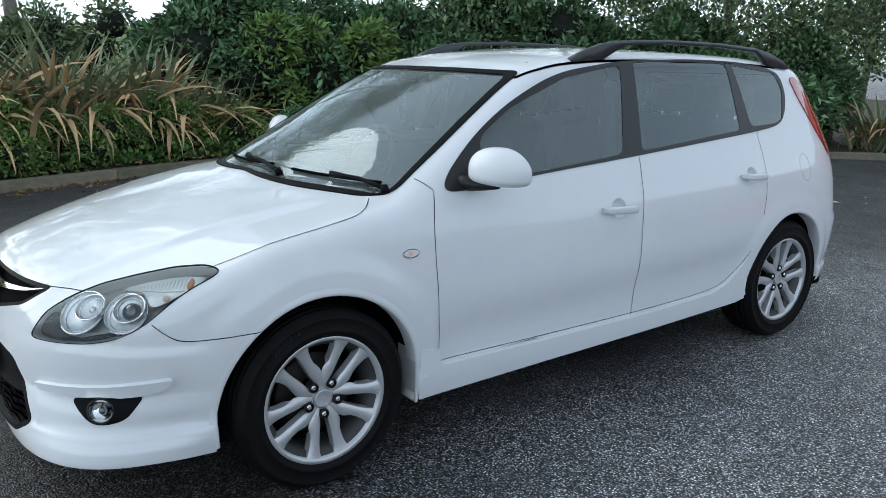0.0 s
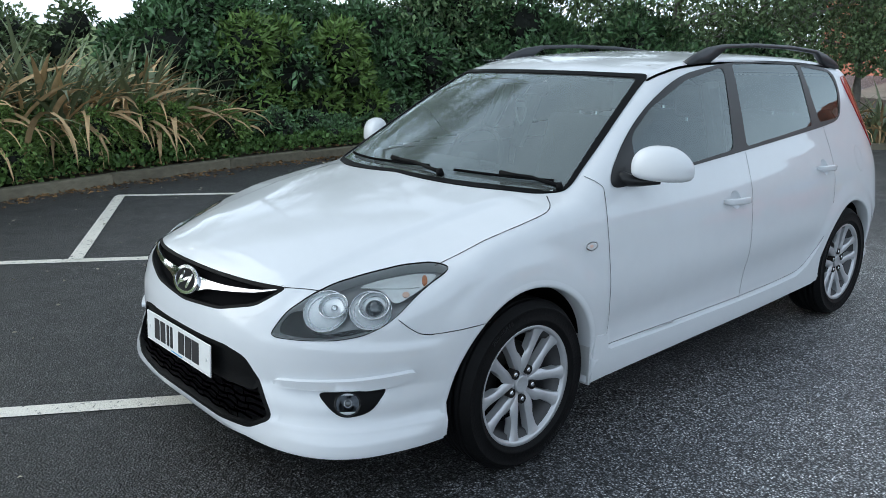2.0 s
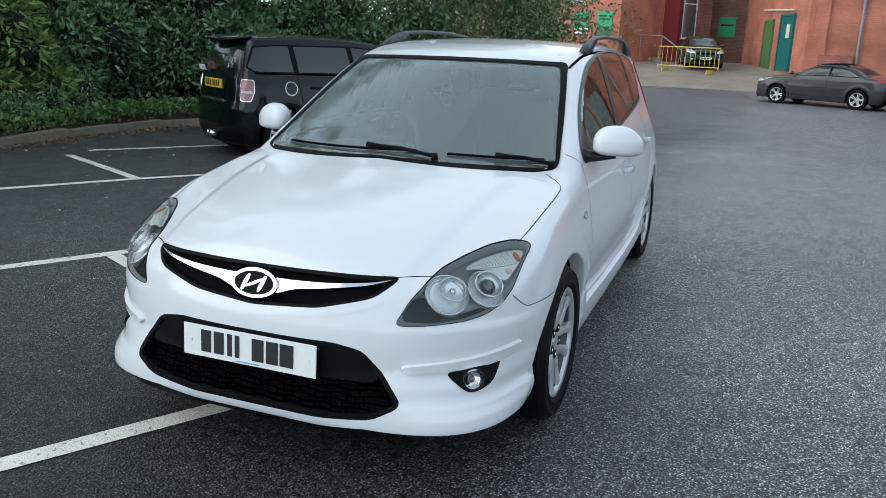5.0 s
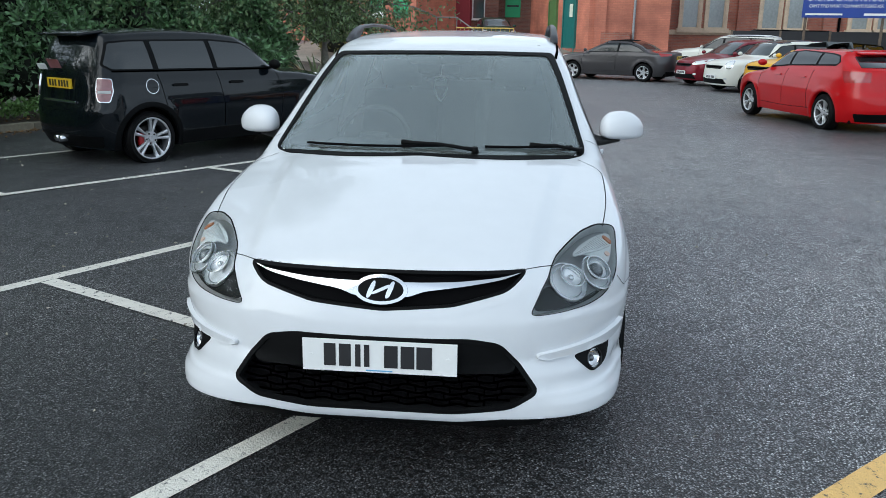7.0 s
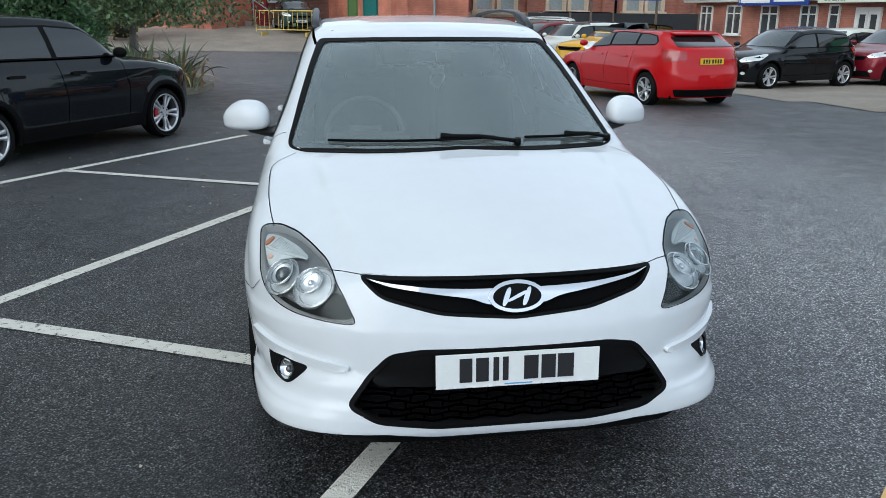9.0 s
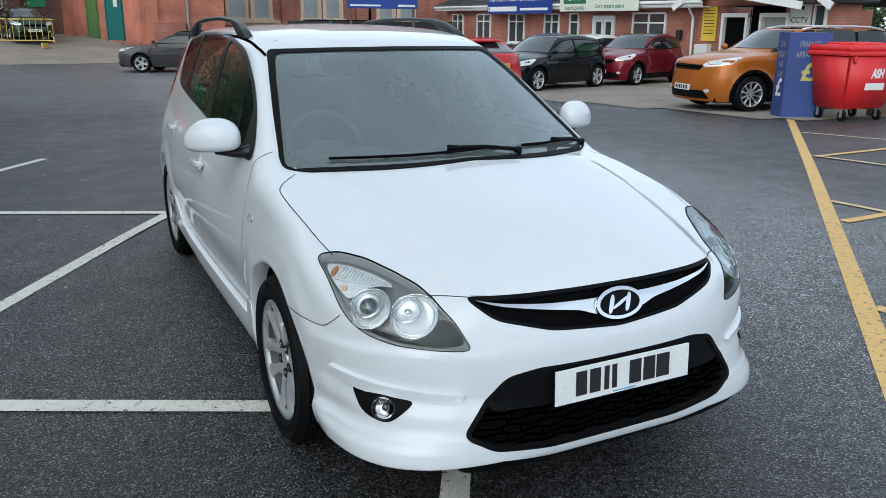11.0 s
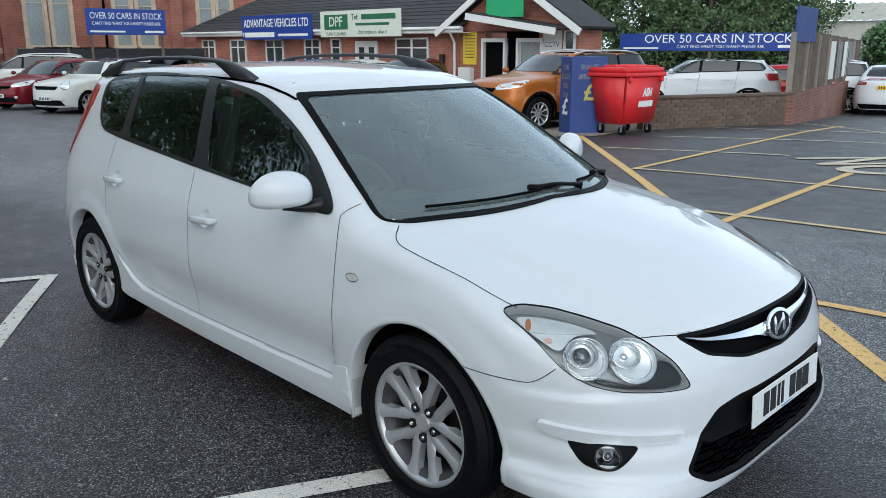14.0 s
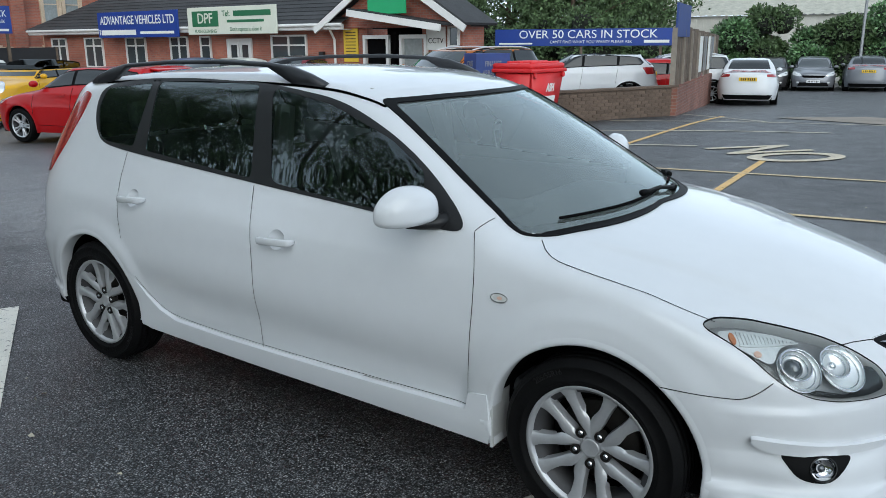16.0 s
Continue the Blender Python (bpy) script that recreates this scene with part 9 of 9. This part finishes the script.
for x, y, t, s, n, lo in ((-3.4, -12.4, 11.0, 3.6, 42000, 3.2), (-6.4, -10.8, 10.5, 3.4, 40000, 2.0), (-9.3, -9.3, 10.5, 3.4, 46000, 1.7), (-11.8, -7.2, 10.0, 3.3, 44000, 1.7), (-13.4, -5.8, 8.5, 2.8, 30000, 1.7), (-15.4, -4.8, 7.0, 2.4, 16000, 1.7), (-15.5, -7.4, 10.5, 3.6, 30000, 2.0), (-19.0, -8.0, 10.0, 3.4, 18000, 2.0), (0.2, -12.6, 11.0, 3.8, 34000, 3.4), (4.4, -11.8, 11.0, 3.8, 30000, 3.4)):
    tree("birch_tree", TREE, x, y, t * 1.2, s * 1.15, int(n * 0.62), 0.105, LEAF_TREE, 0.11, lo, (0.2, 0.3), 0.7, 15)
for x, y, t in ((9.0, -21.0, 9.0), (5.5, -24.0, 10.0), (2.0, -22.0, 9.5), (13.0, -20.0, 10.0), (-1.5, -25.0, 11.0)):
    tree("park_tree", "slim tree on the grass bank", x, y, t, 3.2, 9000, 0.16, LEAF_TREE, 0.13, 3.0, (0.1, 0.1), 0.3, 11)
WOOD = "leafy dark green tree beyond the sales lot"
for x, y, t, s, n in ((-26.0, 36.0, 7.5, 4.2, 9000), (-21.5, 37.5, 8.0, 4.4, 9000), (-17.0, 36.5, 7.0, 4.0, 9000), (-16.0, 40.5, 7.5, 4.0, 8000), (-23.5, 41.5, 10.0, 4.5, 7000), (-18.5, 43.0, 9.0, 4.5, 7000), (-29.5, 40.0, 10.0, 4.5, 7000)):
    tree("broadleaf_tree", WOOD, x, y, t, s, int(n * 1.7), 0.21, LEAF_FAR, 0.22, 0.6, (0, 0), 0.25, 13, TWIG)
for x, y in ((-24.5, 33.5), (-21.0, 33.5), (-17.6, 32.8), (-14.6, 32.6), (-12.2, 33.2)):
    shrub("evergreen_shrub", "dense green bush behind the banner", x, y, (2.2, 1.6, 3.0), 0.20, 6500, LEAF_FAR, 16, 0.5, group="bushes beyond the lot")
for k in range(8):
    shrub("hedge_bush", "dense ivy-clad hedge along the shed", -9.6 + k * 1.75, 39.2 + k * 0.35, (1.5, 1.1, 3.7 + 0.35 * math.sin(k * 2.1)), 0.18, 8000, LEAF_FAR if k % 2 else LEAF_DARK, 14, 0.6, group="hedge bushes")
